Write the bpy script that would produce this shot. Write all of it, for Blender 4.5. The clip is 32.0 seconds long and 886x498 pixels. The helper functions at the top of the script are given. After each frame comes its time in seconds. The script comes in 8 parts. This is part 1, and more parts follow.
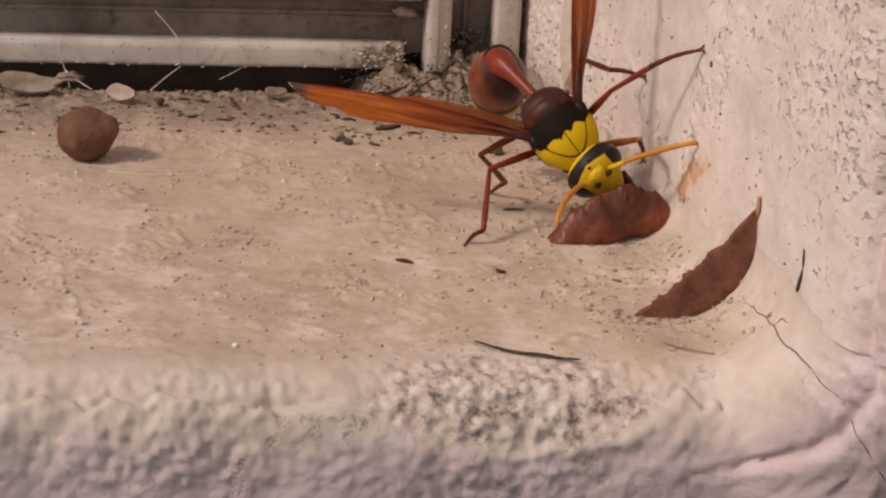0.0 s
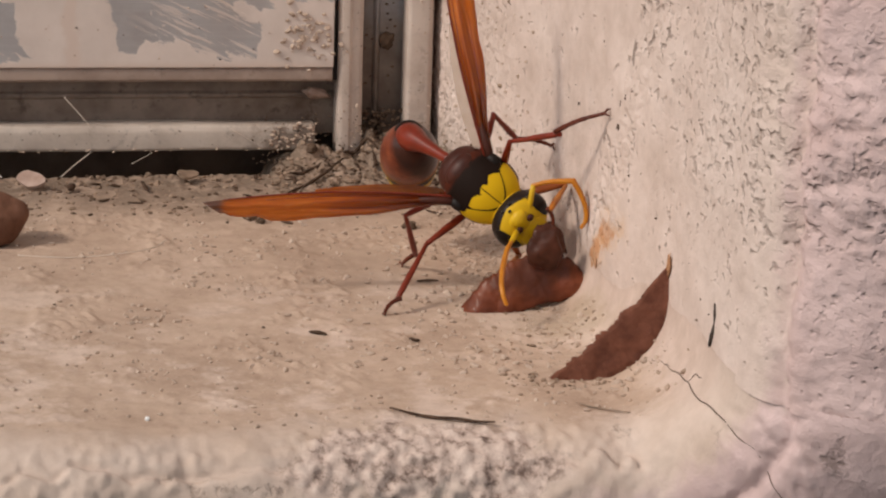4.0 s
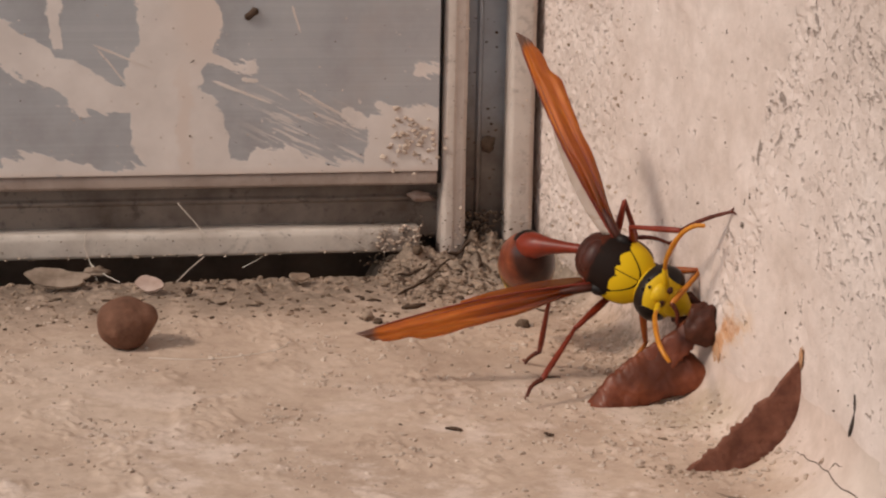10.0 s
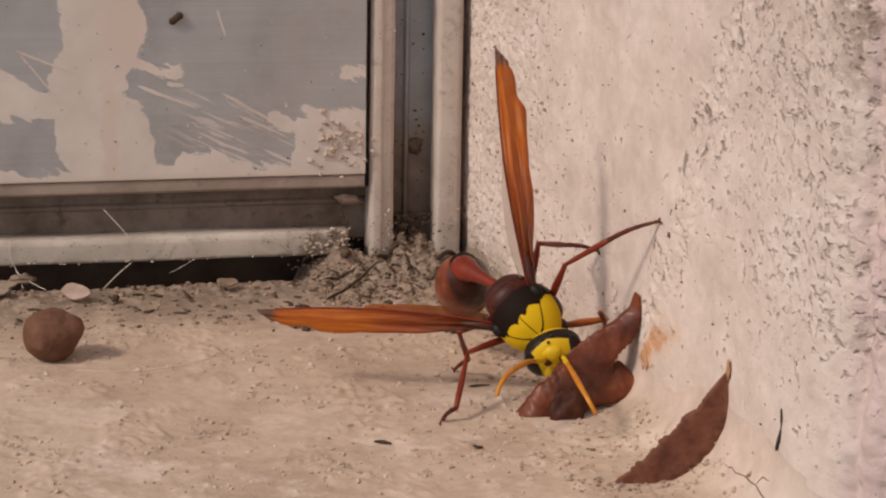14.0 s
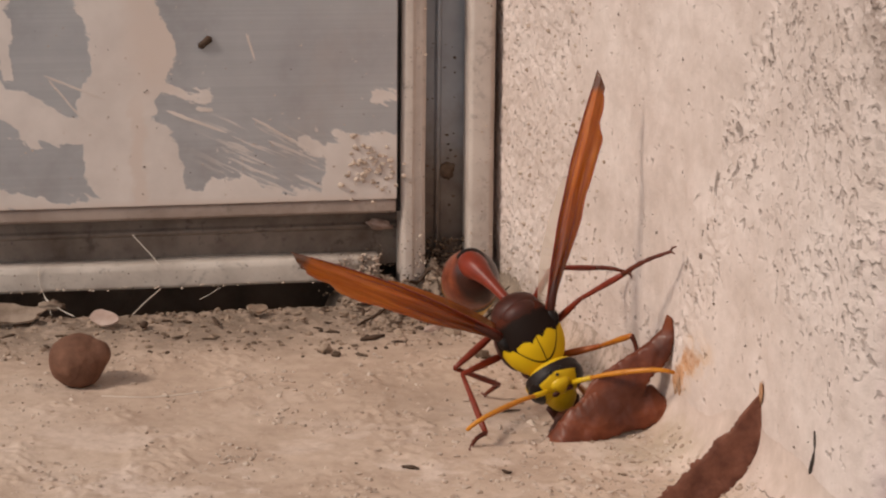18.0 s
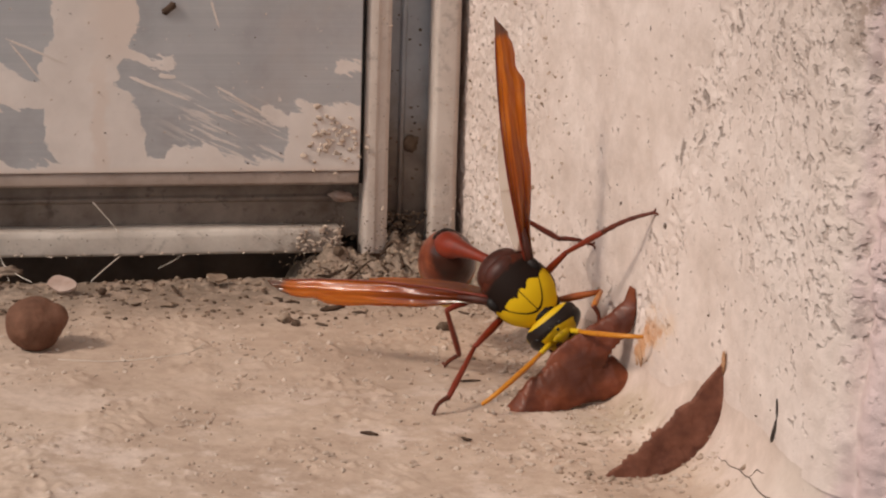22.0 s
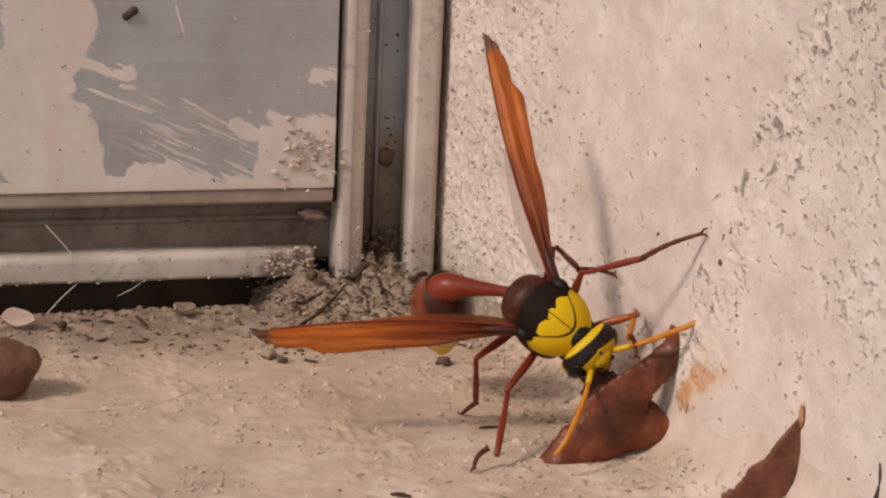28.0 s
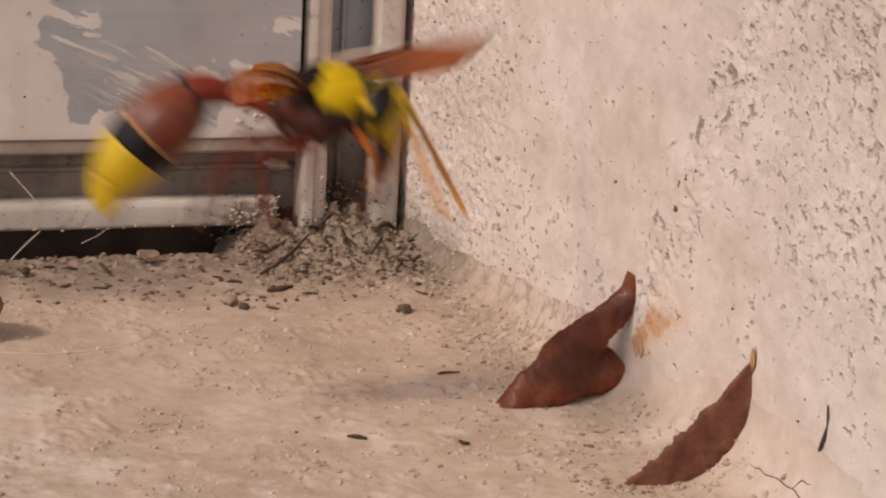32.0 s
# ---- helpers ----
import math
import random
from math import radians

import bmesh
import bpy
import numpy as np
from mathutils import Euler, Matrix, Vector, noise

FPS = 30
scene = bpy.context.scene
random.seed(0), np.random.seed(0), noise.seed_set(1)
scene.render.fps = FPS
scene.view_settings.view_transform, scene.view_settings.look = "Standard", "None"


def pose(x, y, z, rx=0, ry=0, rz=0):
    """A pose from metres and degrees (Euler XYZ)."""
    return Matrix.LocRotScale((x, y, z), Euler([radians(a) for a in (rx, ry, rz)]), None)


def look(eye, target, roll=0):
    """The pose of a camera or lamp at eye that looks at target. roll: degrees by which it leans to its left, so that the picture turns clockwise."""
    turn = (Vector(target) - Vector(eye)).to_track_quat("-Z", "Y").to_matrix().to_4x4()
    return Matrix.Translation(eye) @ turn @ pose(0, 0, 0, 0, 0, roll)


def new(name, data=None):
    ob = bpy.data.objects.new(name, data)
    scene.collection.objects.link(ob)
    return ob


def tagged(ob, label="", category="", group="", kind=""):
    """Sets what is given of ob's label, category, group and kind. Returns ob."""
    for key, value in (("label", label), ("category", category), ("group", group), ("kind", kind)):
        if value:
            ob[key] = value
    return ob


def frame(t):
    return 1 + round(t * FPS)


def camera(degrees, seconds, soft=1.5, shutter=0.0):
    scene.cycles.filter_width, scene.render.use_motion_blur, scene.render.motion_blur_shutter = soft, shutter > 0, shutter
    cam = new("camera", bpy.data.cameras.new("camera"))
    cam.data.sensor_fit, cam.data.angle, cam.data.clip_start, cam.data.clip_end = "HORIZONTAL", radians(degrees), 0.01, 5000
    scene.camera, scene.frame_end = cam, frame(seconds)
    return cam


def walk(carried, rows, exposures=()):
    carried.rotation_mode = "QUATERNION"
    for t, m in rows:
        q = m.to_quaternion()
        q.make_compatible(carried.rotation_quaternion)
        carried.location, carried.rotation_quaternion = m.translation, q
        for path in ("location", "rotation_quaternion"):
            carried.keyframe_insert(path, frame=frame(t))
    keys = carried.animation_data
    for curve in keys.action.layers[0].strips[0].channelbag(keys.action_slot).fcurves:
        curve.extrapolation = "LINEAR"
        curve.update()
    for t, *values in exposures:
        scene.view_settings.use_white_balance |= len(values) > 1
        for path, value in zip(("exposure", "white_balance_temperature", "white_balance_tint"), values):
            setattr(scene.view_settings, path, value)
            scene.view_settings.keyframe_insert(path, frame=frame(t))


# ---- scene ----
cam = camera(21.996, 32.0, soft=2.2, shutter=0.14)
PATH = [
    (0, (-0.04172, -0.26408, 0.06601), (-0.01027, -0.07651, 0.00414), 3.26),
    (0.5, (-0.03971, -0.26437, 0.06569), (-0.00631, -0.07626, 0.00651), 3.07),
    (1, (-0.03888, -0.26448, 0.06539), (-0.00267, -0.07616, 0.00861), 2.92),
    (1.5, (-0.03932, -0.26448, 0.06460), (-0.00360, -0.07564, 0.00924), 2.51),
    (2, (-0.03842, -0.26474, 0.06585), (-0.00162, -0.07533, 0.01325), 1.91),
    (2.5, (-0.03900, -0.26381, 0.06407), (-0.00031, -0.07494, 0.01084), 1.98),
    (4.5, (-0.04030, -0.26509, 0.06274), (-0.00294, -0.07570, 0.01042), 1.95),
    (5, (-0.04013, -0.26499, 0.06409), (-0.00279, -0.07518, 0.01335), 1.70),
    (5.5, (-0.04008, -0.26550, 0.06591), (-0.00294, -0.07433, 0.02036), 1.30),
    (6, (-0.03991, -0.26537, 0.06488), (-0.00365, -0.07338, 0.02217), 1.41),
    (6.5, (-0.04095, -0.26643, 0.06455), (-0.00587, -0.07456, 0.02033), 1.56),
    (7, (-0.04097, -0.26677, 0.06471), (-0.00653, -0.07473, 0.02073), 1.44),
    (7.5, (-0.04157, -0.26755, 0.06429), (-0.00753, -0.07535, 0.02066), 1.60),
    (8, (-0.04161, -0.26751, 0.06435), (-0.00768, -0.07530, 0.02072), 1.58),
    (8.5, (-0.04170, -0.26754, 0.06434), (-0.00854, -0.07521, 0.02061), 1.46),
    (9, (-0.04186, -0.26761, 0.06384), (-0.00902, -0.07523, 0.02011), 1.49),
    (9.5, (-0.04464, -0.26911, 0.06485), (-0.01072, -0.07700, 0.02078), 1.32),
    (10, (-0.05280, -0.26893, 0.06392), (-0.01566, -0.07745, 0.01968), 1.14),
    (10.5, (-0.05546, -0.26884, 0.06434), (-0.01850, -0.07714, 0.02093), 1.07),
    (11, (-0.05296, -0.26773, 0.06526), (-0.01277, -0.07697, 0.02059), 1.16),
    (11.5, (-0.05294, -0.26594, 0.06719), (-0.00579, -0.07744, 0.01984), 1.33),
    (12, (-0.05239, -0.26680, 0.06725), (-0.00691, -0.07783, 0.02009), 1.15),
    (12.5, (-0.05221, -0.26655, 0.06661), (-0.00707, -0.07768, 0.01872), 1.20),
    (13, (-0.05209, -0.26724, 0.06665), (-0.00818, -0.07800, 0.01911), 1.15),
    (13.5, (-0.05211, -0.26732, 0.06747), (-0.00877, -0.07785, 0.02031), 1.00),
    (14, (-0.05193, -0.26747, 0.06785), (-0.00917, -0.07780, 0.02101), 0.98),
    (14.5, (-0.05183, -0.26767, 0.06869), (-0.00993, -0.07773, 0.02213), 0.79),
    (16.5, (-0.05051, -0.26554, 0.06534), (-0.01074, -0.07456, 0.02125), 0.68),
    (17, (-0.05058, -0.26559, 0.06521), (-0.01082, -0.07448, 0.02166), 0.75),
    (17.5, (-0.05009, -0.26541, 0.06570), (-0.01061, -0.07416, 0.02252), 0.60),
    (18, (-0.04964, -0.26528, 0.06576), (-0.01077, -0.07402, 0.02207), 0.53),
    (18.5, (-0.05037, -0.26579, 0.06554), (-0.01126, -0.07452, 0.02211), 0.64),
    (19, (-0.05021, -0.26564, 0.06625), (-0.01134, -0.07433, 0.02278), 0.49),
    (19.5, (-0.04961, -0.26551, 0.06681), (-0.01159, -0.07388, 0.02399), 0.31),
    (20, (-0.05020, -0.26586, 0.06685), (-0.01160, -0.07433, 0.02414), 0.34),
    (20.5, (-0.05042, -0.26579, 0.06578), (-0.01186, -0.07455, 0.02175), 0.50),
    (21, (-0.05087, -0.26620, 0.06489), (-0.01151, -0.07505, 0.02118), 0.85),
    (21.5, (-0.05011, -0.26547, 0.06425), (-0.01070, -0.07431, 0.02060), 0.99),
    (22, (-0.04968, -0.26436, 0.06218), (-0.00734, -0.07381, 0.01864), 1.78),
    (22.5, (-0.04942, -0.26437, 0.06333), (-0.00858, -0.07362, 0.01922), 1.29),
    (23, (-0.04951, -0.26474, 0.06218), (-0.00834, -0.07408, 0.01799), 1.78),
    (23.5, (-0.04893, -0.26404, 0.06159), (-0.00811, -0.07317, 0.01796), 1.88),
    (24, (-0.05029, -0.26413, 0.06099), (-0.00770, -0.07391, 0.01624), 1.95),
    (24.5, (-0.05639, -0.26447, 0.06259), (-0.00650, -0.07598, 0.01807), 2.24),
    (25, (-0.06568, -0.25968, 0.06001), (-0.01785, -0.06995, 0.01857), 3.32),
    (25.5, (-0.06871, -0.25299, 0.06035), (-0.02432, -0.06189, 0.02152), 3.22),
    (26, (-0.06748, -0.24913, 0.06044), (-0.02099, -0.06057, 0.01265), 3.38),
    (26.5, (-0.06899, -0.23788, 0.05871), (-0.01928, -0.04903, 0.01550), 2.85),
    (28.5, (-0.06266, -0.23976, 0.06459), (-0.00330, -0.05456, 0.01794), 2.49),
    (29, (-0.06618, -0.23847, 0.06217), (-0.00708, -0.05316, 0.01562), 2.78),
    (29.5, (-0.06657, -0.23805, 0.05973), (-0.00736, -0.05292, 0.01262), 3.24),
    (30, (-0.06589, -0.23898, 0.06043), (-0.00686, -0.05401, 0.01247), 3.06),
    (30.5, (-0.06509, -0.23871, 0.05958), (-0.00673, -0.05375, 0.01075), 3.08),
    (31, (-0.06411, -0.23865, 0.06039), (-0.00548, -0.05389, 0.01111), 3.05),
    (31.5, (-0.06102, -0.24153, 0.06051), (-0.00163, -0.05692, 0.01159), 3.13),
    (32, (-0.06223, -0.24190, 0.06226), (-0.00241, -0.05741, 0.01341), 2.91),
]
# the camera's own small changes of brightness
EXPOSURES = [(0.0, -0.22), (1.0, -0.28), (2.0, -0.24), (5.0, -0.23), (10.0, -0.22), (10.6, -0.16), (11.0, -0.13), (11.6, -0.19), (12.0, -0.23), (19.0, -0.22), (19.5, -0.21), (20.0, -0.21), (20.5, -0.19), (21.0, -0.18), (22.0, -0.18),
             (24.0, -0.15), (24.7, -0.19), (25.0, -0.24), (25.5, -0.11), (26.0, -0.04), (27.5, -0.14), (29.0, -0.23), (30.0, -0.20), (32.0, -0.18)]
GREENER = {20.0: 5.0, 20.5: 5.0, 21.0: 8.0}   # its white balance slips for a second
walk(cam, [(t, look(eye, target, roll)) for t, eye, target, roll in PATH], [(t, stops, 6500, GREENER.get(t, 10.0)) for t, stops in EXPOSURES])

# ---- light ----
SUN_DIR = Vector((0.90, 0.31, -0.82)).normalized()   # the way the light travels
world = bpy.data.worlds.new("daylight")
scene.world = world
world.use_nodes = True
wn = world.node_tree.nodes
sky = wn.new("ShaderNodeTexSky")
sky.sky_type = 'NISHITA'
sky.sun_disc = False
sky.sun_elevation = math.asin(-SUN_DIR.z)
sky.sun_rotation = math.atan2(-SUN_DIR.x, -SUN_DIR.y)
haze = wn.new("ShaderNodeHueSaturation")   # a hazy, pale sky
haze.inputs["Saturation"].default_value = 0.22
world.node_tree.links.new(sky.outputs[0], haze.inputs["Color"])
world.node_tree.links.new(haze.outputs[0], wn["Background"].inputs["Color"])
wn["Background"].inputs["Strength"].default_value = 0.145
sun_data = bpy.data.lights.new("sun", 'SUN')
sun_data.energy = 2.3
sun_data.angle = radians(10)
sun_data.color = (1.0, 0.868, 0.752)
sun = new("sun", sun_data)
sun.matrix_world = look((0, 0, 1), Vector((0, 0, 1)) + SUN_DIR)

# ---- materials ----
CM = 0.01


def mat(name, base, rough=0.8, metal=0.0, spec=0.4):
    m = bpy.data.materials.new(name)
    m.use_nodes = True
    b = m.node_tree.nodes["Principled BSDF"]
    b.inputs["Base Color"].default_value = (*base, 1)
    b.inputs["Roughness"].default_value = rough
    b.inputs["Metallic"].default_value = metal
    b.inputs["Specular IOR Level"].default_value = spec
    return m


def node(m, kind, **values):
    n = m.node_tree.nodes.new(kind)
    for key, value in values.items():
        n.inputs[key].default_value = value
    return n


def link(m, a, b):
    m.node_tree.links.new(a, b)


def coords(m, which="Object"):
    return m.node_tree.nodes.new("ShaderNodeTexCoord").outputs[which]


def noise_out(m, co, scale, detail=4.0, rough=0.55, distortion=0.0):
    n = node(m, "ShaderNodeTexNoise", Scale=scale, Detail=detail, Roughness=rough, Distortion=distortion)
    link(m, co, n.inputs["Vector"])
    return n.outputs["Fac"]


def ramp(m, fac, stops):
    n = m.node_tree.nodes.new("ShaderNodeValToRGB")
    e = n.color_ramp.elements
    while len(e) < len(stops):
        e.new(0.5)
    for k, (p, c) in zip(e, stops):
        k.position, k.color = p, (*c, 1) if len(c) == 3 else c
    link(m, fac, n.inputs[0])
    return n.outputs[0]


def mix(m, fac, a, b, blend='MIX'):
    n = m.node_tree.nodes.new("ShaderNodeMix")
    n.data_type, n.blend_type = 'RGBA', blend
    for socket, value in ((n.inputs[0], fac), (n.inputs[6], a), (n.inputs[7], b)):
        if isinstance(value, (int, float)):
            socket.default_value = value
        elif isinstance(value, tuple):
            socket.default_value = (*value, 1)
        else:
            link(m, value, socket)
    return n.outputs[2]


def calc(m, op, a, b=0.0, c=0.0):
    n = m.node_tree.nodes.new("ShaderNodeMath")
    n.operation = op
    for socket, value in zip(n.inputs, (a, b, c)):
        if isinstance(value, (int, float)):
            socket.default_value = value
        else:
            link(m, value, socket)
    return n.outputs[0]


def bsdf(m):
    return m.node_tree.nodes["Principled BSDF"]


def bump(m, height, dist, strength=1.0):
    n = node(m, "ShaderNodeBump", Strength=strength, Distance=dist)
    link(m, height, n.inputs["Height"])
    link(m, n.outputs[0], bsdf(m).inputs["Normal"])


def separate(m, co):
    n = m.node_tree.nodes.new("ShaderNodeSeparateXYZ")
    link(m, co, n.inputs[0])
    return n.outputs


def smooth(m, value, lo, hi):
    """0 below lo, 1 above hi (or the other way round where lo is the larger)."""
    n = m.node_tree.nodes.new("ShaderNodeMapRange")
    n.interpolation_type = 'SMOOTHSTEP'
    link(m, value, n.inputs["Value"])
    a, b, c, d = (lo, hi, 0.0, 1.0) if lo < hi else (hi, lo, 1.0, 0.0)
    for key, v in (("From Min", a), ("From Max", b), ("To Min", c), ("To Max", d)):
        n.inputs[key].default_value = v
    return n.outputs[0]


def both(m, *facs):
    out = facs[0]
    for f in facs[1:]:
        out = calc(m, 'MULTIPLY', out, f)
    return out


def either(m, *facs):
    out = facs[0]
    for f in facs[1:]:
        out = calc(m, 'MAXIMUM', out, f)
    return out


def squeezed(m, co, sx, sy, sz):
    n = m.node_tree.nodes.new("ShaderNodeMapping")
    n.inputs["Scale"].default_value = (sx, sy, sz)
    link(m, co, n.inputs["Vector"])
    return n.outputs[0]


def stretched(m, co, sx, sy, sz, detail=5.0, rough=0.6, scale=1.0):
    n = m.node_tree.nodes.new("ShaderNodeMapping")
    n.inputs["Scale"].default_value = (sx, sy, sz)
    link(m, co, n.inputs["Vector"])
    return noise_out(m, n.outputs[0], scale, detail, rough)


def plaster_wall():
    m = mat("wall_plaster", (0.7, 0.57, 0.48), 0.92, spec=0.15)
    co = coords(m)
    x, y, z = separate(m, co)
    co = squeezed(m, co, 1.0, 0.78, 1.0)
    wob = calc(m, 'MULTIPLY', calc(m, 'SUBTRACT', noise_out(m, co, 130, 4), 0.5), 0.03)
    yw = calc(m, 'ADD', y, wob)
    # where the pits and specks are dense: by the window, in a slanting band, and in the mould high up outside
    back = smooth(m, yw, -0.036, -0.020)
    slant = calc(m, 'ADD', calc(m, 'ADD', yw, calc(m, 'MULTIPLY', z, 0.57)), 0.0581)
    band = smooth(m, calc(m, 'ABSOLUTE', slant), 0.0042, 0.0012)
    outer = both(m, smooth(m, yw, -0.066, -0.092), smooth(m, z, 0.006, 0.024))
    mould = both(m, smooth(m, yw, -0.098, -0.105), smooth(m, calc(m, 'ADD', z, wob), 0.0405, 0.0455))
    crusty = both(m, smooth(m, yw, -0.058, -0.046), smooth(m, calc(m, 'ADD', z, wob), 0.019, 0.010))
    dense = either(m, calc(m, 'MULTIPLY', back, 0.55), calc(m, 'MULTIPLY', crusty, 0.6), calc(m, 'MULTIPLY', band, 0.8), calc(m, 'MULTIPLY', outer, 0.85), mould)
    grain = noise_out(m, co, 1350, 1.6, 0.5)
    grain2 = noise_out(m, co, 420, 4, 0.65)
    level = calc(m, 'ADD', calc(m, 'ADD', grain, calc(m, 'MULTIPLY', dense, 0.13)), calc(m, 'MULTIPLY', calc(m, 'SUBTRACT', grain2, 0.5), 0.55))
    pits = smooth(m, level, 0.65, 0.85)
    broad = ramp(m, noise_out(m, co, 75, 6, 0.6), [(0.25, (0.61, 0.487, 0.420)), (0.5, (0.715, 0.588, 0.523)), (0.75, (0.785, 0.664, 0.600))])
    fine = ramp(m, noise_out(m, co, 420, 5, 0.65), [(0.3, (0.82, 0.80, 0.78)), (0.7, (1, 1, 1))])
    colour = mix(m, 1.0, broad, fine, 'MULTIPLY')
    rim = calc(m, 'ADD', y, calc(m, 'MULTIPLY', calc(m, 'MINIMUM', z, 0.0075), 0.8))
    rim = calc(m, 'ADD', rim, calc(m, 'MULTIPLY', calc(m, 'SUBTRACT', noise_out(m, co, 260, 5, 0.7), 0.5), 0.007))
    paint = smooth(m, rim, -0.1000, -0.1040)
    colour = mix(m, paint, colour, ramp(m, noise_out(m, co, 160, 5), [(0.3, (0.55, 0.405, 0.38)), (0.7, (0.67, 0.515, 0.49))]))
    grime = both(m, mould, smooth(m, noise_out(m, co, 260, 6, 0.75), 0.40, 0.56))
    colour = mix(m, calc(m, 'MULTIPLY', grime, 0.75), colour, (0.17, 0.105, 0.07))
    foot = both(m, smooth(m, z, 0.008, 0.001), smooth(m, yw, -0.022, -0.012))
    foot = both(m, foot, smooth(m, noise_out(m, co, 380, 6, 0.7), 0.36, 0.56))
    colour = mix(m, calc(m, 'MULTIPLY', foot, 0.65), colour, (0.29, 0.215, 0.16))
    # the orange smear of mud that dried on the wall
    run = calc(m, 'ADD', y, 0.0603)
    along = calc(m, 'SUBTRACT', z, calc(m, 'ADD', calc(m, 'ADD', 0.0038, calc(m, 'MULTIPLY', run, -1.25)), calc(m, 'MULTIPLY', calc(m, 'MULTIPLY', run, run), -48.0)))
    patchy = noise_out(m, co, 420, 5, 0.7)
    ragged = calc(m, 'MULTIPLY', calc(m, 'SUBTRACT', noise_out(m, co, 300, 5, 0.75), 0.5), 0.0052)
    strong = both(m, smooth(m, calc(m, 'ADD', calc(m, 'ABSOLUTE', along), ragged), 0.0022, 0.0010), smooth(m, calc(m, 'ADD', z, ragged), 0.0098, 0.0078), smooth(m, patchy, 0.30, 0.44))
    faint = both(m, smooth(m, calc(m, 'ADD', calc(m, 'ABSOLUTE', along), ragged), 0.0040, 0.0015), smooth(m, calc(m, 'ADD', z, ragged), 0.0128, 0.0098), smooth(m, y, -0.0600, -0.0612), smooth(m, y, -0.0725, -0.0690), smooth(m, patchy, 0.40, 0.60))
    colour = mix(m, calc(m, 'MULTIPLY', faint, 0.5), colour, (0.60, 0.36, 0.17))
    colour = mix(m, calc(m, 'MULTIPLY', both(m, strong, smooth(m, y, -0.0597, -0.0606), smooth(m, y, -0.0725, -0.0690)), 0.85), colour, ramp(m, patchy, [(0.4, (0.60, 0.31, 0.14)), (0.65, (0.40, 0.15, 0.055))]))
    colour = mix(m, calc(m, 'MULTIPLY', pits, calc(m, 'SUBTRACT', 0.42, calc(m, 'MULTIPLY', paint, 0.2))), colour, (0.165, 0.108, 0.074))
    blots = both(m, either(m, both(m, band, smooth(m, z, 0.010, 0.015)), calc(m, 'MULTIPLY', outer, 0.3)), smooth(m, noise_out(m, co, 760, 2, 0.5), 0.58, 0.68))
    colour = mix(m, calc(m, 'MULTIPLY', blots, 0.6), colour, (0.12, 0.085, 0.065))
    link(m, colour, bsdf(m).inputs["Base Color"])
    h = calc(m, 'SUBTRACT', calc(m, 'MULTIPLY', noise_out(m, co, 900, 6, 0.6), 0.6), calc(m, 'ADD', pits, blots))
    h = calc(m, 'ADD', h, calc(m, 'MULTIPLY', both(m, calc(m, 'ADD', calc(m, 'MULTIPLY', back, 0.6), calc(m, 'MULTIPLY', dense, 0.5)), noise_out(m, co, 560, 5, 0.65)), 2.8))
    h = calc(m, 'ADD', h, calc(m, 'MULTIPLY', both(m, paint, noise_out(m, co, 520, 6, 0.65)), 1.7))
    bump(m, h, 0.0003, 0.7)
    return m


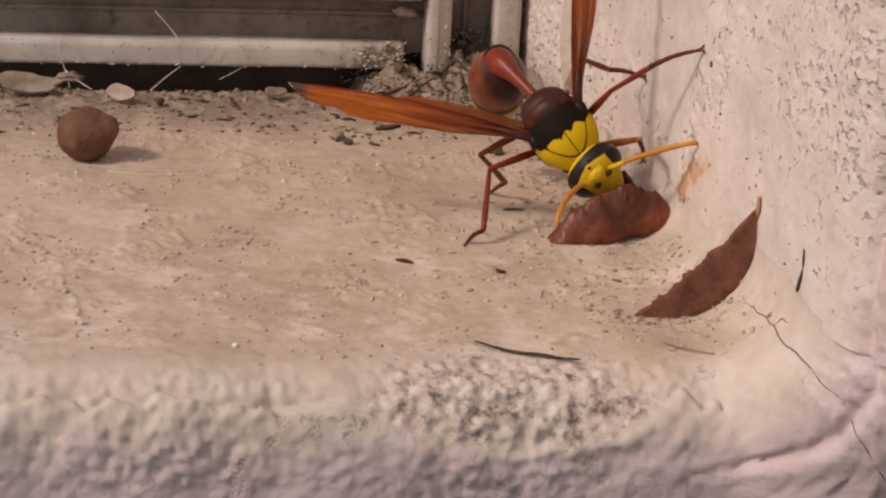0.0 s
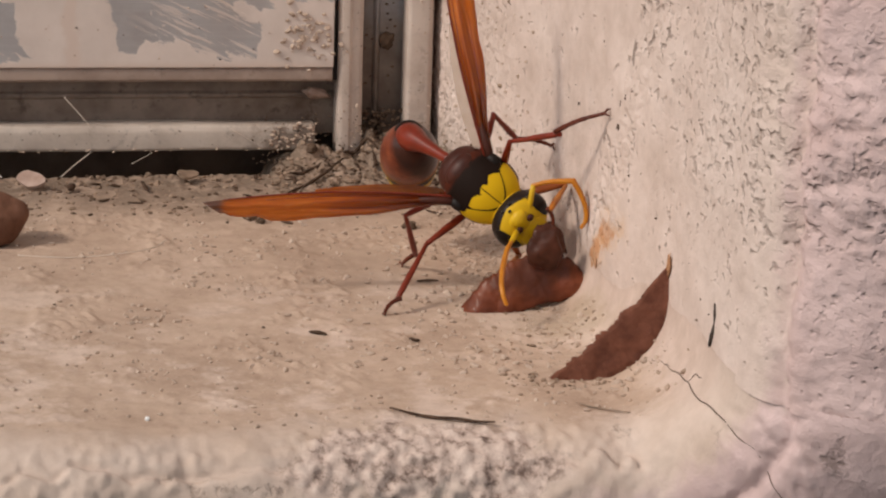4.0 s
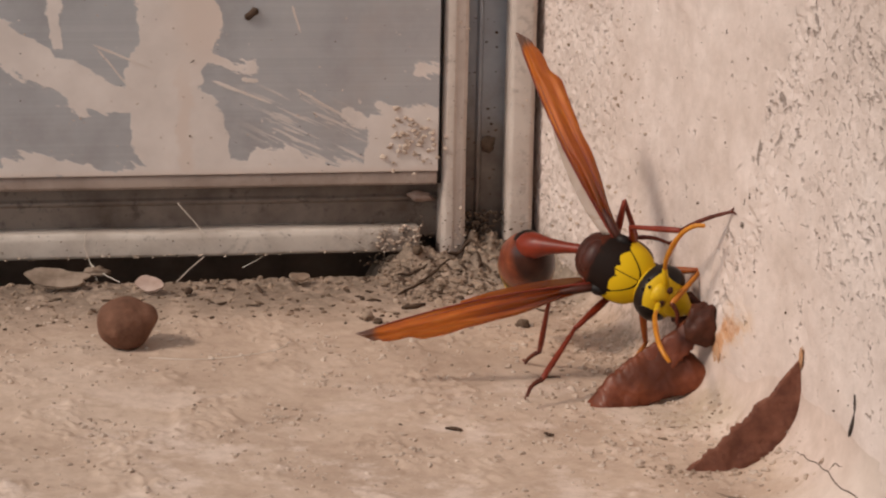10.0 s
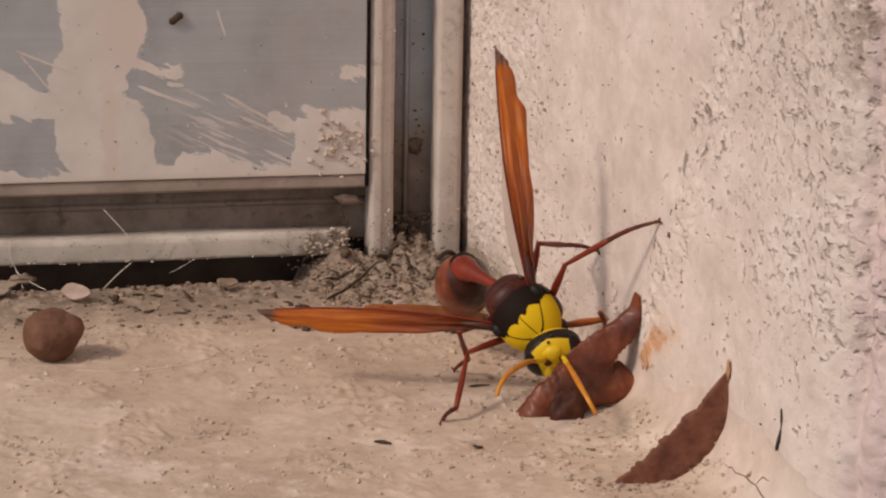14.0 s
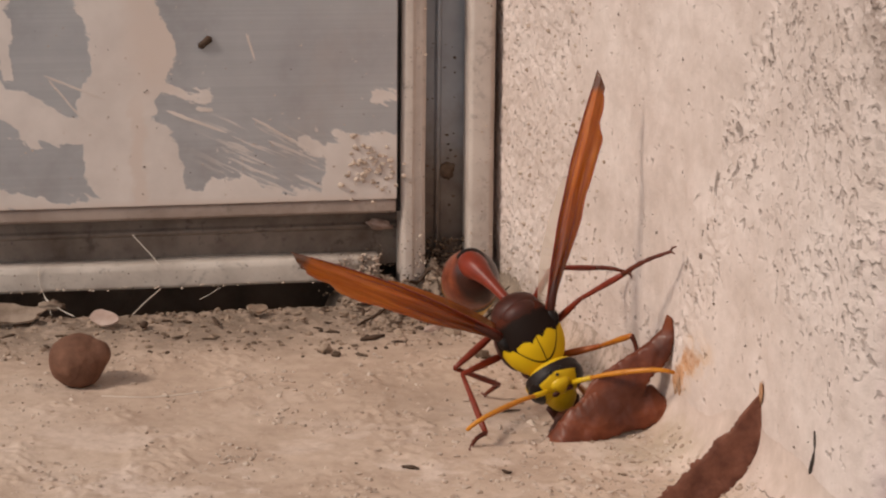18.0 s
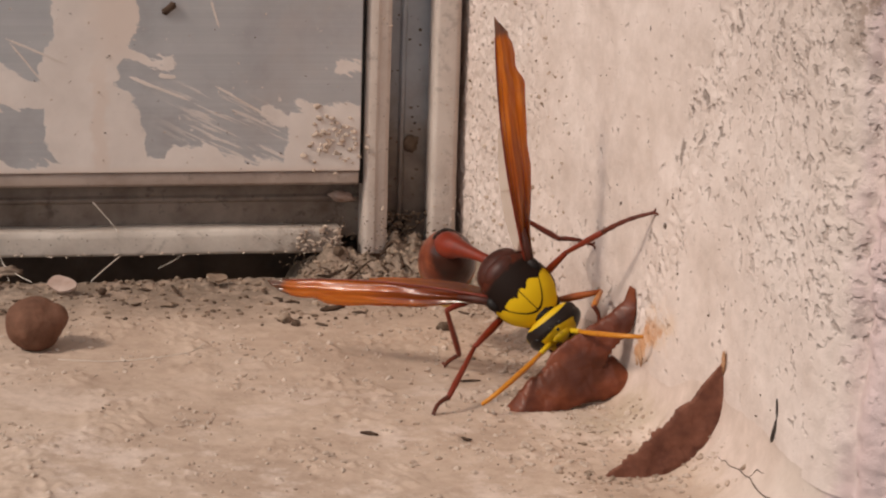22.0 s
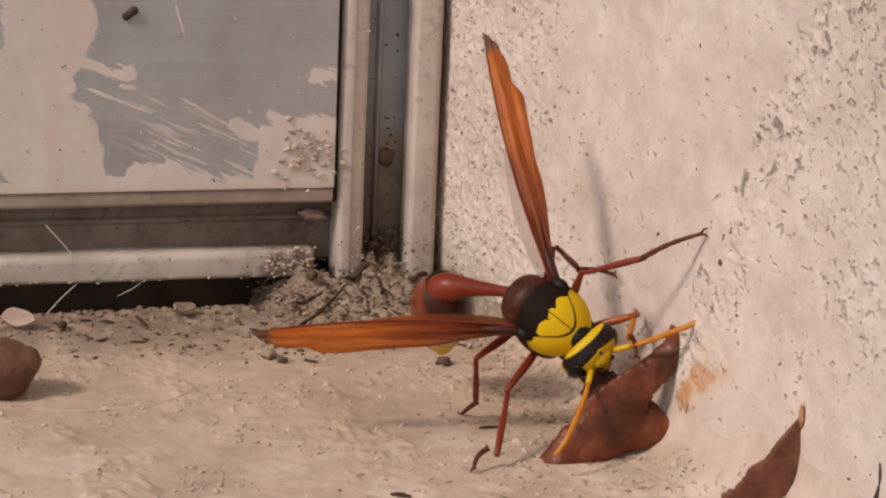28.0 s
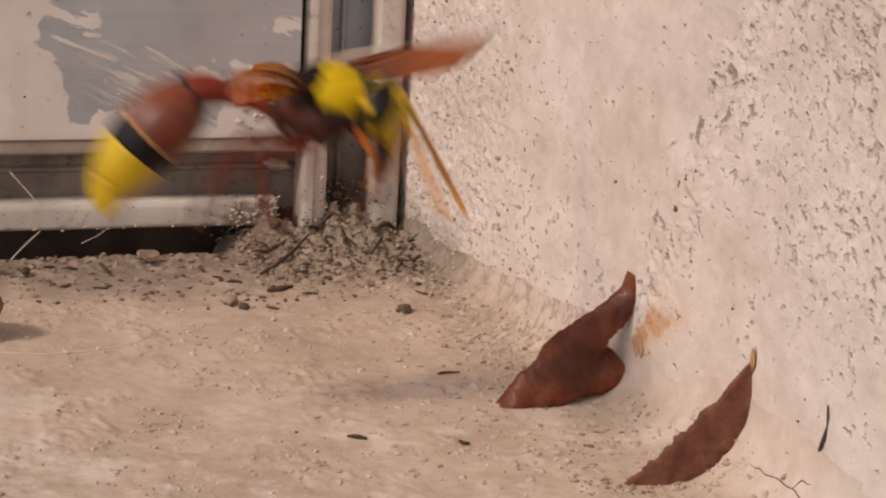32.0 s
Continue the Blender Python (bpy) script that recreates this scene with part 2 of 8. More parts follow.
def cement_sill():
    m = mat("sill_dusty_cement", (0.5, 0.38, 0.29), 0.93, spec=0.15)
    co = coords(m)
    x, y, z = separate(m, co)
    wob = calc(m, 'MULTIPLY', calc(m, 'SUBTRACT', noise_out(m, co, 140, 5), 0.5), 0.016)
    yw = calc(m, 'ADD', y, wob)
    broad = ramp(m, noise_out(m, co, 55, 7, 0.66), [(0.28, (0.405, 0.290, 0.218)), (0.5, (0.525, 0.392, 0.302)), (0.72, (0.62, 0.482, 0.385))])
    streaks = noise_out(m, co, 62, 8, 0.7)
    worn = both(m, smooth(m, streaks, 0.50, 0.60), smooth(m, yw, -0.03, -0.075))
    colour = mix(m, calc(m, 'MULTIPLY', worn, 0.55), broad, (0.77, 0.63, 0.545))
    fine = ramp(m, noise_out(m, co, 520, 5, 0.75), [(0.3, (0.82, 0.79, 0.77)), (0.5, (0.98, 0.97, 0.96)), (0.7, (1.06, 1.05, 1.05))])
    colour = mix(m, 1.0, colour, fine, 'MULTIPLY')
    # soot and grit towards the window, grey cement by the corner
    back = smooth(m, yw, -0.030, -0.006)
    dirty = both(m, back, smooth(m, noise_out(m, co, 330, 6, 0.72), 0.36, 0.56))
    colour = mix(m, calc(m, 'MULTIPLY', back, 0.5), colour, (0.23, 0.17, 0.128))
    colour = mix(m, calc(m, 'MULTIPLY', dirty, 0.7), colour, (0.15, 0.11, 0.08))
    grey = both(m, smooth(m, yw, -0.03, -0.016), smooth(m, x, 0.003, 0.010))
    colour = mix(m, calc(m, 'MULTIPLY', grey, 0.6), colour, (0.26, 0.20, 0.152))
    # a soft, dull olive band across the sill towards the corner
    olive_band = both(m, smooth(m, calc(m, 'ABSOLUTE', calc(m, 'ADD', yw, 0.0655)), 0.008, 0.002), smooth(m, x, 0.0035, 0.0095))
    colour = mix(m, calc(m, 'MULTIPLY', olive_band, 0.35), colour, (0.33, 0.27, 0.18))
    upward = both(m, smooth(m, calc(m, 'ADD', z, calc(m, 'MULTIPLY', calc(m, 'SUBTRACT', noise_out(m, co, 300, 6, 0.7), 0.5), 0.006)), 0.0002, 0.0034), smooth(m, x, 0.004, 0.008), smooth(m, yw, -0.016, -0.03))
    colour = mix(m, upward, colour, ramp(m, noise_out(m, co, 330, 5, 0.65), [(0.3, (0.505, 0.385, 0.318)), (0.7, (0.66, 0.522, 0.448))]))
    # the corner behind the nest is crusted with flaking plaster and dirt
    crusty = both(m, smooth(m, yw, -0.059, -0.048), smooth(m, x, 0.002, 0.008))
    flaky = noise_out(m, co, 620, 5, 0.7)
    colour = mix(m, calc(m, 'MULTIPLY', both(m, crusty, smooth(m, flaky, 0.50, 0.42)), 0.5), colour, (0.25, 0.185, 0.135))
    colour = mix(m, calc(m, 'MULTIPLY', both(m, crusty, smooth(m, flaky, 0.58, 0.66)), 0.5), colour, (0.68, 0.55, 0.46))
    # pale plaster towards the edge, the painted nose below it, with a bare patch of coarse plaster
    pale = smooth(m, calc(m, 'ADD', yw, calc(m, 'MULTIPLY', z, 0.8)), -0.088, -0.097)
    colour = mix(m, calc(m, 'MULTIPLY', pale, 0.75), colour, ramp(m, noise_out(m, co, 210, 6, 0.65), [(0.3, (0.52, 0.41, 0.338)), (0.7, (0.68, 0.562, 0.487))]))
    rim = calc(m, 'ADD', y, calc(m, 'MULTIPLY', calc(m, 'MINIMUM', z, 0.0075), 0.8))
    rim = calc(m, 'ADD', rim, calc(m, 'MULTIPLY', calc(m, 'SUBTRACT', noise_out(m, co, 260, 5, 0.7), 0.5), 0.007))
    paint = smooth(m, rim, -0.1000, -0.1040)
    colour = mix(m, paint, colour, ramp(m, noise_out(m, co, 170, 6), [(0.3, (0.545, 0.40, 0.378)), (0.7, (0.70, 0.54, 0.52))]))
    ex = calc(m, 'DIVIDE', calc(m, 'ADD', x, 0.0072), 0.0125)
    ey = calc(m, 'DIVIDE', calc(m, 'ADD', calc(m, 'ADD', yw, calc(m, 'MULTIPLY', z, 0.6)), 0.0962), 0.0042)
    bare = smooth(m, calc(m, 'ADD', calc(m, 'MULTIPLY', ex, ex), calc(m, 'MULTIPLY', ey, ey)), 1.25, 0.6)
    coarse = noise_out(m, co, 800, 5, 0.7)
    colour = mix(m, bare, colour, ramp(m, coarse, [(0.36, (0.20, 0.14, 0.115)), (0.49, (0.56, 0.435, 0.37)), (0.68, (0.72, 0.59, 0.51))]))
    grain = noise_out(m, co, 1200, 2, 0.5)
    hole = both(m, pale, smooth(m, noise_out(m, co, 200, 6, 0.7), 0.60, 0.72))
    colour = mix(m, calc(m, 'MULTIPLY', hole, 0.6), colour, (0.13, 0.09, 0.075))
    dots = smooth(m, calc(m, 'ADD', grain, calc(m, 'MULTIPLY', back, 0.05)), 0.75, 0.80)
    colour = mix(m, calc(m, 'MULTIPLY', dots, 0.25), colour, (0.15, 0.11, 0.08))
    link(m, colour, bsdf(m).inputs["Base Color"])
    h = calc(m, 'ADD', calc(m, 'MULTIPLY', noise_out(m, co, 700, 8, 0.65), 0.6), calc(m, 'MULTIPLY', both(m, bare, coarse), 1.2))
    h = calc(m, 'ADD', h, calc(m, 'MULTIPLY', both(m, paint, noise_out(m, co, 520, 6, 0.7)), 2.2))
    h = calc(m, 'SUBTRACT', h, calc(m, 'MULTIPLY', hole, 1.0))
    h = calc(m, 'ADD', h, calc(m, 'MULTIPLY', both(m, crusty, flaky), 2.4))
    bump(m, h, 0.00024, 0.65)
    return m


# wiped strokes of plaster on the window's panel: two ends (x, z) and half a width, in centimetres
WIPES = [((-3.56, 3.85), (-3.26, 2.95), 0.46), ((-3.26, 2.95), (-3.52, 2.25), 0.42), ((-3.52, 2.25), (-3.36, 1.8), 0.42), ((-3.36, 1.8), (-3.16, 1.2), 0.52),
         ((-6.7, 3.65), (-5.3, 2.76), 0.21), ((-5.3, 2.76), (-4.4, 2.2), 0.21), ((-4.4, 2.2), (-3.5, 2.05), 0.19), ((-0.15, 1.76), (-0.80, 1.73), 0.25), ((-0.2, 1.4), (-0.85, 1.38), 0.24),
         ((-0.42, 2.45), (0.0, 2.38), 0.09), ((-2.88, 2.62), (-2.50, 2.46), 0.07), ((-6.5, 1.20), (-0.2, 1.19), 0.09), ((-2.4, 1.42), (-1.95, 1.40), 0.10), ((-2.7, 1.3), (-1.6, 1.22), 0.12),
         ((-5.25, 1.36), (-4.85, 1.28), 0.11), ((-4.77, 3.8), (-4.72, 2.8), 0.08), ((-1.3, 1.9), (-0.9, 1.72), 0.07)]


def aluminium():
    m = mat("aluminium_brushed", (0.45, 0.45, 0.46), 0.5, 0.35, 0.5)
    co = coords(m)
    lines = stretched(m, co, 12, 12, 2600, 3, 0.6)
    stain = noise_out(m, co, 90, 6, 0.65)
    base = ramp(m, stain, [(0.25, (0.33, 0.305, 0.30)), (0.5, (0.425, 0.408, 0.408)), (0.75, (0.48, 0.46, 0.455))])
    base = mix(m, calc(m, 'MULTIPLY', smooth(m, lines, 0.35, 0.7), 0.16), base, (0.26, 0.25, 0.25))
    rust = smooth(m, noise_out(m, co, 60, 5, 0.7), 0.6, 0.75)
    base = mix(m, calc(m, 'MULTIPLY', rust, 0.4), base, (0.42, 0.33, 0.29))
    specks = smooth(m, noise_out(m, co, 900, 2), 0.73, 0.77)
    base = mix(m, calc(m, 'MULTIPLY', specks, 0.5), base, (0.7, 0.62, 0.55))
    # a film of plaster wiped over the metal in broad strokes, with ragged, scratched edges
    x, y, z = separate(m, co)
    slant = node(m, "ShaderNodeMapping")
    slant.inputs["Rotation"].default_value = (0, radians(-25), 0)
    link(m, co, slant.inputs["Vector"])
    scratch = stretched(m, slant.outputs[0], 130, 300, 1900, 4, 0.6)
    brush = stretched(m, slant.outputs[0], 190, 300, 620, 5, 0.65)
    px = calc(m, 'ADD', x, calc(m, 'MULTIPLY', calc(m, 'SUBTRACT', noise_out(m, co, 210, 6, 0.62), 0.5), 0.0042))
    pz = calc(m, 'ADD', z, calc(m, 'MULTIPLY', calc(m, 'SUBTRACT', brush, 0.5), 0.0060))
    near = None
    for (ax, az), (bx, bz), r in WIPES:
        ax, az, bx, bz, r = (0.01 * v for v in (ax, az, bx, bz, r))
        dx, dz = bx - ax, bz - az
        ox, oz = calc(m, 'SUBTRACT', px, ax), calc(m, 'SUBTRACT', pz, az)
        k = calc(m, 'ADD', calc(m, 'MULTIPLY', ox, dx / (dx * dx + dz * dz)), calc(m, 'MULTIPLY', oz, dz / (dx * dx + dz * dz)))
        k = calc(m, 'MINIMUM', calc(m, 'MAXIMUM', k, 0.0), 1.0)
        ex, ez = calc(m, 'SUBTRACT', ox, calc(m, 'MULTIPLY', k, dx)), calc(m, 'SUBTRACT', oz, calc(m, 'MULTIPLY', k, dz))
        d = calc(m, 'SUBTRACT', calc(m, 'SQRT', calc(m, 'ADD', calc(m, 'MULTIPLY', ex, ex), calc(m, 'MULTIPLY', ez, ez))), r)
        near = d if near is None else calc(m, 'MINIMUM', near, d)
    film = smooth(m, near, 0.00016, -0.00008)
    below = smooth(m, calc(m, 'ADD', z, calc(m, 'MULTIPLY', x, 0.36)), 0.0162, 0.0135)
    swept = both(m, below, smooth(m, x, -0.0275, -0.019), smooth(m, scratch, 0.555, 0.60))
    flecks = both(m, smooth(m, noise_out(m, co, 750, 3, 0.6), 0.70, 0.73), smooth(m, x, -0.035, -0.02))
    film = either(m, film, calc(m, 'MULTIPLY', swept, 0.8), calc(m, 'MULTIPLY', flecks, 0.8))
    cream = ramp(m, noise_out(m, co, 160, 5, 0.6), [(0.3, (0.58, 0.495, 0.445)), (0.7, (0.69, 0.60, 0.545))])
    rosy = either(m, both(m, smooth(m, calc(m, 'ABSOLUTE', calc(m, 'ADD', px, 0.0300)), 0.0050, 0.0012), smooth(m, z, 0.021, 0.029)), both(m, smooth(m, calc(m, 'ABSOLUTE', calc(m, 'ADD', px, 0.0322)), 0.0012, 0.0004), smooth(m, z, 0.03, 0.02)), smooth(m, calc(m, 'ADD', z, calc(m, 'MULTIPLY', px, 0.0)), 0.0128, 0.0118))
    cream = mix(m, calc(m, 'MULTIPLY', rosy, 0.8), cream, (0.62, 0.50, 0.43))
    base = mix(m, film, base, cream)
    smudge = both(m, smooth(m, noise_out(m, co, 70, 5, 0.6), 0.5, 0.7), smooth(m, x, -0.03, -0.01))
    base = mix(m, calc(m, 'MULTIPLY', smudge, 0.35), base, (0.42, 0.345, 0.305))
    link(m, base, bsdf(m).inputs["Base Color"])
    link(m, calc(m, 'ADD', calc(m, 'MULTIPLY', film, 0.32), ramp(m, stain, [(0.3, (0.42, 0.42, 0.42)), (0.7, (0.58, 0.58, 0.58))])), bsdf(m).inputs["Roughness"])
    link(m, calc(m, 'MULTIPLY', calc(m, 'SUBTRACT', 1.0, film), 0.35), bsdf(m).inputs["Metallic"])
    lines = calc(m, 'ADD', calc(m, 'MULTIPLY', lines, calc(m, 'SUBTRACT', 1.0, film)), calc(m, 'MULTIPLY', film, 2.0))
    bump(m, lines, 0.00003, 0.4)
    return m


def dirty_paint(name, light, dark, amount=0.5):
    m = mat(name, light, 0.5, spec=0.35)
    co = coords(m)
    c = ramp(m, noise_out(m, co, 150, 6, 0.65), [(0.28, dark), (0.6, light)])
    c = mix(m, calc(m, 'MULTIPLY', smooth(m, noise_out(m, co, 620, 4, 0.7), 0.55, 0.7), amount), c, tuple(0.45 * v for v in dark))
    dots = smooth(m, noise_out(m, co, 1300, 2), 0.72, 0.76)
    c = mix(m, calc(m, 'MULTIPLY', dots, 0.8), c, (0.06, 0.045, 0.035))
    link(m, c, bsdf(m).inputs["Base Color"])
    bump(m, noise_out(m, co, 500, 6, 0.65), 0.00012, 0.6)
    return m


def mottled(name, stops, scale, rough=0.8, relief=0.0002, relief_scale=700, spec=0.3, coat=0.0):
    m = mat(name, stops[0][1], rough, spec=spec)
    co = coords(m)
    link(m, ramp(m, noise_out(m, co, scale, 6, 0.62), stops), bsdf(m).inputs["Base Color"])
    bump(m, noise_out(m, co, relief_scale, 6, 0.65), relief, 0.8)
    bsdf(m).inputs["Coat Weight"].default_value = coat
    bsdf(m).inputs["Coat Roughness"].default_value = 0.15
    return m


def jamb_metal():
    """Grey metal with the sky's blue reflection painted in above, dull and sooty towards the foot."""
    m = mat("jamb_grey_metal", (0.3, 0.31, 0.33), 0.42, 0.2, 0.5)
    co = coords(m)
    z = separate(m, co)[2]
    sky_blue = ramp(m, noise_out(m, co, 110, 5, 0.6), [(0.3, (0.22, 0.225, 0.24)), (0.7, (0.34, 0.36, 0.39))])
    sooty = ramp(m, noise_out(m, co, 170, 6, 0.65), [(0.3, (0.09, 0.066, 0.053)), (0.7, (0.23, 0.19, 0.165))])
    high = smooth(m, calc(m, 'ADD', z, calc(m, 'MULTIPLY', calc(m, 'SUBTRACT', noise_out(m, co, 140, 5, 0.65), 0.5), 0.022)), 0.012, 0.026)
    link(m, mix(m, high, sooty, sky_blue), bsdf(m).inputs["Base Color"])
    bump(m, noise_out(m, co, 600, 5, 0.65), 0.00005, 0.6)
    return m


SILL_M = cement_sill()
WALL_M = plaster_wall()
ALU = aluminium()
BEAD = dirty_paint("bead_cream_paint", (0.56, 0.47, 0.41), (0.40, 0.32, 0.27), 0.35)
RAIL = dirty_paint("rail_pale_paint", (0.60, 0.52, 0.45), (0.42, 0.35, 0.295), 0.45)
rail_co = coords(RAIL)   # soot and mud caked on the rail's end
caked = both(RAIL, smooth(RAIL, separate(RAIL, rail_co)[0], -0.017, -0.006), smooth(RAIL, noise_out(RAIL, rail_co, 330, 6, 0.7), 0.36, 0.56))
link(RAIL, mix(RAIL, calc(RAIL, 'MULTIPLY', caked, 0.75), bsdf(RAIL).inputs["Base Color"].links[0].from_socket, (0.17, 0.125, 0.095)), bsdf(RAIL).inputs["Base Color"])
LIP = dirty_paint("lip_dusty_paint", (0.40, 0.31, 0.26), (0.26, 0.19, 0.155), 0.4)
CHANNEL = dirty_paint("channel_brown_metal", (0.225, 0.18, 0.15), (0.10, 0.07, 0.054), 0.6)
JAMB = jamb_metal()
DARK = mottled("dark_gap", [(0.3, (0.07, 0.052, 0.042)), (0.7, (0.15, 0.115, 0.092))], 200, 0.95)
GAP_BLACK = mat("gap_black", (0.016, 0.013, 0.012), 0.6)
SMEAR = mottled("plaster_smear", [(0.3, (0.55, 0.46, 0.40)), (0.55, (0.64, 0.55, 0.49)), (0.75, (0.69, 0.58, 0.52))], 160, 0.85, 0.00006, 900)
CLAY = mottled("dry_clay", [(0.3, (0.10, 0.045, 0.027)), (0.55, (0.16, 0.075, 0.046)), (0.75, (0.225, 0.112, 0.073))], 420, 0.85, 0.00022, 900, 0.2)
MUD = mottled("dry_mud", [(0.3, (0.105, 0.036, 0.022)), (0.55, (0.175, 0.066, 0.040)), (0.75, (0.24, 0.097, 0.061))], 600, 0.8, 0.00028, 1100, 0.25)
WET = mottled("wet_mud", [(0.34, (0.060, 0.014, 0.006)), (0.5, (0.130, 0.031, 0.012)), (0.66, (0.22, 0.060, 0.025))], 170, 0.44, 0.00016, 800, 0.24, 0.06)
wet_co = coords(WET)   # the newest mud is soaked and dark
wet_x, _, wet_z = separate(WET, wet_co)
soaked = calc(WET, 'ADD', calc(WET, 'ABSOLUTE', calc(WET, 'SUBTRACT', wet_z, calc(WET, 'ADD', 0.0013, calc(WET, 'MULTIPLY', wet_x, 0.18)))), calc(WET, 'MULTIPLY', calc(WET, 'ABSOLUTE', calc(WET, 'SUBTRACT', wet_x, 0.0096)), 0.5))
soaked = smooth(WET, calc(WET, 'ADD', soaked, calc(WET, 'MULTIPLY', calc(WET, 'SUBTRACT', noise_out(WET, wet_co, 300, 5, 0.65), 0.5), 0.0028)), 0.0030, 0.0015)
link(WET, mix(WET, calc(WET, 'MULTIPLY', soaked, 0.7), bsdf(WET).inputs["Base Color"].links[0].from_socket, (0.055, 0.015, 0.007)), bsdf(WET).inputs["Base Color"])
WET_SHADED = mottled("shaded_wet_mud", [(0.3, (0.036, 0.011, 0.006)), (0.7, (0.090, 0.027, 0.014))], 400, 0.5, 0.00024, 600, 0.22, 0.04)
OCHRE = mottled("ochre_mud_stain", [(0.3, (0.36, 0.16, 0.07)), (0.7, (0.56, 0.34, 0.20))], 500, 0.85, 0.0001, 900)
CRUMB = mottled("plaster_crumb", [(0.3, (0.19, 0.132, 0.092)), (0.7, (0.42, 0.31, 0.23))], 350, 0.95, 0.0001, 1200, 0.1)
PALE_CRUMB = mottled("pale_crumb", [(0.3, (0.38, 0.285, 0.22)), (0.7, (0.60, 0.475, 0.385))], 350, 0.95, 0.0001, 1200, 0.1)
GRIT = mottled("dark_grit", [(0.3, (0.055, 0.036, 0.025)), (0.7, (0.17, 0.115, 0.08))], 350, 0.95, 0.0001, 1200, 0.1)
TWIG = mottled("dry_twig", [(0.3, (0.04, 0.024, 0.017)), (0.7, (0.12, 0.076, 0.052))], 700, 0.9, 0.0001, 1500, 0.1)
FLAKE = mottled("pale_flake", [(0.3, (0.17, 0.12, 0.085)), (0.7, (0.38, 0.29, 0.225))], 400, 0.9, 0.0001, 1100, 0.1)
PINK = mottled("pinkish_flake", [(0.3, (0.30, 0.195, 0.15)), (0.7, (0.46, 0.34, 0.285))], 500, 0.7, 0.0001, 900, 0.3)
HAIR = mat("pale_hair", (0.62, 0.54, 0.46), 0.6)
FINE_CRACK = mat("crack_dusty", (0.13, 0.09, 0.07), 0.95)
CRACK = mat("crack_shadowed_dirt", (0.055, 0.04, 0.033), 0.95)


# ---- building helpers ----
def part(name, bm, material, parent=None, label="", smooth_faces=True):
    me = bpy.data.meshes.new(name)
    bm.to_mesh(me)
    bm.free()
    for m in material if isinstance(material, (list, tuple)) else (material,):
        me.materials.append(m)
    if smooth_faces:
        me.polygons.foreach_set("use_smooth", [True] * len(me.polygons))
    ob = new(name, me)
    if parent is not None:
        ob.parent = parent
    return tagged(ob, label)


def empty(name, at=(0, 0, 0)):
    ob = new(name)
    ob.location = Vector(at) * CM
    ob.empty_display_size = 0.002
    return ob


def box(lo, hi, bevel=0.0, bm=None):
    """A box between two corners, in centimetres, with bevelled edges."""
    bm = bm or bmesh.new()
    lo, hi = Vector(lo) * CM, Vector(hi) * CM
    got = bmesh.ops.create_cube(bm, size=1.0)["verts"]
    for v in got:
        v.co = Vector([lo[k] + (v.co[k] + 0.5) * (hi[k] - lo[k]) for k in range(3)])
    if bevel:
        edges = list({e for v in got for e in v.link_edges})
        bmesh.ops.bevel(bm, geom=edges, offset=bevel * CM, segments=2, profile=0.6, affect='EDGES')
    return bm


def profile(points, axis, lo, hi, bevel=0.012, ripple=0.0):
    """A closed outline drawn out along an axis, as an extruded bar; the outline's corners are rounded."""
    bm = bmesh.new()
    steps = max(2, int((hi - lo) / 0.15)) if ripple else 2
    rings = []
    for k in range(steps):
        s = lo + (hi - lo) * k / (steps - 1)
        ring = []
        for a, b in points:
            n = ripple * noise.noise(Vector((s * 0.9, a * 3, b * 3)))
            co = (s, a + n, b + n) if axis == 'x' else (a + n, b + n, s)
            ring.append(bm.verts.new(Vector(co) * CM))
        rings.append(ring)
    n = len(points)
    for p, q in zip(rings, rings[1:]):
        for k in range(n):
            bm.faces.new((p[k], p[(k + 1) % n], q[(k + 1) % n], q[k]))
    bm.faces.new(rings[0][::-1])
    bm.faces.new(rings[-1])
    bmesh.ops.recalc_face_normals(bm, faces=bm.faces)
    if bevel:
        long = [e for e in bm.edges if e.is_manifold and e.calc_face_angle(0) > 0.35]
        bmesh.ops.bevel(bm, geom=long, offset=bevel * CM, segments=2, profile=0.6, affect='EDGES')
    return bm


def sheet(name, us, vs, fun, material, parent=None, label="", flip=False):
    """A grid mesh of fun(u, v), in centimetres."""
    pts = np.array([fun(float(u), float(v)) for u in us for v in vs])
    i = np.arange(len(us) * len(vs)).reshape(len(us), len(vs))
    quads = np.stack([i[:-1, :-1], i[1:, :-1], i[1:, 1:], i[:-1, 1:]], -1).reshape(-1, 4)
    if flip:
        quads = quads[:, ::-1]
    me = bpy.data.meshes.new(name)
    me.from_pydata((pts * CM).tolist(), [], quads.tolist())
    for m in material if isinstance(material, (list, tuple)) else (material,):
        me.materials.append(m)
    me.polygons.foreach_set("use_smooth", [True] * len(me.polygons))
    ob = new(name, me)
    if parent is not None:
        ob.parent = parent
    return tagged(ob, label)


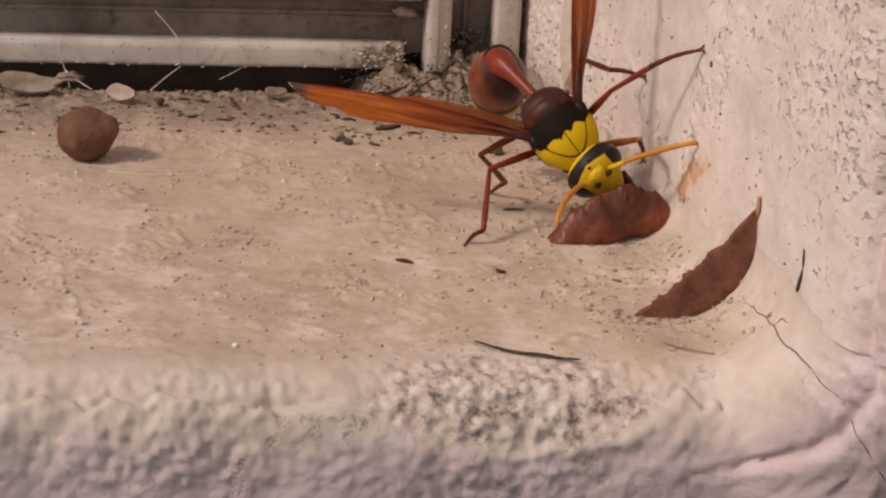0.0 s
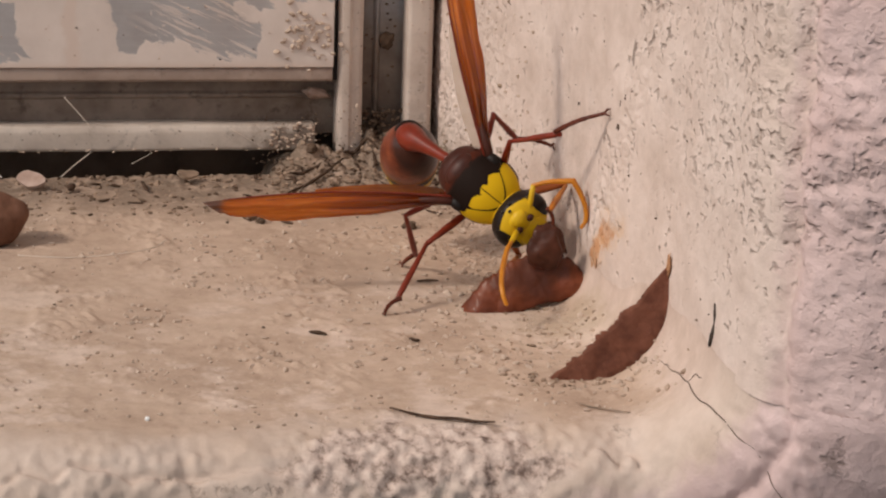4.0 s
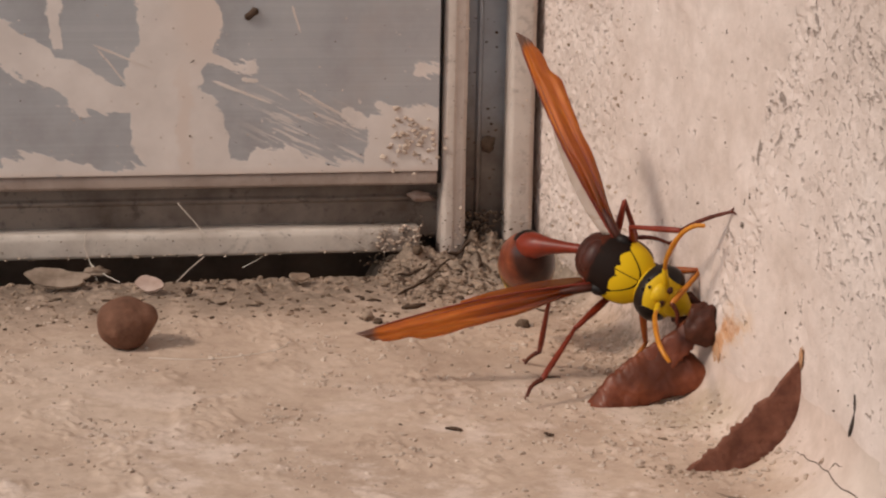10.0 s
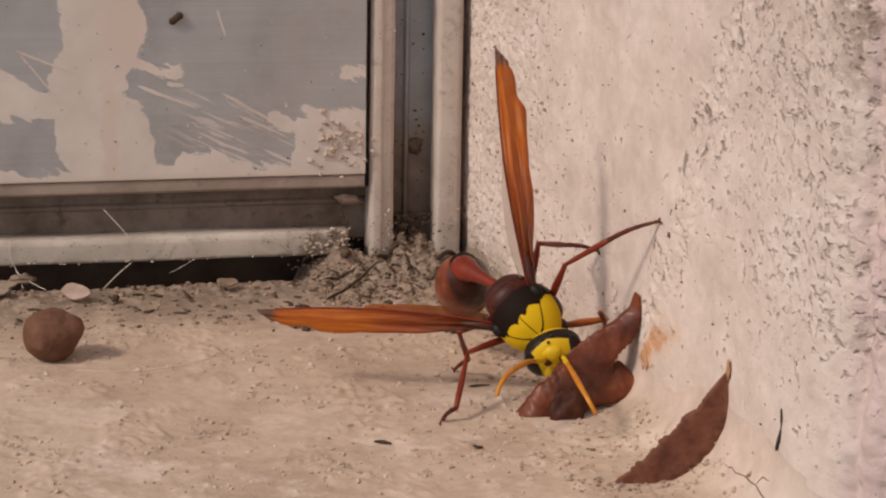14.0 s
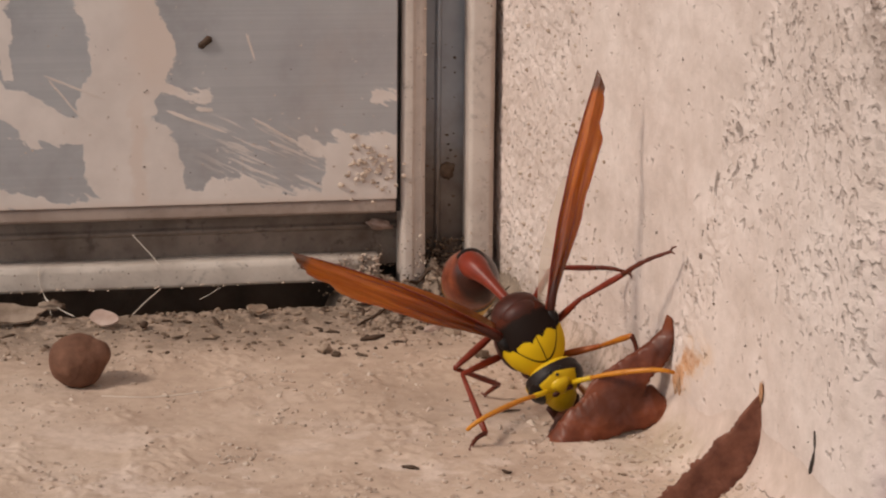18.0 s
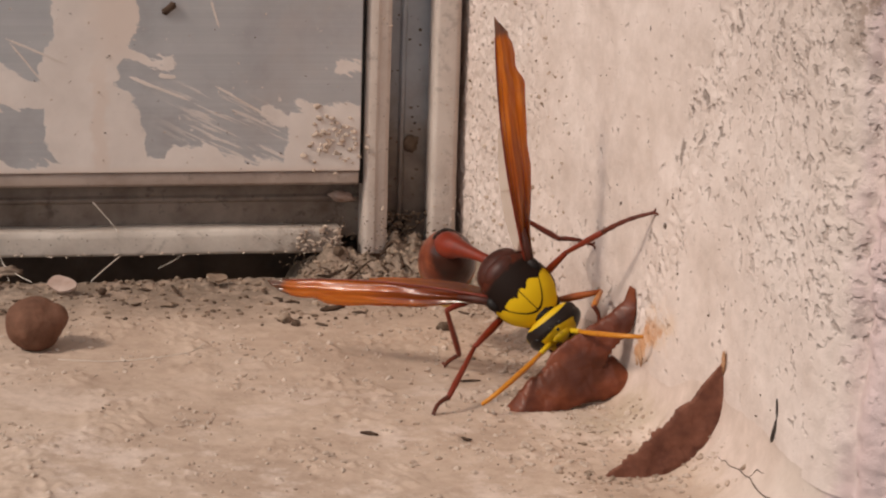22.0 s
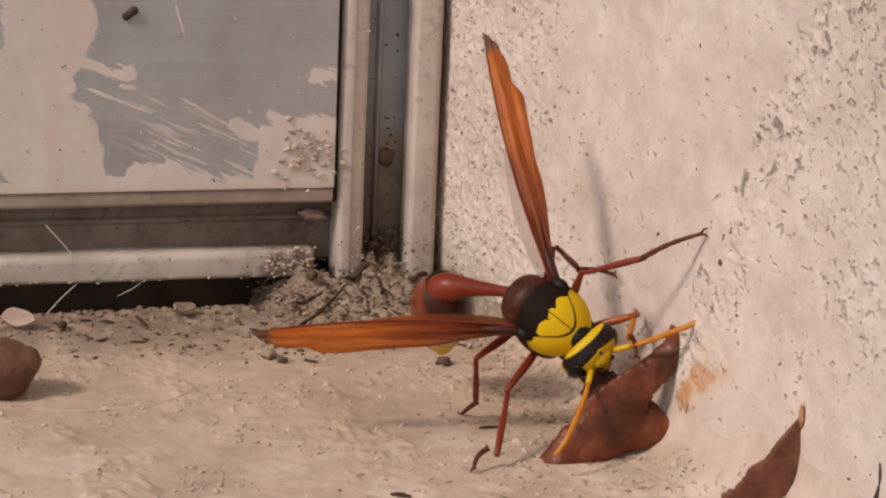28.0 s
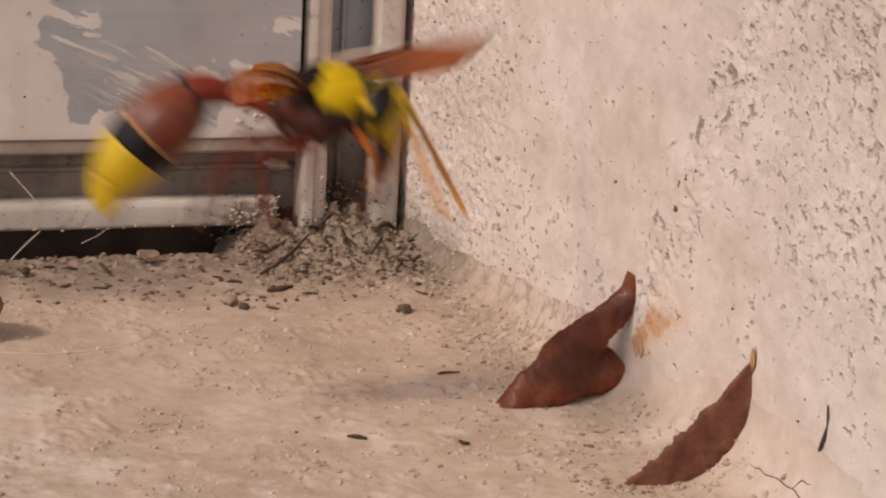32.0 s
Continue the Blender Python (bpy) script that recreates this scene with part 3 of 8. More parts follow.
def tube(pts, radii, sides=8, bm=None, flat=1.0):
    """A tapered tube along points (centimetres), with closed rounded ends; flat squeezes it along its second axis."""
    bm = bm or bmesh.new()
    pts = [Vector(p) for p in pts]
    n = len(pts)
    radii = list(radii) if isinstance(radii, (list, tuple)) else [radii] * n
    rings = []
    up = Vector((0.13, 0.31, 0.94))
    for k, p in enumerate(pts):
        way = (pts[min(k + 1, n - 1)] - pts[max(k - 1, 0)]).normalized()
        side = way.cross(up)
        if side.length < 0.05:
            side = way.cross(Vector((1, 0.2, 0)))
        side.normalize()
        other = side.cross(way) * flat
        rings.append([bm.verts.new((p + radii[k] * (math.cos(a) * side + math.sin(a) * other)) * CM)
                      for a in (2 * math.pi * s / sides for s in range(sides))])
    for a, b in zip(rings, rings[1:]):
        for s in range(sides):
            bm.faces.new((a[s], a[(s + 1) % sides], b[(s + 1) % sides], b[s]))
    for ring, p, q, r in ((rings[0][::-1], pts[0], pts[1], radii[0]), (rings[-1], pts[-1], pts[-2], radii[-1])):
        tip = bm.verts.new((p + (p - q).normalized() * r * 0.6) * CM)
        for s in range(sides):
            bm.faces.new((ring[s], ring[(s + 1) % sides], tip))
    bmesh.ops.recalc_face_normals(bm, faces=bm.faces)
    return bm


def spline(pts, n=12):
    """Points along a smooth curve through the given ones."""
    pts = [Vector(p) for p in pts]
    full = [2 * pts[0] - pts[1], *pts, 2 * pts[-1] - pts[-2]]
    out = []
    for a, b, c, d in zip(full, full[1:], full[2:], full[3:]):
        for k in range(n):
            t = k / n
            out.append(0.5 * (2 * b + (c - a) * t + (2 * a - 5 * b + 4 * c - d) * t * t + (3 * b - a - 3 * c + d) * t ** 3))
    return out + [pts[-1]]


def blob(centre, radii, turn=None, sub=2, rough=0.0, seed=0.0, freq=2.0, bm=None):
    """An uneven ellipsoid, in centimetres."""
    bm = bm or bmesh.new()
    got = bmesh.ops.create_icosphere(bm, subdivisions=sub, radius=1.0)["verts"]
    for v in got:
        d = v.co.normalized()
        k = 1 + rough * noise.noise(d * freq + Vector((seed, seed * 1.7, -seed)))
        k += 0.4 * rough * noise.noise(d * freq * 3.1 + Vector((seed, -seed, seed)))
        p = Vector((d[0] * radii[0], d[1] * radii[1], d[2] * radii[2])) * k
        if turn is not None:
            p = turn @ p
        v.co = (p + Vector(centre)) * CM
    return bm


def fbm(x, y, z, octaves=4):
    return noise.fractal(Vector((x, y, z)), 1.0, 2.0, octaves)


def step(v, lo, hi):
    t = min(1.0, max(0.0, (v - lo) / (hi - lo)))
    return t * t * (3 - 2 * t)


# ---- the setting ----
SILL_Z = -0.05
FRONT_Y = -9.15


def wall_x(y):
    return 1.14 - 0.058 * max(y, -8.3) + 0.02 * min(0.0, y + 8.3)


def corner_radius(y):
    """The rounding of the corner between sill and wall; it is widest under the old mud ridge."""
    return 0.5 + 0.14 * noise.noise(Vector((y * 0.8, 0.3, 2))) + 0.24 * step(y, -6.9, -7.9) - 0.22 * step(y, -4.2, -1.8)


def sill_height(x, y):
    h = 0.026 * fbm(x * 0.7, y * 0.7, 3.1, 2) + 0.004 * fbm(x * 3, y * 3, 1.0, 2) + 0.005 * fbm(x * 11, y * 11, 8.0, 3)
    rough = 0.004 + 0.05 * step(y, -2.2, -0.4) + 0.022 * step(x, 0.4, 1.2) + 0.09 * step(y, -2.0, -0.9) * step(x, -0.6, 0.2)
    h += rough * 0.5 * fbm(x * 9, y * 9, 6.0, 3)
    crust = step(fbm(x * 1.3, y * 1.0, 40, 3), 0.0, 0.4) * step(y, FRONT_Y, -8.6)
    h += 0.035 * crust * abs(fbm(x * 7, y * 5, 41, 4)) + 0.012 * crust
    d = wall_x(y) - x
    r = corner_radius(y)
    if d < r:
        q = max(0.0, d)
        h += r - math.sqrt(max(0.0, r * r - (r - q) ** 2))
    # the slot under the window track, and the heap of crumbled plaster at the jamb's foot
    h -= 0.5 * step(y, -0.42, -0.22) * step(x, -0.75, -1.15)
    heap = 0.27 * math.exp(-((x - 0.5) / 0.35) ** 2) * step(y, -0.55, 0.15) + 0.22 * math.exp(-((x + 0.42) / 0.3) ** 2 - ((y + 0.0) / 0.28) ** 2)
    heap += 0.16 * math.exp(-((x - 0.3) / 0.8) ** 2 - ((y + 0.35) / 0.5) ** 2)
    h += heap * (1 + 0.7 * fbm(x * 5, y * 5, 4, 4))
    return SILL_Z + h


def nose(turn, y, along):
    """The rounded, painted front of sill and wall. turn: 0 on the flat sill to a right angle on the wall. Gives the depth of the
    edge, how far the surface has sunk into the masonry, how far it stands out from the edge, and its own slope."""
    k = step(turn, 0.0, math.pi / 2)
    edge, r = FRONT_Y - 1.05 * k, 0.55 + 0.75 * k
    a = (edge - y) / r
    if a <= 0:
        return edge, 0.0, 0.0, 0.0, 0.0
    slope = min(a, math.pi / 2)
    out, sunk = r * math.sin(slope), r * (1 - math.cos(slope)) + max(0.0, a - math.pi / 2) * r
    grow = min(1.0, a * 1.5)
    rough = 0.6 + 0.8 * step(noise.noise(Vector((along * 0.7, y * 0.7, 31))), -0.3, 0.4)
    lump = grow * (0.07 * fbm(along * 0.9, y * 0.9, 7) + 0.020 * rough * fbm(along * 3.7, y * 3.7, 2, 3) + 0.020 * rough * fbm(along * 10, y * 10, 21, 3))
    # the coat of paint on the front ends in a ragged, raised rim; the wall's coat laps over the sill's in a crease
    flat, upright = step(turn, 0.3, 0.1), step(turn, 0.15, 0.35)
    ragged = noise.noise(Vector((along * 1.3, 4, 2))) + 0.7 * noise.noise(Vector((along * 5, 1, 2)))
    rim = 0.85 * (1 + 0.4 * ragged)
    crease = 0.52 + 1.6 * max(0.0, 1 - turn / (math.pi / 2)) ** 1.5 + 0.07 * ragged
    lump += flat * (0.05 * step(a, rim, rim + 0.12) - 0.03 * math.exp(-((a - rim) / 0.06) ** 2))
    lump += upright * (0.07 * step(a, crease, crease + 0.16) - 0.06 * math.exp(-((a - crease) / 0.06) ** 2))
    return edge, sunk, out, slope, lump


def sill_point(u, s):
    """u: centimetres left of the rounded corner where negative, else the angle up the corner."""
    y = 0.6 - s
    turn = max(0.0, u)
    edge = nose(turn, y, u)[0]
    ye = max(y, edge)
    r = corner_radius(ye)
    x = wall_x(ye) - r + (u if u < 0 else r * math.sin(u))
    z = sill_height(x, ye)
    if y >= edge:
        return x, y, z
    edge, sunk, out, slope, k = nose(turn, y, x + 1.4 * turn)
    bare = step(math.hypot((x + 0.72) / 1.3, (edge - y - 0.38) / 0.5), 1.15, 0.8)
    k = k * (1 - bare) + bare * (-0.02 + 0.045 * fbm(x * 9, y * 9, 11, 4))
    inward = sunk - k * math.cos(slope)
    return x + math.sin(turn) * inward, edge - out - k * math.sin(slope), z - math.cos(turn) * inward


def wall_point(z, s):
    y = 0.35 - s
    edge, sunk, out, slope, lump = nose(math.pi / 2, y, z + 1.4 * math.pi / 2 + 1.6)
    ye = max(y, edge)
    low = z - SILL_Z - corner_radius(ye)
    k = 0.03 * fbm(ye * 0.8, z * 0.8, 5, 3) + 0.010 * fbm(ye * 3, z * 3, 9, 3)
    dense = max(step(y, -3.8, -2.0), step(abs(y + 0.57 * z + 5.81), 0.45, 0.1), 0.6 * step(y, -7.8, -9.6) * step(z, 1.2, 3))
    k += 0.022 * dense * fbm(y * 11, z * 11, 2, 3)
    k = k * step(low, 0.0, 0.3) - 0.004 * step(low, 0.1, 0.0)
    inward = sunk - (k + lump) * math.cos(slope)
    return wall_x(ye) + inward, ye - out - lump * math.sin(slope) if y < edge else y, z


def wall_grid(v, s):
    y = 0.35 - s
    return wall_point(SILL_Z + corner_radius(max(y, FRONT_Y - 1.05)) - 0.07 + v, s)


us = np.concatenate([np.linspace(-13, -7.2, 30)[:-1], np.linspace(-7.2, 0.0, 300)[:-1], np.linspace(0.0, math.pi / 2, 44)])
ss = np.concatenate([np.linspace(0, 11.9, 430)[:-1], np.linspace(11.9, 16, 24)])
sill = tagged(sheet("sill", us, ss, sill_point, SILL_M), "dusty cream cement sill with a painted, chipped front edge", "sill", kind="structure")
vs = np.concatenate([np.linspace(0.0, 4.6, 210)[:-1], np.linspace(4.6, 12, 24)])
ws = np.concatenate([np.linspace(0, 12.6, 440)[:-1], np.linspace(12.6, 22, 24)])
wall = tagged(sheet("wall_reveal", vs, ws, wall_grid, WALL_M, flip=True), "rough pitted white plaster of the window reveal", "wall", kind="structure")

tagged(part("wall_core", box((2.9, -10.0, -5), (7.0, 0.3, 12)), WALL_M, None, "", False), "solid masonry behind the plaster", "wall", kind="structure")
tagged(part("sill_core", box((-12, -9.3, -5), (2.6, 0.3, -1.3)), SILL_M, None, "", False), "solid cement under the sill", "sill", kind="structure")

# ---- the window ----
window = tagged(empty("window_1"), "old aluminium sliding window, dusty and smeared with plaster", "window", kind="structure")
L = -12.0
part("track_rail", profile([(0.28, 0.17), (-0.02, 0.16), (-0.05, 0.19), (-0.05, 0.40), (-0.02, 0.47), (0.28, 0.47)], 'x', L, -0.36, 0.02, 0.012), RAIL, window, "pale dusty track rail")
part("track_channel", profile([(0.55, 0.3), (0.27, 0.3), (0.27, 0.74), (0.23, 0.76), (0.23, 0.80), (0.27, 0.83), (0.27, 1.2), (0.55, 1.2)], 'x', L, -0.08, 0.01), CHANNEL, window, "dark brown recessed channel")
part("sash_lip", profile([(0.26, 1.0), (-0.04, 1.0), (-0.08, 1.03), (-0.08, 1.145), (-0.05, 1.175), (0.26, 1.175)], 'x', L, -0.17, 0.012, 0.006), LIP, window)
panel = part("sash_panel", box((L, -0.11, 1.178), (-0.165, 0.25, 3.74), 0.015), ALU, window, "brushed grey aluminium panel", False)
# black strips stand in for the shaded gap beside the panel and the dark line above
part("panel_gap", box((-0.163, 0.02, 1.0), (-0.105, 0.25, 12), 0.005), GAP_BLACK, window)
part("top_line", box((L, 0.05, 3.742), (-0.165, 0.25, 4.1), 0.005), GAP_BLACK, window)
part("glazing_bead", box((L, -0.02, 4.102), (-0.165, 0.25, 4.6), 0.03), BEAD, window)
part("left_bead", profile([(-0.10, 0.3), (-0.10, -0.03), (-0.06, -0.08), (0.03, -0.09), (0.06, -0.06), (0.15, -0.05), (0.20, -0.02), (0.205, 0.3)], 'z', -0.03, 12, 0.014, 0.008), BEAD, window, "cream painted bead")
part("jamb_channel", profile([(0.12, 0.5), (0.12, 0.27), (0.36, 0.27), (0.38, 0.22), (0.42, 0.22), (0.44, 0.27), (0.80, 0.27), (0.80, 0.5)], 'z', -0.3, 12, 0.01), JAMB, window)
part("right_bead", profile([(0.725, 0.3), (0.725, -0.02), (0.76, -0.06), (0.99, -0.065), (1.045, -0.02), (1.045, 0.3)], 'z', -0.1, 12, 0.02, 0.008), BEAD, window, "cream painted bead")
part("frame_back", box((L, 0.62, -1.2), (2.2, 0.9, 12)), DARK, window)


def smear(p, q, width, seed, material=SMEAR, ragged=0.35, taper=0.3, deep=0.012):
    """A ragged stroke of dried plaster on the panel, from p to q (x and z in centimetres)."""
    p, q = Vector((p[0], 0, p[1])), Vector((q[0], 0, q[1]))
    way = (q - p).normalized()
    side = Vector((way.z, 0, -way.x))
    n = max(24, int((q - p).length / 0.02))
    bm = bmesh.new()
    rows = []
    for k in range(n + 1):
        t = k / n
        w = width * 0.5 * (1 - taper * t) * min(1, 6 * t + 0.25) * min(1, 6 * (1 - t) + 0.25)
        c = p.lerp(q, t) + side * 0.15 * width * noise.noise(Vector((t * 4, seed, 1)))
        long = (q - p).length
        a = w * (1 + ragged * (0.6 * fbm(t * 3.5 * long, seed, 3, 6) + 0.5 * fbm(t * 13 * long, seed, 5, 4)))
        b = w * (1 + ragged * (0.6 * fbm(t * 3.5 * long, seed, 9, 6) + 0.5 * fbm(t * 13 * long, seed, 7, 4)))
        edge = Vector((0, -0.1095, 0))
        up = Vector((0, -0.1095 - deep, 0))
        rows.append([bm.verts.new(v * CM) for v in (c - side * a + edge, c - side * a * 0.985 + up, c + side * b * 0.985 + up, c + side * b + edge)])
    for r, s in zip(rows, rows[1:]):
        for k in range(3):
            bm.faces.new((r[k], r[k + 1], s[k + 1], s[k]))
    for r in (rows[0], rows[-1]):
        bm.faces.new(r)
    bmesh.ops.recalc_face_normals(bm, faces=bm.faces)
    return bm


STROKES = [
    ((-2.9, 2.31), (-2.2, 2.03), 0.045, 6, SMEAR, 0.6, 0.5), ((-4.25, 2.7), (-3.85, 2.2), 0.025, 15, SMEAR, 0.6, 0.3), ((-4.3, 2.75), (-3.6, 2.45), 0.03, 14, SMEAR, 0.6, 0.3),
    ((-2.56, 2.33), (-2.36, 2.30), 0.06, 12, SMEAR, 0.4, 0.3), ((-1.96, 3.2), (-1.86, 2.88), 0.03, 17, SMEAR, 0.5, 0.3), ((-1.9, 2.2), (-1.2, 1.8), 0.03, 8, SMEAR, 0.8, 0.3),
]
for p, q, w, seed, material, ragged, taper in STROKES:
    part("plaster_smear", smear(p, q, w, seed, material, ragged, taper, 0.0012 + 0.00035 * seed), material, panel, '', False)
part("yellow_stain", smear((-5.3, 3.66), (-4.4, 3.68), 0.10, 23, None, 0.5, 0.1, 0.0012), mottled("yellow_paint_stain", [(0.3, (0.5, 0.42, 0.2)), (0.7, (0.58, 0.5, 0.36))], 300), panel, '', False)

# ---- cracks ----
def on_sill(x, y, up=0.0):
    return Vector((x, y, sill_height(x, y) + up))


def on_wall(y, z, out=0.0):
    x0, y0, z0 = wall_point(z, 0.35 - y)
    return Vector((x0 - out, y0, z0))


def groove(pts, width, seed, stray=0.024):
    pts = spline(pts, 8)
    pts = [p + Vector([stray * noise.noise(p * 7 + Vector((seed, k, 0))) for k in range(3)]) for p in pts]
    n = len(pts)
    return tube(pts, [width * (0.35 + 0.65 * math.sin(math.pi * (k + 0.5) / n)) * (1 + 0.5 * noise.noise(Vector((k * 0.7, seed, 0)))) for k in range(n)], 5)


def corner_line(pts, proud=0.0):
    """Points on the rounded corner and the front below it, from rows of an angle up the corner and a depth."""
    fine = spline([(turn, y, 0) for turn, y in pts], 5)
    fine = [p + Vector((0.05 * noise.noise(Vector((p.y * 4, proud, 1))), 0, 0)) for p in fine]
    return [Vector(sill_point(p.x, 0.6 - p.y)) + proud * Vector((-math.sin(p.x), 0, math.cos(p.x))) for p in fine]


part("crack", groove(corner_line([(0.86, -8.42), (0.96, -8.8), (1.02, -9.19), (1.0, -9.68), (1.06, -10.1), (1.02, -10.4), (0.98, -10.62)]), 0.0075, 1, 0.003), FINE_CRACK, wall)
part("crack", groove(corner_line([(0.98, -10.62), (0.86, -10.95), (0.80, -11.25), (0.80, -11.5), (0.86, -11.8), (0.95, -11.95)]), 0.0075, 2, 0.003), FINE_CRACK, wall)
part("crack", groove(corner_line([(1.02, -9.35), (1.13, -9.42), (1.2, -9.55)]), 0.006, 5, 0.003), FINE_CRACK, wall)
part("slit", groove([on_wall(-9.60, 1.08), on_wall(-9.63, 0.9), on_wall(-9.58, 0.76), on_wall(-9.45, 0.63)], 0.021, 3), CRACK, wall)


# ---- mud work in the corner ----
def corner_plate(name, y, foot, top, thick, material, sag, jag, seed, lean=0.0):
    """A thin upright plate of mud that fills the corner between sill and wall, with a ragged free edge."""
    bm = bmesh.new()
    n, m = 110, 12
    rows = []
    for a in range(n + 1):
        t = a / n
        yy = y + lean * t
        free = Vector((foot + (wall_x(yy) - 0.02 - foot) * t, yy, SILL_Z + (top - SILL_Z) * t))
        free += Vector((0.707, 0, -0.707)) * sag * math.sin(math.pi * t)
        free += Vector((-0.707, 0, 0.707)) * jag * (0.9 * fbm(t * 6, seed, 1, 4) + 0.22 * fbm(t * 46, seed, 2, 3)) * math.sin(math.pi * min(1, t * 1.15))
        # the root follows the rounded corner
        r = corner_radius(yy)
        level = max(0.0, wall_x(yy) - r - foot)
        way = t * (level + r * math.pi / 2 + max(0.0, top - SILL_Z - r))
        bow = min(math.pi / 2, max(0.0, (way - level) / r))
        root = Vector((min(foot + way, wall_x(yy) - r) + r * math.sin(bow), yy, SILL_Z + r * (1 - math.cos(bow)) + max(0.0, way - level - r * math.pi / 2)))
        root += 0.07 * Vector((math.sin(bow), 0, -math.cos(bow)))
        rows.append((free, root))
    verts = {}
    for side in (0, 1):
        for a, (free, root) in enumerate(rows):
            t = a / n
            for b in range(m + 1):
                s = b / m
                p = free.lerp(root, s)
                half = thick * (0.35 + 0.65 * s) * (0.25 + 0.75 * math.sin(math.pi * min(1, max(0, t))) ** 0.5)
                half *= 1 + 0.55 * fbm(p.x * 6, p.z * 6, seed + side * 5, 4)
                p = p + Vector((0, half if side else -half, 0))
                verts[side, a, b] = bm.verts.new(p * CM)
    for side in (0, 1):
        for a in range(n):
            for b in range(m):
                f = [verts[side, a, b], verts[side, a + 1, b], verts[side, a + 1, b + 1], verts[side, a, b + 1]]
                bm.faces.new(f if side else f[::-1])
    for a in range(n):
        for b in (0, m):
            bm.faces.new([verts[0, a, b], verts[0, a + 1, b], verts[1, a + 1, b], verts[1, a, b]])
    bmesh.ops.recalc_face_normals(bm, faces=bm.faces)
    return part(name, bm, material)


nest_old = tagged(empty("old_mud_ridge"), "dry brown broken mud ridge stuck in the sill's corner", "mud nest")
corner_plate("mud_plate", -8.12, 0.60, 1.0, 0.06, MUD, 0.05, 0.10, 3, -0.12).parent = nest_old
part("ochre_tip", blob((wall_x(-8.25) - 0.015, -8.26, 1.01), (0.015, 0.035, 0.085), sub=3, rough=0.9, seed=4, freq=3.0), OCHRE, nest_old, "orange dried mud tip")
nest = tagged(empty("mud_nest"), "wet brown mud nest wall under construction in the corner", "mud nest")


def evenly(pts, n):
    """n + 1 points at even steps along a smooth line through pts."""
    line = spline(pts, 16)
    run = [0.0]
    for a, b in zip(line, line[1:]):
        run.append(run[-1] + (b - a).length)
    out, k = [], 0
    for m in range(n + 1):
        want = run[-1] * m / n
        while k < len(line) - 2 and run[k + 1] < want:
            k += 1
        out.append(line[k].lerp(line[k + 1], (want - run[k]) / max(1e-9, run[k + 1] - run[k])))
    return out


def mud_sheet(name, free, root, y, lean, thick, material, parent, label, seed, ragged=0.045):
    """A smeared sheet of mud between a free edge and a root (x, z); it leans towards the open side at the root, and its edges are ragged."""
    n, m = 90, 22
    bm = bmesh.new()
    a_line, b_line = evenly([(x, 0, z) for x, z in free], n), evenly([(x, 0, z) for x, z in root], n)
    verts = {}
    for side in (-1, 1):
        for k in range(n + 1):
            t = k / n
            a, b = a_line[k], b_line[k]
            out = (a - b).normalized() if (a - b).length > 1e-6 else Vector((0, 0, 1))
            fade = min(1.0, 6 * t, 6 * (1 - t))
            top = ragged * fade * (0.8 * fbm(t * 7, seed, 1, 4) + 0.3 * fbm(t * 33, seed, 2, 3))
            low = 0.7 * ragged * fade * (0.8 * fbm(t * 6, seed, 5, 4) + 0.5 * fbm(t * 34, seed, 6, 3))
            for q in range(m + 1):
                s = q / m
                p = a.lerp(b, s) + out * (top * (1 - s) ** 6 - low * s ** 6)
                body = thick * (0.25 + 0.75 * math.sin(math.pi * s) ** 0.5) * (0.25 + 0.75 * fade)
                swell = 1 + 0.55 * fbm(p.x * 4, p.z * 4, seed, 3) + 0.08 * fbm(p.x * 15, p.z * 15, seed, 2)
                verts[side, k, q] = bm.verts.new((p + Vector((0, y - lean * s + side * body * swell, 0))) * CM)
    for side in (-1, 1):
        for k in range(n):
            for q in range(m):
                bm.faces.new((verts[side, k, q], verts[side, k + 1, q], verts[side, k + 1, q + 1], verts[side, k, q + 1]))
    for k in range(n):
        for q in (0, m):
            bm.faces.new((verts[-1, k, q], verts[-1, k + 1, q], verts[1, k + 1, q], verts[1, k, q]))
    for k in (0, n):
        for q in range(m):
            bm.faces.new((verts[-1, k, q], verts[-1, k, q + 1], verts[1, k, q + 1], verts[1, k, q]))
    bmesh.ops.recalc_face_normals(bm, faces=bm.faces)
    return part(name, bm, material, parent, label)


mud_sheet("mud_lobe", [(0.27, -0.05), (0.49, 0.20), (0.72, 0.385), (0.98, 0.47), (1.28, 0.44), (1.46, 0.30)], [(0.29, -0.09), (0.62, -0.09), (1.0, 0.0), (1.36, 0.10), (1.48, 0.27)], -5.90, 0.16, 0.06, WET, nest, "shiny wet mud bulge", 5)
for k, (y, z, s) in enumerate(((-6.20, 0.5, 0.06), (-6.12, 0.42, 0.045))):
    part("ochre_stain", blob(on_wall(y, z, 0.0), (0.012, s * 0.9, s * 1.5), Matrix.Rotation(radians(-25 + 9 * k), 3, 'X'), sub=3, rough=0.8, seed=k + 2, freq=2.6), OCHRE, nest, "orange smear of dried mud")

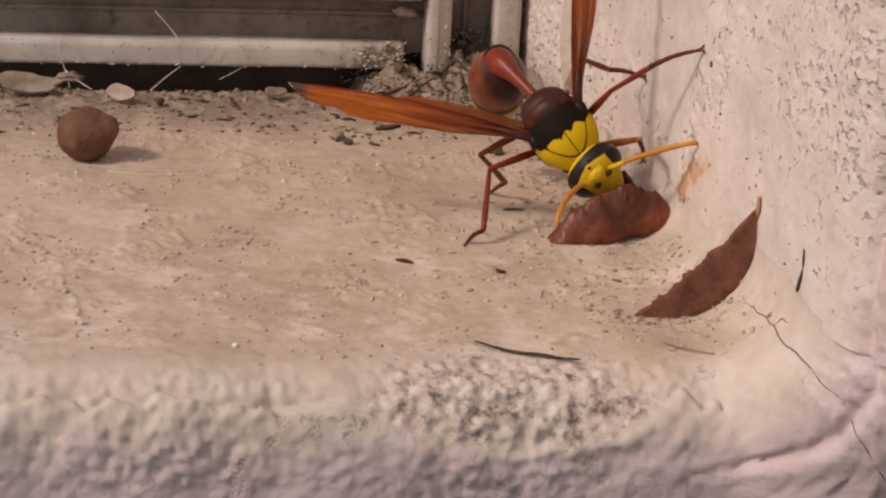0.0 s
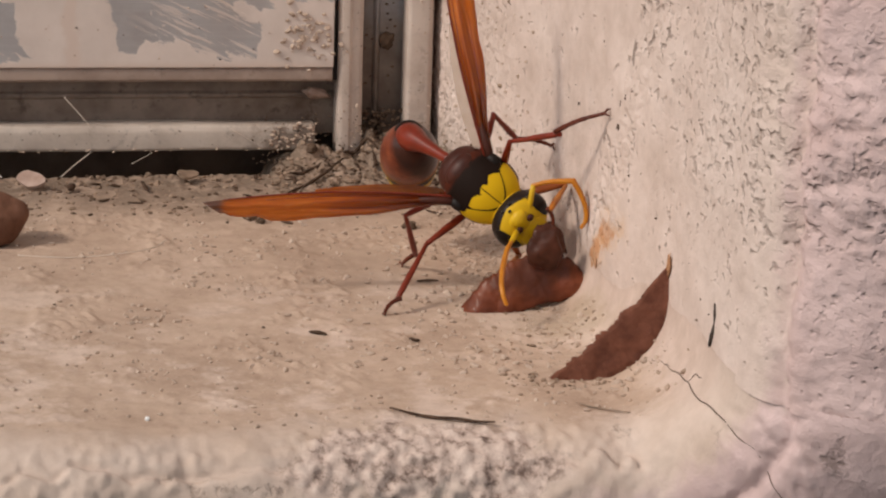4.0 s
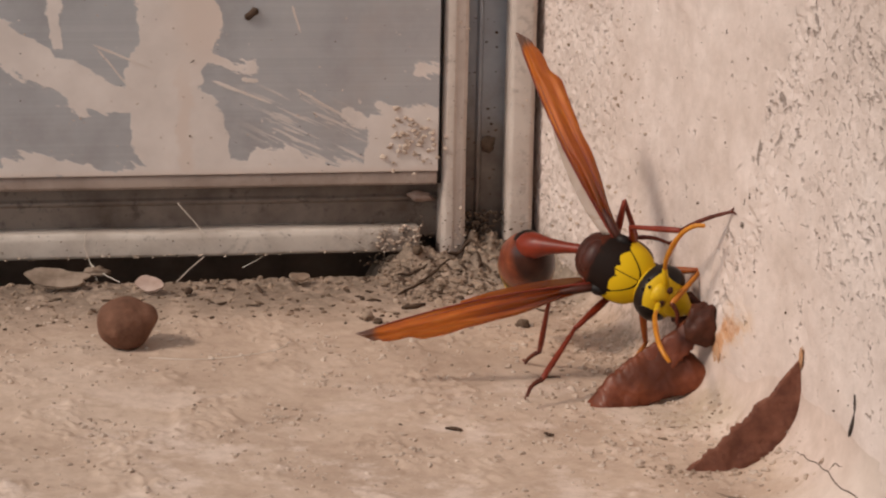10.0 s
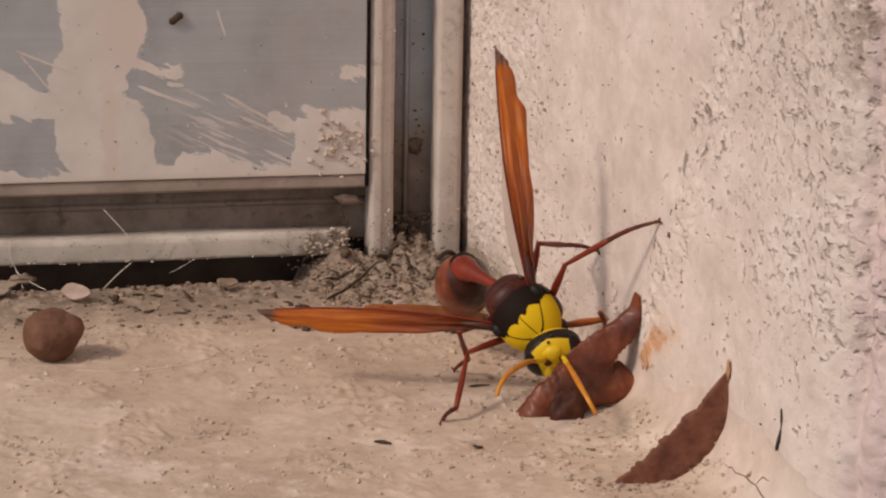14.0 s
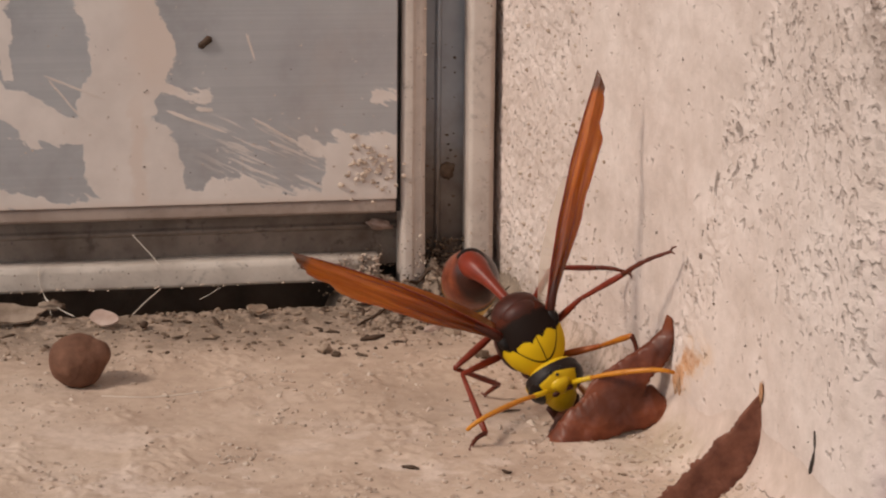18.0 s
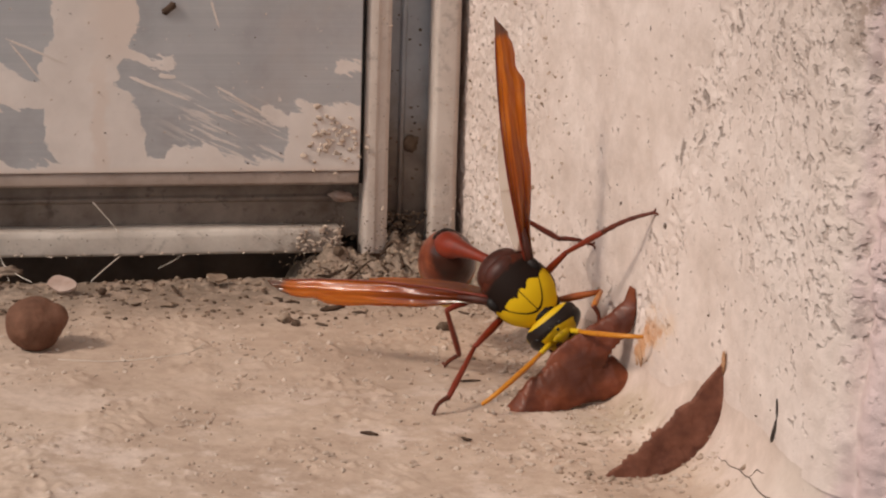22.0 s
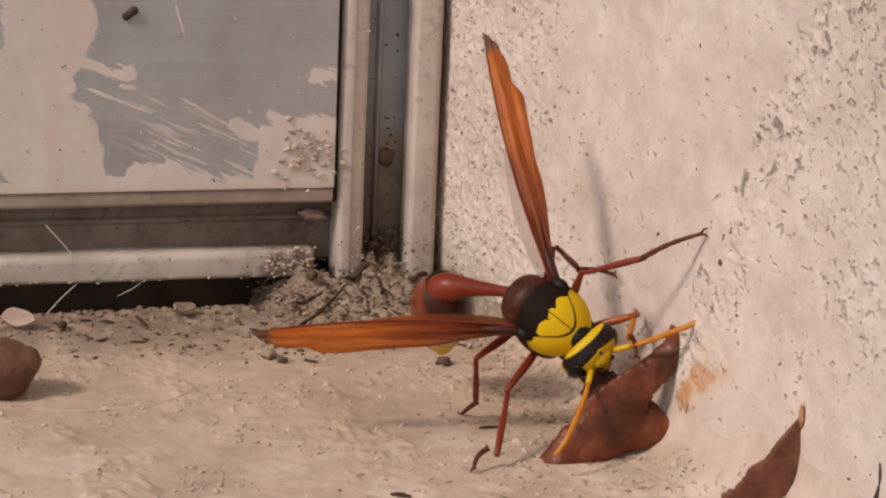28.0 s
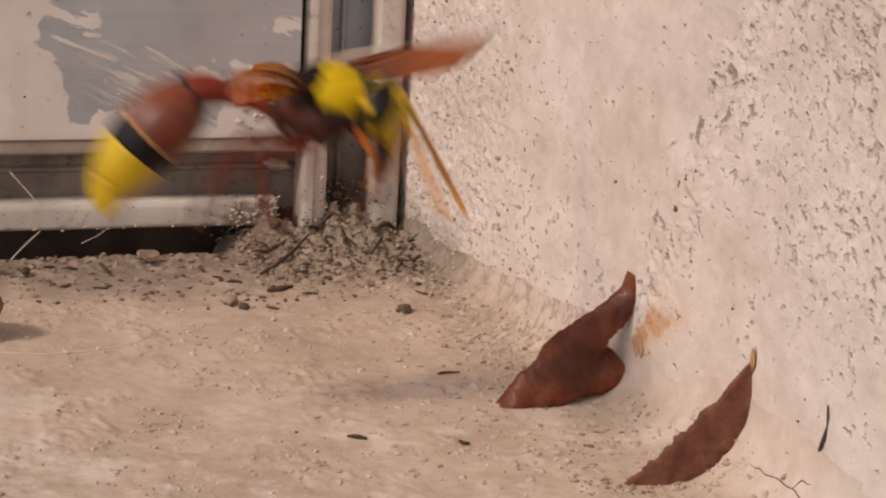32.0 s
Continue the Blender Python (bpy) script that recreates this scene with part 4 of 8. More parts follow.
# the strip of fresh mud that is drawn up the wall in the course of the work
strip = tagged(mud_sheet("mud_strip", [(0.57, 0.25), (0.72, 0.47), (0.89, 0.61), (1.15, 0.77), (1.385, 0.94), (1.462, 1.13)], [(0.80, 0.06), (1.15, 0.25), (1.28, 0.52), (1.44, 0.69), (1.50, 0.88), (1.478, 1.12)], -5.88, 0.12, 0.045, WET, None, "", 9),
               "strip of fresh brown mud laid up the wall", "mud strip")
# real mud, but its dark colour also holds the shadow under the head
pellet = tagged(part("mud_pellet", blob((0, 0, 0), (0.18, 0.12, 0.21), sub=4, rough=0.3, seed=7, freq=1.5), WET_SHADED), "lump of wet mud held in the wasp's jaws, darkened with the head's shadow", "mud pellet")

# ---- the clay ball ----
bm = blob((0, 0, 0), (0.30, 0.29, 0.285), sub=5, rough=0.05, seed=2, freq=1.6)
for v in bm.verts:
    d = v.co.normalized()
    k = max(0.0, d.dot(Vector((0.88, -0.28, 0.36)).normalized()) - 0.80)
    v.co *= 1 + 1.1 * k * k * 6 + 0.012 * noise.noise(d * 9)
ball = tagged(part("clay_ball", bm, CLAY), "round brown clay pellet with a small nub, lying on the sill", "clay ball")
ball.location = Vector((-4.12, -3.28, sill_height(-4.12, -3.28) + 0.272)) * CM


# ---- crumbs and litter ----
def chips(name, places, material, label, category, rng):
    """Many small angular crumbs in one mesh."""
    base = bmesh.new()
    bmesh.ops.create_icosphere(base, subdivisions=1, radius=1.0)
    v0 = np.array([v.co[:] for v in base.verts])
    f0 = np.array([[v.index for v in f.verts] for f in base.faces])
    base.free()
    verts, faces = [], []
    for k, (x, y, z, s) in enumerate(places):
        d = v0 * rng.uniform(0.6, 1.25, (len(v0), 1)) * np.array([rng.uniform(0.7, 1.4), rng.uniform(0.7, 1.4), rng.uniform(0.5, 0.9)]) * s
        a = rng.uniform(0, 2 * math.pi)
        turn = np.array([[math.cos(a), -math.sin(a), 0], [math.sin(a), math.cos(a), 0], [0, 0, 1]])
        verts.append(d @ turn.T + (x, y, z))
        faces.append(f0 + k * len(v0))
    me = bpy.data.meshes.new(name)
    me.from_pydata((np.concatenate(verts) * CM).tolist(), [], np.concatenate(faces).tolist())
    me.materials.append(material)
    return tagged(new(name, me), label, category, kind="stuff")


rng = np.random.default_rng(5)

def sill_places(n, xr, yr, sizes, power=1.0, keep=None):
    out = []
    while len(out) < n:
        x = rng.uniform(*xr)
        y = yr[0] + (yr[1] - yr[0]) * rng.random() ** power
        if x > wall_x(y) - 0.1 or (keep and not keep(x, y)):
            continue
        s = sizes[0] + (sizes[1] - sizes[0]) * rng.random() ** 3
        out.append((x, y, sill_height(x, y) + 0.25 * s, s))
    return out


def wall_places(n, yr, zr, sizes):
    out = []
    while len(out) < n:
        y, z = rng.uniform(*sorted(yr)), zr[0] + (zr[1] - zr[0]) * rng.random() ** 1.6
        s = sizes[0] + (sizes[1] - sizes[0]) * rng.random() ** 3
        p = on_wall(y, z, 0.1 * s)
        out.append((p.x, p.y, p.z, s))
    return out


slot = lambda x, y: not (y > -0.45 and x < -0.8)
crumb_spots = sill_places(1000, (-6.6, 1.2), (-0.35, -2.3), (0.010, 0.046), 2.0, slot)
crumb_spots += sill_places(1100, (-0.85, 1.2), (0.2, -1.6), (0.009, 0.045), 1.2) + sill_places(260, (0.2, 1.5), (-1.2, -8.6), (0.008, 0.03))
crumb_spots += [(x, y, z, 0.8 * s) for x, y, z, s in sill_places(130, (0.25, 1.55), (-8.0, -8.35), (0.012, 0.038))]
pale_spots = sill_places(420, (-6.6, 1.5), (-2.0, -9.3), (0.009, 0.030), 1.0)
for k in range(60):
    cx, cy = rng.uniform(-6, 1.2), rng.uniform(-8.9, -1.6)
    for j in range(int(rng.integers(5, 16))):
        x, y, s_ = cx + 0.16 * rng.standard_normal(), cy + 0.22 * rng.standard_normal(), rng.uniform(0.008, 0.026)
        if x < wall_x(y) - 0.1 and y > FRONT_Y:
            pale_spots.append((x, y, sill_height(x, y) + 0.2 * s_, s_))
for k in range(150):
    cx, cy, wide = rng.uniform(-6, 1.4), rng.uniform(-9.3, -1.6), rng.uniform(0.08, 0.3)
    if rng.random() < 0.45:
        cx = wall_x(cy) - abs(0.8 * rng.standard_normal()) - 0.1
    for j in range(int(rng.integers(8, 30))):
        x, y, s_ = cx + wide * rng.standard_normal(), cy + 1.4 * wide * rng.standard_normal(), 0.007 + 0.032 * rng.random() ** 3
        if x < wall_x(y) - 0.03 and y > FRONT_Y - 0.1:
            pale_spots.append((x, y, sill_height(x, max(y, FRONT_Y)) + 0.1 * s_, s_))
chips("fine_plaster_grit", pale_spots + wall_places(260, (-0.1, -3.8), (0.1, 4.2), (0.010, 0.040)), PALE_CRUMB, "fine pale plaster grit stuck on the sill", "grit", rng)
chips("plaster_crumbs", crumb_spots + wall_places(110, (-0.1, -3.6), (0.1, 4.2), (0.010, 0.036)), CRUMB, "brown and pale crumbs of plaster strewn on the sill", "crumbs", rng)
grit_spots = sill_places(480, (-6.6, 1.2), (-0.35, -2.6), (0.008, 0.038), 1.8, slot) + sill_places(50, (-6.6, 1.5), (-2.0, -9.2), (0.006, 0.016)) + sill_places(700, (-0.85, 1.2), (0.2, -1.6), (0.009, 0.04), 1.1)
chips("dark_grit", grit_spots + wall_places(90, (-0.1, -3.6), (0.05, 4.4), (0.008, 0.020)) + wall_places(40, (-3.6, -9.8), (0.6, 4.6), (0.006, 0.016)), GRIT, "dark grit and soot lying among the crumbs", "grit", rng)
grains = [(-0.50 + 0.17 * rng.standard_normal(), -0.115, 1.56 + 0.17 * rng.standard_normal(), rng.uniform(0.014, 0.045)) for k in range(75)]
grains += [(rng.uniform(-6, -0.3), -0.113, rng.uniform(1.2, 3.4), rng.uniform(0.006, 0.016)) for k in range(80)]
grains += [(rng.uniform(-6.3, -0.4), -0.05, rng.uniform(0.16, 0.2), rng.uniform(0.007, 0.022)) for k in range(60)]
grains += [(rng.uniform(-0.9, -0.35), -0.06, 0.2 + 0.3 * rng.random(), rng.uniform(0.010, 0.036)) for k in range(70)]
grains += [(rng.choice([rng.uniform(-0.09, 0.2), rng.uniform(0.74, 1.03)]), -0.085, 0.05 + 3.5 * rng.random() ** 2.5, rng.uniform(0.008, 0.025)) for k in range(70)]
chips("plaster_grains", grains, PALE_CRUMB, "pale plaster grains stuck to the window frame", "grains", rng)
soot = [(rng.uniform(-6, -0.3), -0.113, rng.uniform(1.2, 3.6), rng.uniform(0.005, 0.014)) for k in range(40)]
soot += [(rng.uniform(-6.3, -0.4), -0.055, rng.uniform(0.2, 0.45), rng.uniform(0.005, 0.013)) for k in range(34)]
soot += [(rng.choice([rng.uniform(-0.08, 0.05), rng.uniform(0.75, 1.0)]), -0.09, rng.uniform(0.1, 3.6), rng.uniform(0.004, 0.010)) for k in range(40)]
soot += [(rng.uniform(0.22, 0.64), 0.265, rng.uniform(0.3, 3), rng.uniform(0.008, 0.025)) for k in range(40)]
soot += [(rng.uniform(-1.1, 1.0), rng.uniform(-0.16, 0.0), 0.02 + 0.6 * rng.random() ** 1.8, rng.uniform(0.006, 0.018)) for k in range(260)]
chips("soot_specks", soot, GRIT, "black specks of dirt on the window frame", "specks", rng)


def litter(name, pts, radii, material, label, category, lift=0.02, flat=0.6):
    """A sliver, twig or stalk that lies on the sill along points (x, y)."""
    line = spline([on_sill(x, y, lift) for x, y in pts], 5)
    n = len(line)
    line = [p + Vector((0, 0, 0.012 * noise.noise(p * 5))) for p in line]
    rad = [radii * (0.45 + 0.55 * math.sin(math.pi * (k + 0.6) / (n + 0.2))) * (1 + 0.35 * noise.noise(Vector((k * 0.9, pts[0][0] * 9, 1)))) for k in range(n)]
    return tagged(part(name, tube(line, rad, 6, flat=flat), material), label, category)


litter("dry_twig", [(-0.90, -8.79), (-0.70, -8.93), (-0.50, -9.03), (-0.28, -9.13), (-0.09, -9.19)], 0.026, TWIG, "thin dark dry twig lying near the sill's edge", "twig")
litter("wood_sliver", [(-1.29, -6.64), (-1.22, -6.67), (-1.15, -6.72)], 0.035, TWIG, "small dark wood sliver on the sill", "sliver")
litter("wood_sliver", [(-0.41, -6.96), (-0.37, -6.985), (-0.33, -7.0)], 0.03, TWIG, "tiny dark wood chip on the sill", "sliver")
litter("plant_fibre", [(0.69, -8.83), (0.85, -8.95), (1.07, -9.15)], 0.014, FLAKE, "pale flattened plant fibre on the sill", "fibre")
litter("leaf_scrap", [(-0.92, -2.06), (-0.78, -2.0), (-0.64, -1.94)], 0.055, TWIG, "curled dark leaf scrap on the sill", "leaf scrap")
litter("seed_husk", [(-3.30, -1.16), (-3.26, -1.02)], 0.055, TWIG, "dark oval seed husk on the sill", "seed", 0.05, 0.8)
litter("dead_stalk", [(-2.47, -0.86), (-2.45, -1.05), (-2.44, -1.26)], 0.03, TWIG, "short dark stalk among the crumbs", "stalk", 0.04)
litter("curved_twig", [(-0.02, -0.20), (0.12, -0.12), (0.26, -0.12), (0.38, -0.30)], 0.022, TWIG, "thin bent twig at the foot of the bead", "twig", 0.05, 1.0)
litter("thin_twig", [(-0.86, -1.42), (-0.5, -0.95), (-0.06, -0.36)], 0.018, TWIG, "thin dark twig leaning in the crumbs", "twig", 0.04, 1.0)
litter("dark_twig", [(0.66, -0.45), (0.85, -0.25), (1.0, -0.1)], 0.03, TWIG, "dark broken twig in the rubble", "twig", 0.05, 1.0)
for k in range(16):
    x, y, a, long = rng.uniform(-0.8, 1.0), rng.uniform(-1.5, -0.1), rng.uniform(0, math.pi), rng.uniform(0.06, 0.22)
    dx, dy = long * math.cos(a), long * math.sin(a)
    litter("twig_bit", [(x - dx, y - dy), (x + 0.03, y), (min(x + dx, wall_x(y) - 0.1), y + dy)], rng.uniform(0.010, 0.026), TWIG, "tiny dark twig bit in the rubble at the jamb's foot", "twig", 0.04, 0.9)
for k in range(26):
    x, y, a, long = rng.uniform(-5.8, 0.6), -0.55 - 2.2 * rng.random() ** 1.6, rng.uniform(0, math.pi), rng.uniform(0.03, 0.09)
    litter("bark_scrap", [(x - long * math.cos(a), y - long * math.sin(a)), (x + 0.01, y), (x + long * math.cos(a), y + long * math.sin(a))], rng.uniform(0.018, 0.040), TWIG if k % 3 else GRIT, "small dark brown scrap of bark on the dusty sill", "scrap", 0.015, 0.5)
litter("wood_sliver", [(0.59, -2.32), (0.66, -2.42), (0.72, -2.51)], 0.022, TWIG, "dark wood splinter on the grey cement", "sliver")
litter("plant_stalk", [(0.22, -5.0), (0.10, -4.98), (0.0, -5.02)], 0.02, TWIG, "short dark stalk on the sill", "stalk")


def stone(name, x, y, radii, material, label, category, seed, up=0.5):
    return tagged(part(name, blob(on_sill(x, y, up * radii[2]), radii, Matrix.Rotation(seed, 3, 'Z'), sub=3, rough=0.45, seed=seed, freq=1.8), material), label, category)


stone("white_pebble", -1.38, -2.44, (0.10, 0.07, 0.06), CRUMB, "small pale plaster pebble on the sill", "pebble", 1.2)
stone("dark_pebble", -1.29, -2.62, (0.05, 0.045, 0.04), GRIT, "small dark pebble beside the pale one", "pebble", 2.2)
stone("dark_clod", 0.285, -2.95, (0.085, 0.07, 0.055), GRIT, "dark clod of earth on the sill", "clod", 3.1)
stone("pale_clod", 0.42, -1.36, (0.11, 0.09, 0.045), CRUMB, "flat pale lump of plaster on the grey cement", "clod", 4.4)
stone("pale_clod", 0.15, -1.95, (0.10, 0.08, 0.045), CRUMB, "pale lump of plaster among the crumbs", "clod", 5.3)
stone("pink_chip", -0.02, -1.68, (0.11, 0.07, 0.04), PINK, "pinkish plaster chip on the sill", "chip", 0.4)
stone("crystal_grain", -2.91, -8.84, (0.02, 0.02, 0.018), mat("bright_grain", (0.9, 0.9, 0.88), 0.08, spec=0.8), "bright glassy grain on the sill", "grain", 1.0, 0.9)
stone("dirt_knob", -0.42, -0.22, (0.07, 0.06, 0.06), GRIT, "dark knob of dirt under the rail's end", "clod", 1.9, 1.0)


def flake(name, x, y, rx, ry, thick, tilt, turn, material, label, seed):
    """A thin broken flake with an uneven outline, propped on the crumbs."""
    bm = bmesh.new()
    rings = []
    n = 22
    for z in (0, 1):
        ring = []
        for k in range(n):
            a = 2 * math.pi * k / n
            r = 1 + 0.3 * noise.noise(Vector((math.cos(a) * 1.6, math.sin(a) * 1.6, seed)))
            ring.append(bm.verts.new(Vector((rx * r * math.cos(a), ry * r * math.sin(a), thick * z + 0.12 * rx * math.cos(a) ** 2)) * CM))
        rings.append(ring)
    for z, ring in zip((0, 1), rings):
        c = bm.verts.new(Vector((0, 0, thick * z + 0.02 * rx)) * CM)
        for k in range(n):
            bm.faces.new((ring[k], ring[(k + 1) % n], c) if z else (ring[(k + 1) % n], ring[k], c))
    for k in range(n):
        bm.faces.new((rings[0][k], rings[0][(k + 1) % n], rings[1][(k + 1) % n], rings[1][k]))
    ob = tagged(part(name, bm, material, None, "", False), label, "flake")
    ob.matrix_world = Matrix.Translation(on_sill(x, y, 0.07 + 0.6 * ry * abs(math.sin(radians(tilt)))) * CM) @ pose(0, 0, 0, tilt, 6, turn)
    return ob


flake("plaster_flake", -4.78, -0.72, 0.36, 0.15, 0.03, 30, 3, FLAKE, "pale broken plaster flake propped in front of the gap", 2)
flake("pink_flake", -3.72, -1.02, 0.19, 0.10, 0.03, 40, -35, PINK, "thin pinkish papery flake behind the ball", 5)
flake("plaster_flake", -5.9, -0.75, 0.25, 0.16, 0.05, 15, 20, FLAKE, "small pale plaster flake by the gap", 7)
flake("plaster_flake", -1.95, -0.75, 0.14, 0.09, 0.03, 20, 40, CRUMB, "little pale plaster flake in the crumbs", 9)


def hair(pts, r, label):
    line = spline(pts, 8)
    return tagged(part("stray_hair", tube(line, r, 5), HAIR), label, "hair")


hair([(-3.38, -0.68, 0.02), (-3.2, -0.45, 0.12), (-3.02, -0.25, 0.21)], 0.007, "stiff pale hair standing from the sill to the rail")
hair([(-3.02, -0.12, 0.47), (-3.12, -0.1, 0.60), (-3.32, -0.08, 0.83)], 0.007, "pale hair leaning over the track rail")
hair([(-4.37, -0.1, 0.12), (-4.22, -0.35, 0.05), (-4.05, -0.66, 0.02)], 0.006, "pale thread hanging from the rail to the sill")
hair([(-4.42, -0.06, 0.5), (-4.43, -0.07, 0.3), (-4.36, -0.09, 0.12), (-4.3, -0.4, -0.02)], 0.005, "fine thread across the rail")
hair([(-2.55, -0.12, 0.03), (-2.42, -0.2, 0.12), (-2.3, -0.15, 0.18)], 0.0035, "fine pale thread in the dark gap")
hair([(-1.35, -0.07, 0.42), (-1.2, -0.075, 0.33), (-1.05, -0.07, 0.24)], 0.004, "fine dark hair stuck to the rail")
hair([on_sill(-3.9, -3.75, 0.01), on_sill(-3.3, -3.9, 0.01), on_sill(-2.6, -3.75, 0.01), on_sill(-2.35, -3.4, 0.01)], 0.004, "fine hair lying on the sill before the ball")
tagged(part("cobweb_tuft", blob((-4.3, -0.25, 0.06), (0.16, 0.1, 0.05), sub=3, rough=0.7, seed=3), FLAKE), "dusty tuft of cobweb under the rail", "cobweb")
tagged(part("dark_fly_speck", tube([(-2.50, -0.125, 3.06), (-2.45, -0.13, 3.10), (-2.39, -0.125, 3.15)], [0.045, 0.04, 0.05], 6), TWIG), "black speck of dirt stuck to the metal panel", "speck")
tagged(part("dark_fly_speck", tube([(0.02, -0.10, 3.63), (0.07, -0.11, 3.66), (0.12, -0.1, 3.64)], [0.04, 0.025, 0.04], 6), TWIG), "black speck of dirt stuck to the bead", "speck")
for y, z, s in ((-4.13, 3.86, 0.05), (-6.03, 3.64, 0.045), (-2.5, 3.0, 0.03), (-6.83, 2.2, 0.05), (-6.72, 2.12, 0.055), (-6.85, 2.02, 0.04), (-6.7, 1.9, 0.045), (-5.45, 1.85, 0.045), (-7.0, 2.3, 0.03), (-6.1, 2.57, 0.03), (-10.1, 0.6, 0.045), (-9.9, 1.55, 0.04)):
    part("pit", blob(on_wall(y, z, -0.012), (0.015, s, s * 0.9), sub=2, rough=0.6, seed=y), FINE_CRACK, wall)
tagged(part("mud_speck", blob((0.52, 0.262, 1.44), (0.09, 0.035, 0.10), sub=3, rough=0.5, seed=4), GRIT), "dark brown blot of old mud in the jamb", "mud blot")
tagged(part("insect_cocoon", blob((-0.33, 0.16, 0.82), (0.15, 0.07, 0.06), Matrix.Rotation(radians(12), 3, 'Y'), sub=3, rough=0.5, seed=8), PINK), "pinkish-brown dried cocoon stuck in the track's end", "cocoon")
cobs = [(0.42 + 0.16 * rng.standard_normal(), 0.12 + 0.05 * rng.standard_normal(), 0.32 + 0.30 * rng.random(), rng.uniform(0.010, 0.04)) for k in range(110)]
chips("dust_tufts", cobs, GRIT, "dark dusty crumbs caught in the jamb's foot", "dust", rng)


# ---- the wasp ----
def chitin(name, colour, dark, rough=0.38, coat=0.0, scale=500):
    m = mat(name, colour, rough, spec=0.3)
    co = coords(m)
    link(m, ramp(m, noise_out(m, co, scale, 4, 0.6), [(0.3, dark), (0.65, colour)]), bsdf(m).inputs["Base Color"])
    bump(m, noise_out(m, co, 1700, 4), 0.00005, 0.6)
    bsdf(m).inputs["Coat Weight"].default_value = coat
    bsdf(m).inputs["Coat Roughness"].default_value = 0.25
    return m


YELLOW = (0.62, 0.39, 0.008)
RUST = (0.21, 0.025, 0.009)
YEL = chitin("chitin_yellow", YELLOW, (0.46, 0.265, 0.006))
BLK = chitin("chitin_black", (0.012, 0.006, 0.004), (0.006, 0.004, 0.003), 0.5, 0.0)
bsdf(BLK).inputs["Specular IOR Level"].default_value = 0.2
RED = chitin("chitin_rust", RUST, (0.13, 0.018, 0.007))
BROWN = chitin("chitin_dark_brown", (0.065, 0.013, 0.006), (0.028, 0.008, 0.004), 0.5, 0.02)
DARK_RED = chitin("chitin_dark_rust", (0.13, 0.024, 0.010), (0.05, 0.012, 0.006))
ORANGE = chitin("chitin_orange", (0.56, 0.215, 0.014), (0.40, 0.125, 0.009), 0.4, 0.15)
AMBER = chitin("chitin_amber", (0.50, 0.175, 0.014), (0.34, 0.085, 0.010), 0.4, 0.12)
FORE = chitin("chitin_foreleg", (0.38, 0.095, 0.014), (0.24, 0.045, 0.009), 0.4, 0.12)
EYE = mat("eye_black", (0.008, 0.005, 0.004), 0.3, spec=0.3)


def thorax_pattern():
    m = chitin("chitin_thorax", YELLOW, (0.5, 0.3, 0.005), 0.7, 0.0)
    bsdf(m).inputs["Specular IOR Level"].default_value = 0.1
    co = coords(m)
    x, y, z = separate(m, co)
    ax = calc(m, 'ABSOLUTE', x)
    wob = calc(m, 'MULTIPLY', calc(m, 'SUBTRACT', noise_out(m, co, 1100, 3), 0.5), 0.0012)
    teeth = calc(m, 'MULTIPLY', calc(m, 'PINGPONG', calc(m, 'ADD', ax, 0.0003), 0.00085), 0.75)
    edge = calc(m, 'ADD', calc(m, 'ADD', teeth, calc(m, 'MULTIPLY', ax, -0.06)), 0.00075)
    front = smooth(m, calc(m, 'SUBTRACT', calc(m, 'ADD', y, wob), edge), -0.00004, 0.00004)
    # the dark arched seam and the short middle line on the yellow
    arch = calc(m, 'SUBTRACT', calc(m, 'SUBTRACT', y, 0.0034), calc(m, 'MULTIPLY', calc(m, 'MULTIPLY', x, x), -420.0))
    line = smooth(m, calc(m, 'ABSOLUTE', arch), 0.00014, 0.00006)
    mid = both(m, smooth(m, ax, 0.00007, 0.00003), smooth(m, y, 0.0034, 0.0033))
    dorsal = smooth(m, z, 0.0004, 0.0008)
    dark = both(m, either(m, line, mid), dorsal)
    under = smooth(m, z, 0.0001, -0.0006)
    rear = smooth(m, calc(m, 'ADD', y, wob), -0.0013, -0.0020)
    c = mix(m, front, (0.012, 0.006, 0.004), YELLOW)
    c = mix(m, dark, c, (0.012, 0.006, 0.004))
    c = mix(m, rear, c, (0.075, 0.017, 0.008))
    c = mix(m, both(m, under, smooth(m, y, 0.003, 0.001)), c, (0.11, 0.022, 0.008))
    link(m, c, bsdf(m).inputs["Base Color"])
    return m


def head_pattern():
    m = chitin("chitin_head", YELLOW, (0.5, 0.3, 0.005), 0.5, 0.0)
    bsdf(m).inputs["Specular IOR Level"].default_value = 0.25
    x, y, z = separate(m, coords(m))
    # seen from above: a yellow hind rim, a black band over the crown, a yellow face below it
    s = calc(m, 'ADD', y, calc(m, 'MULTIPLY', z, -0.35))
    wide = calc(m, 'MULTIPLY', calc(m, 'ABSOLUTE', x), 0.22)
    band = both(m, smooth(m, s, 0.00006, 0.00014), smooth(m, calc(m, 'SUBTRACT', s, wide), 0.00118, 0.00106), smooth(m, z, -0.0006, 0.0))
    c = mix(m, band, YELLOW, (0.012, 0.006, 0.004))
    c = mix(m, both(m, smooth(m, z, -0.0006, -0.0012), smooth(m, y, 0.0018, 0.0012)), c, (0.012, 0.006, 0.004))
    link(m, c, bsdf(m).inputs["Base Color"])
    return m


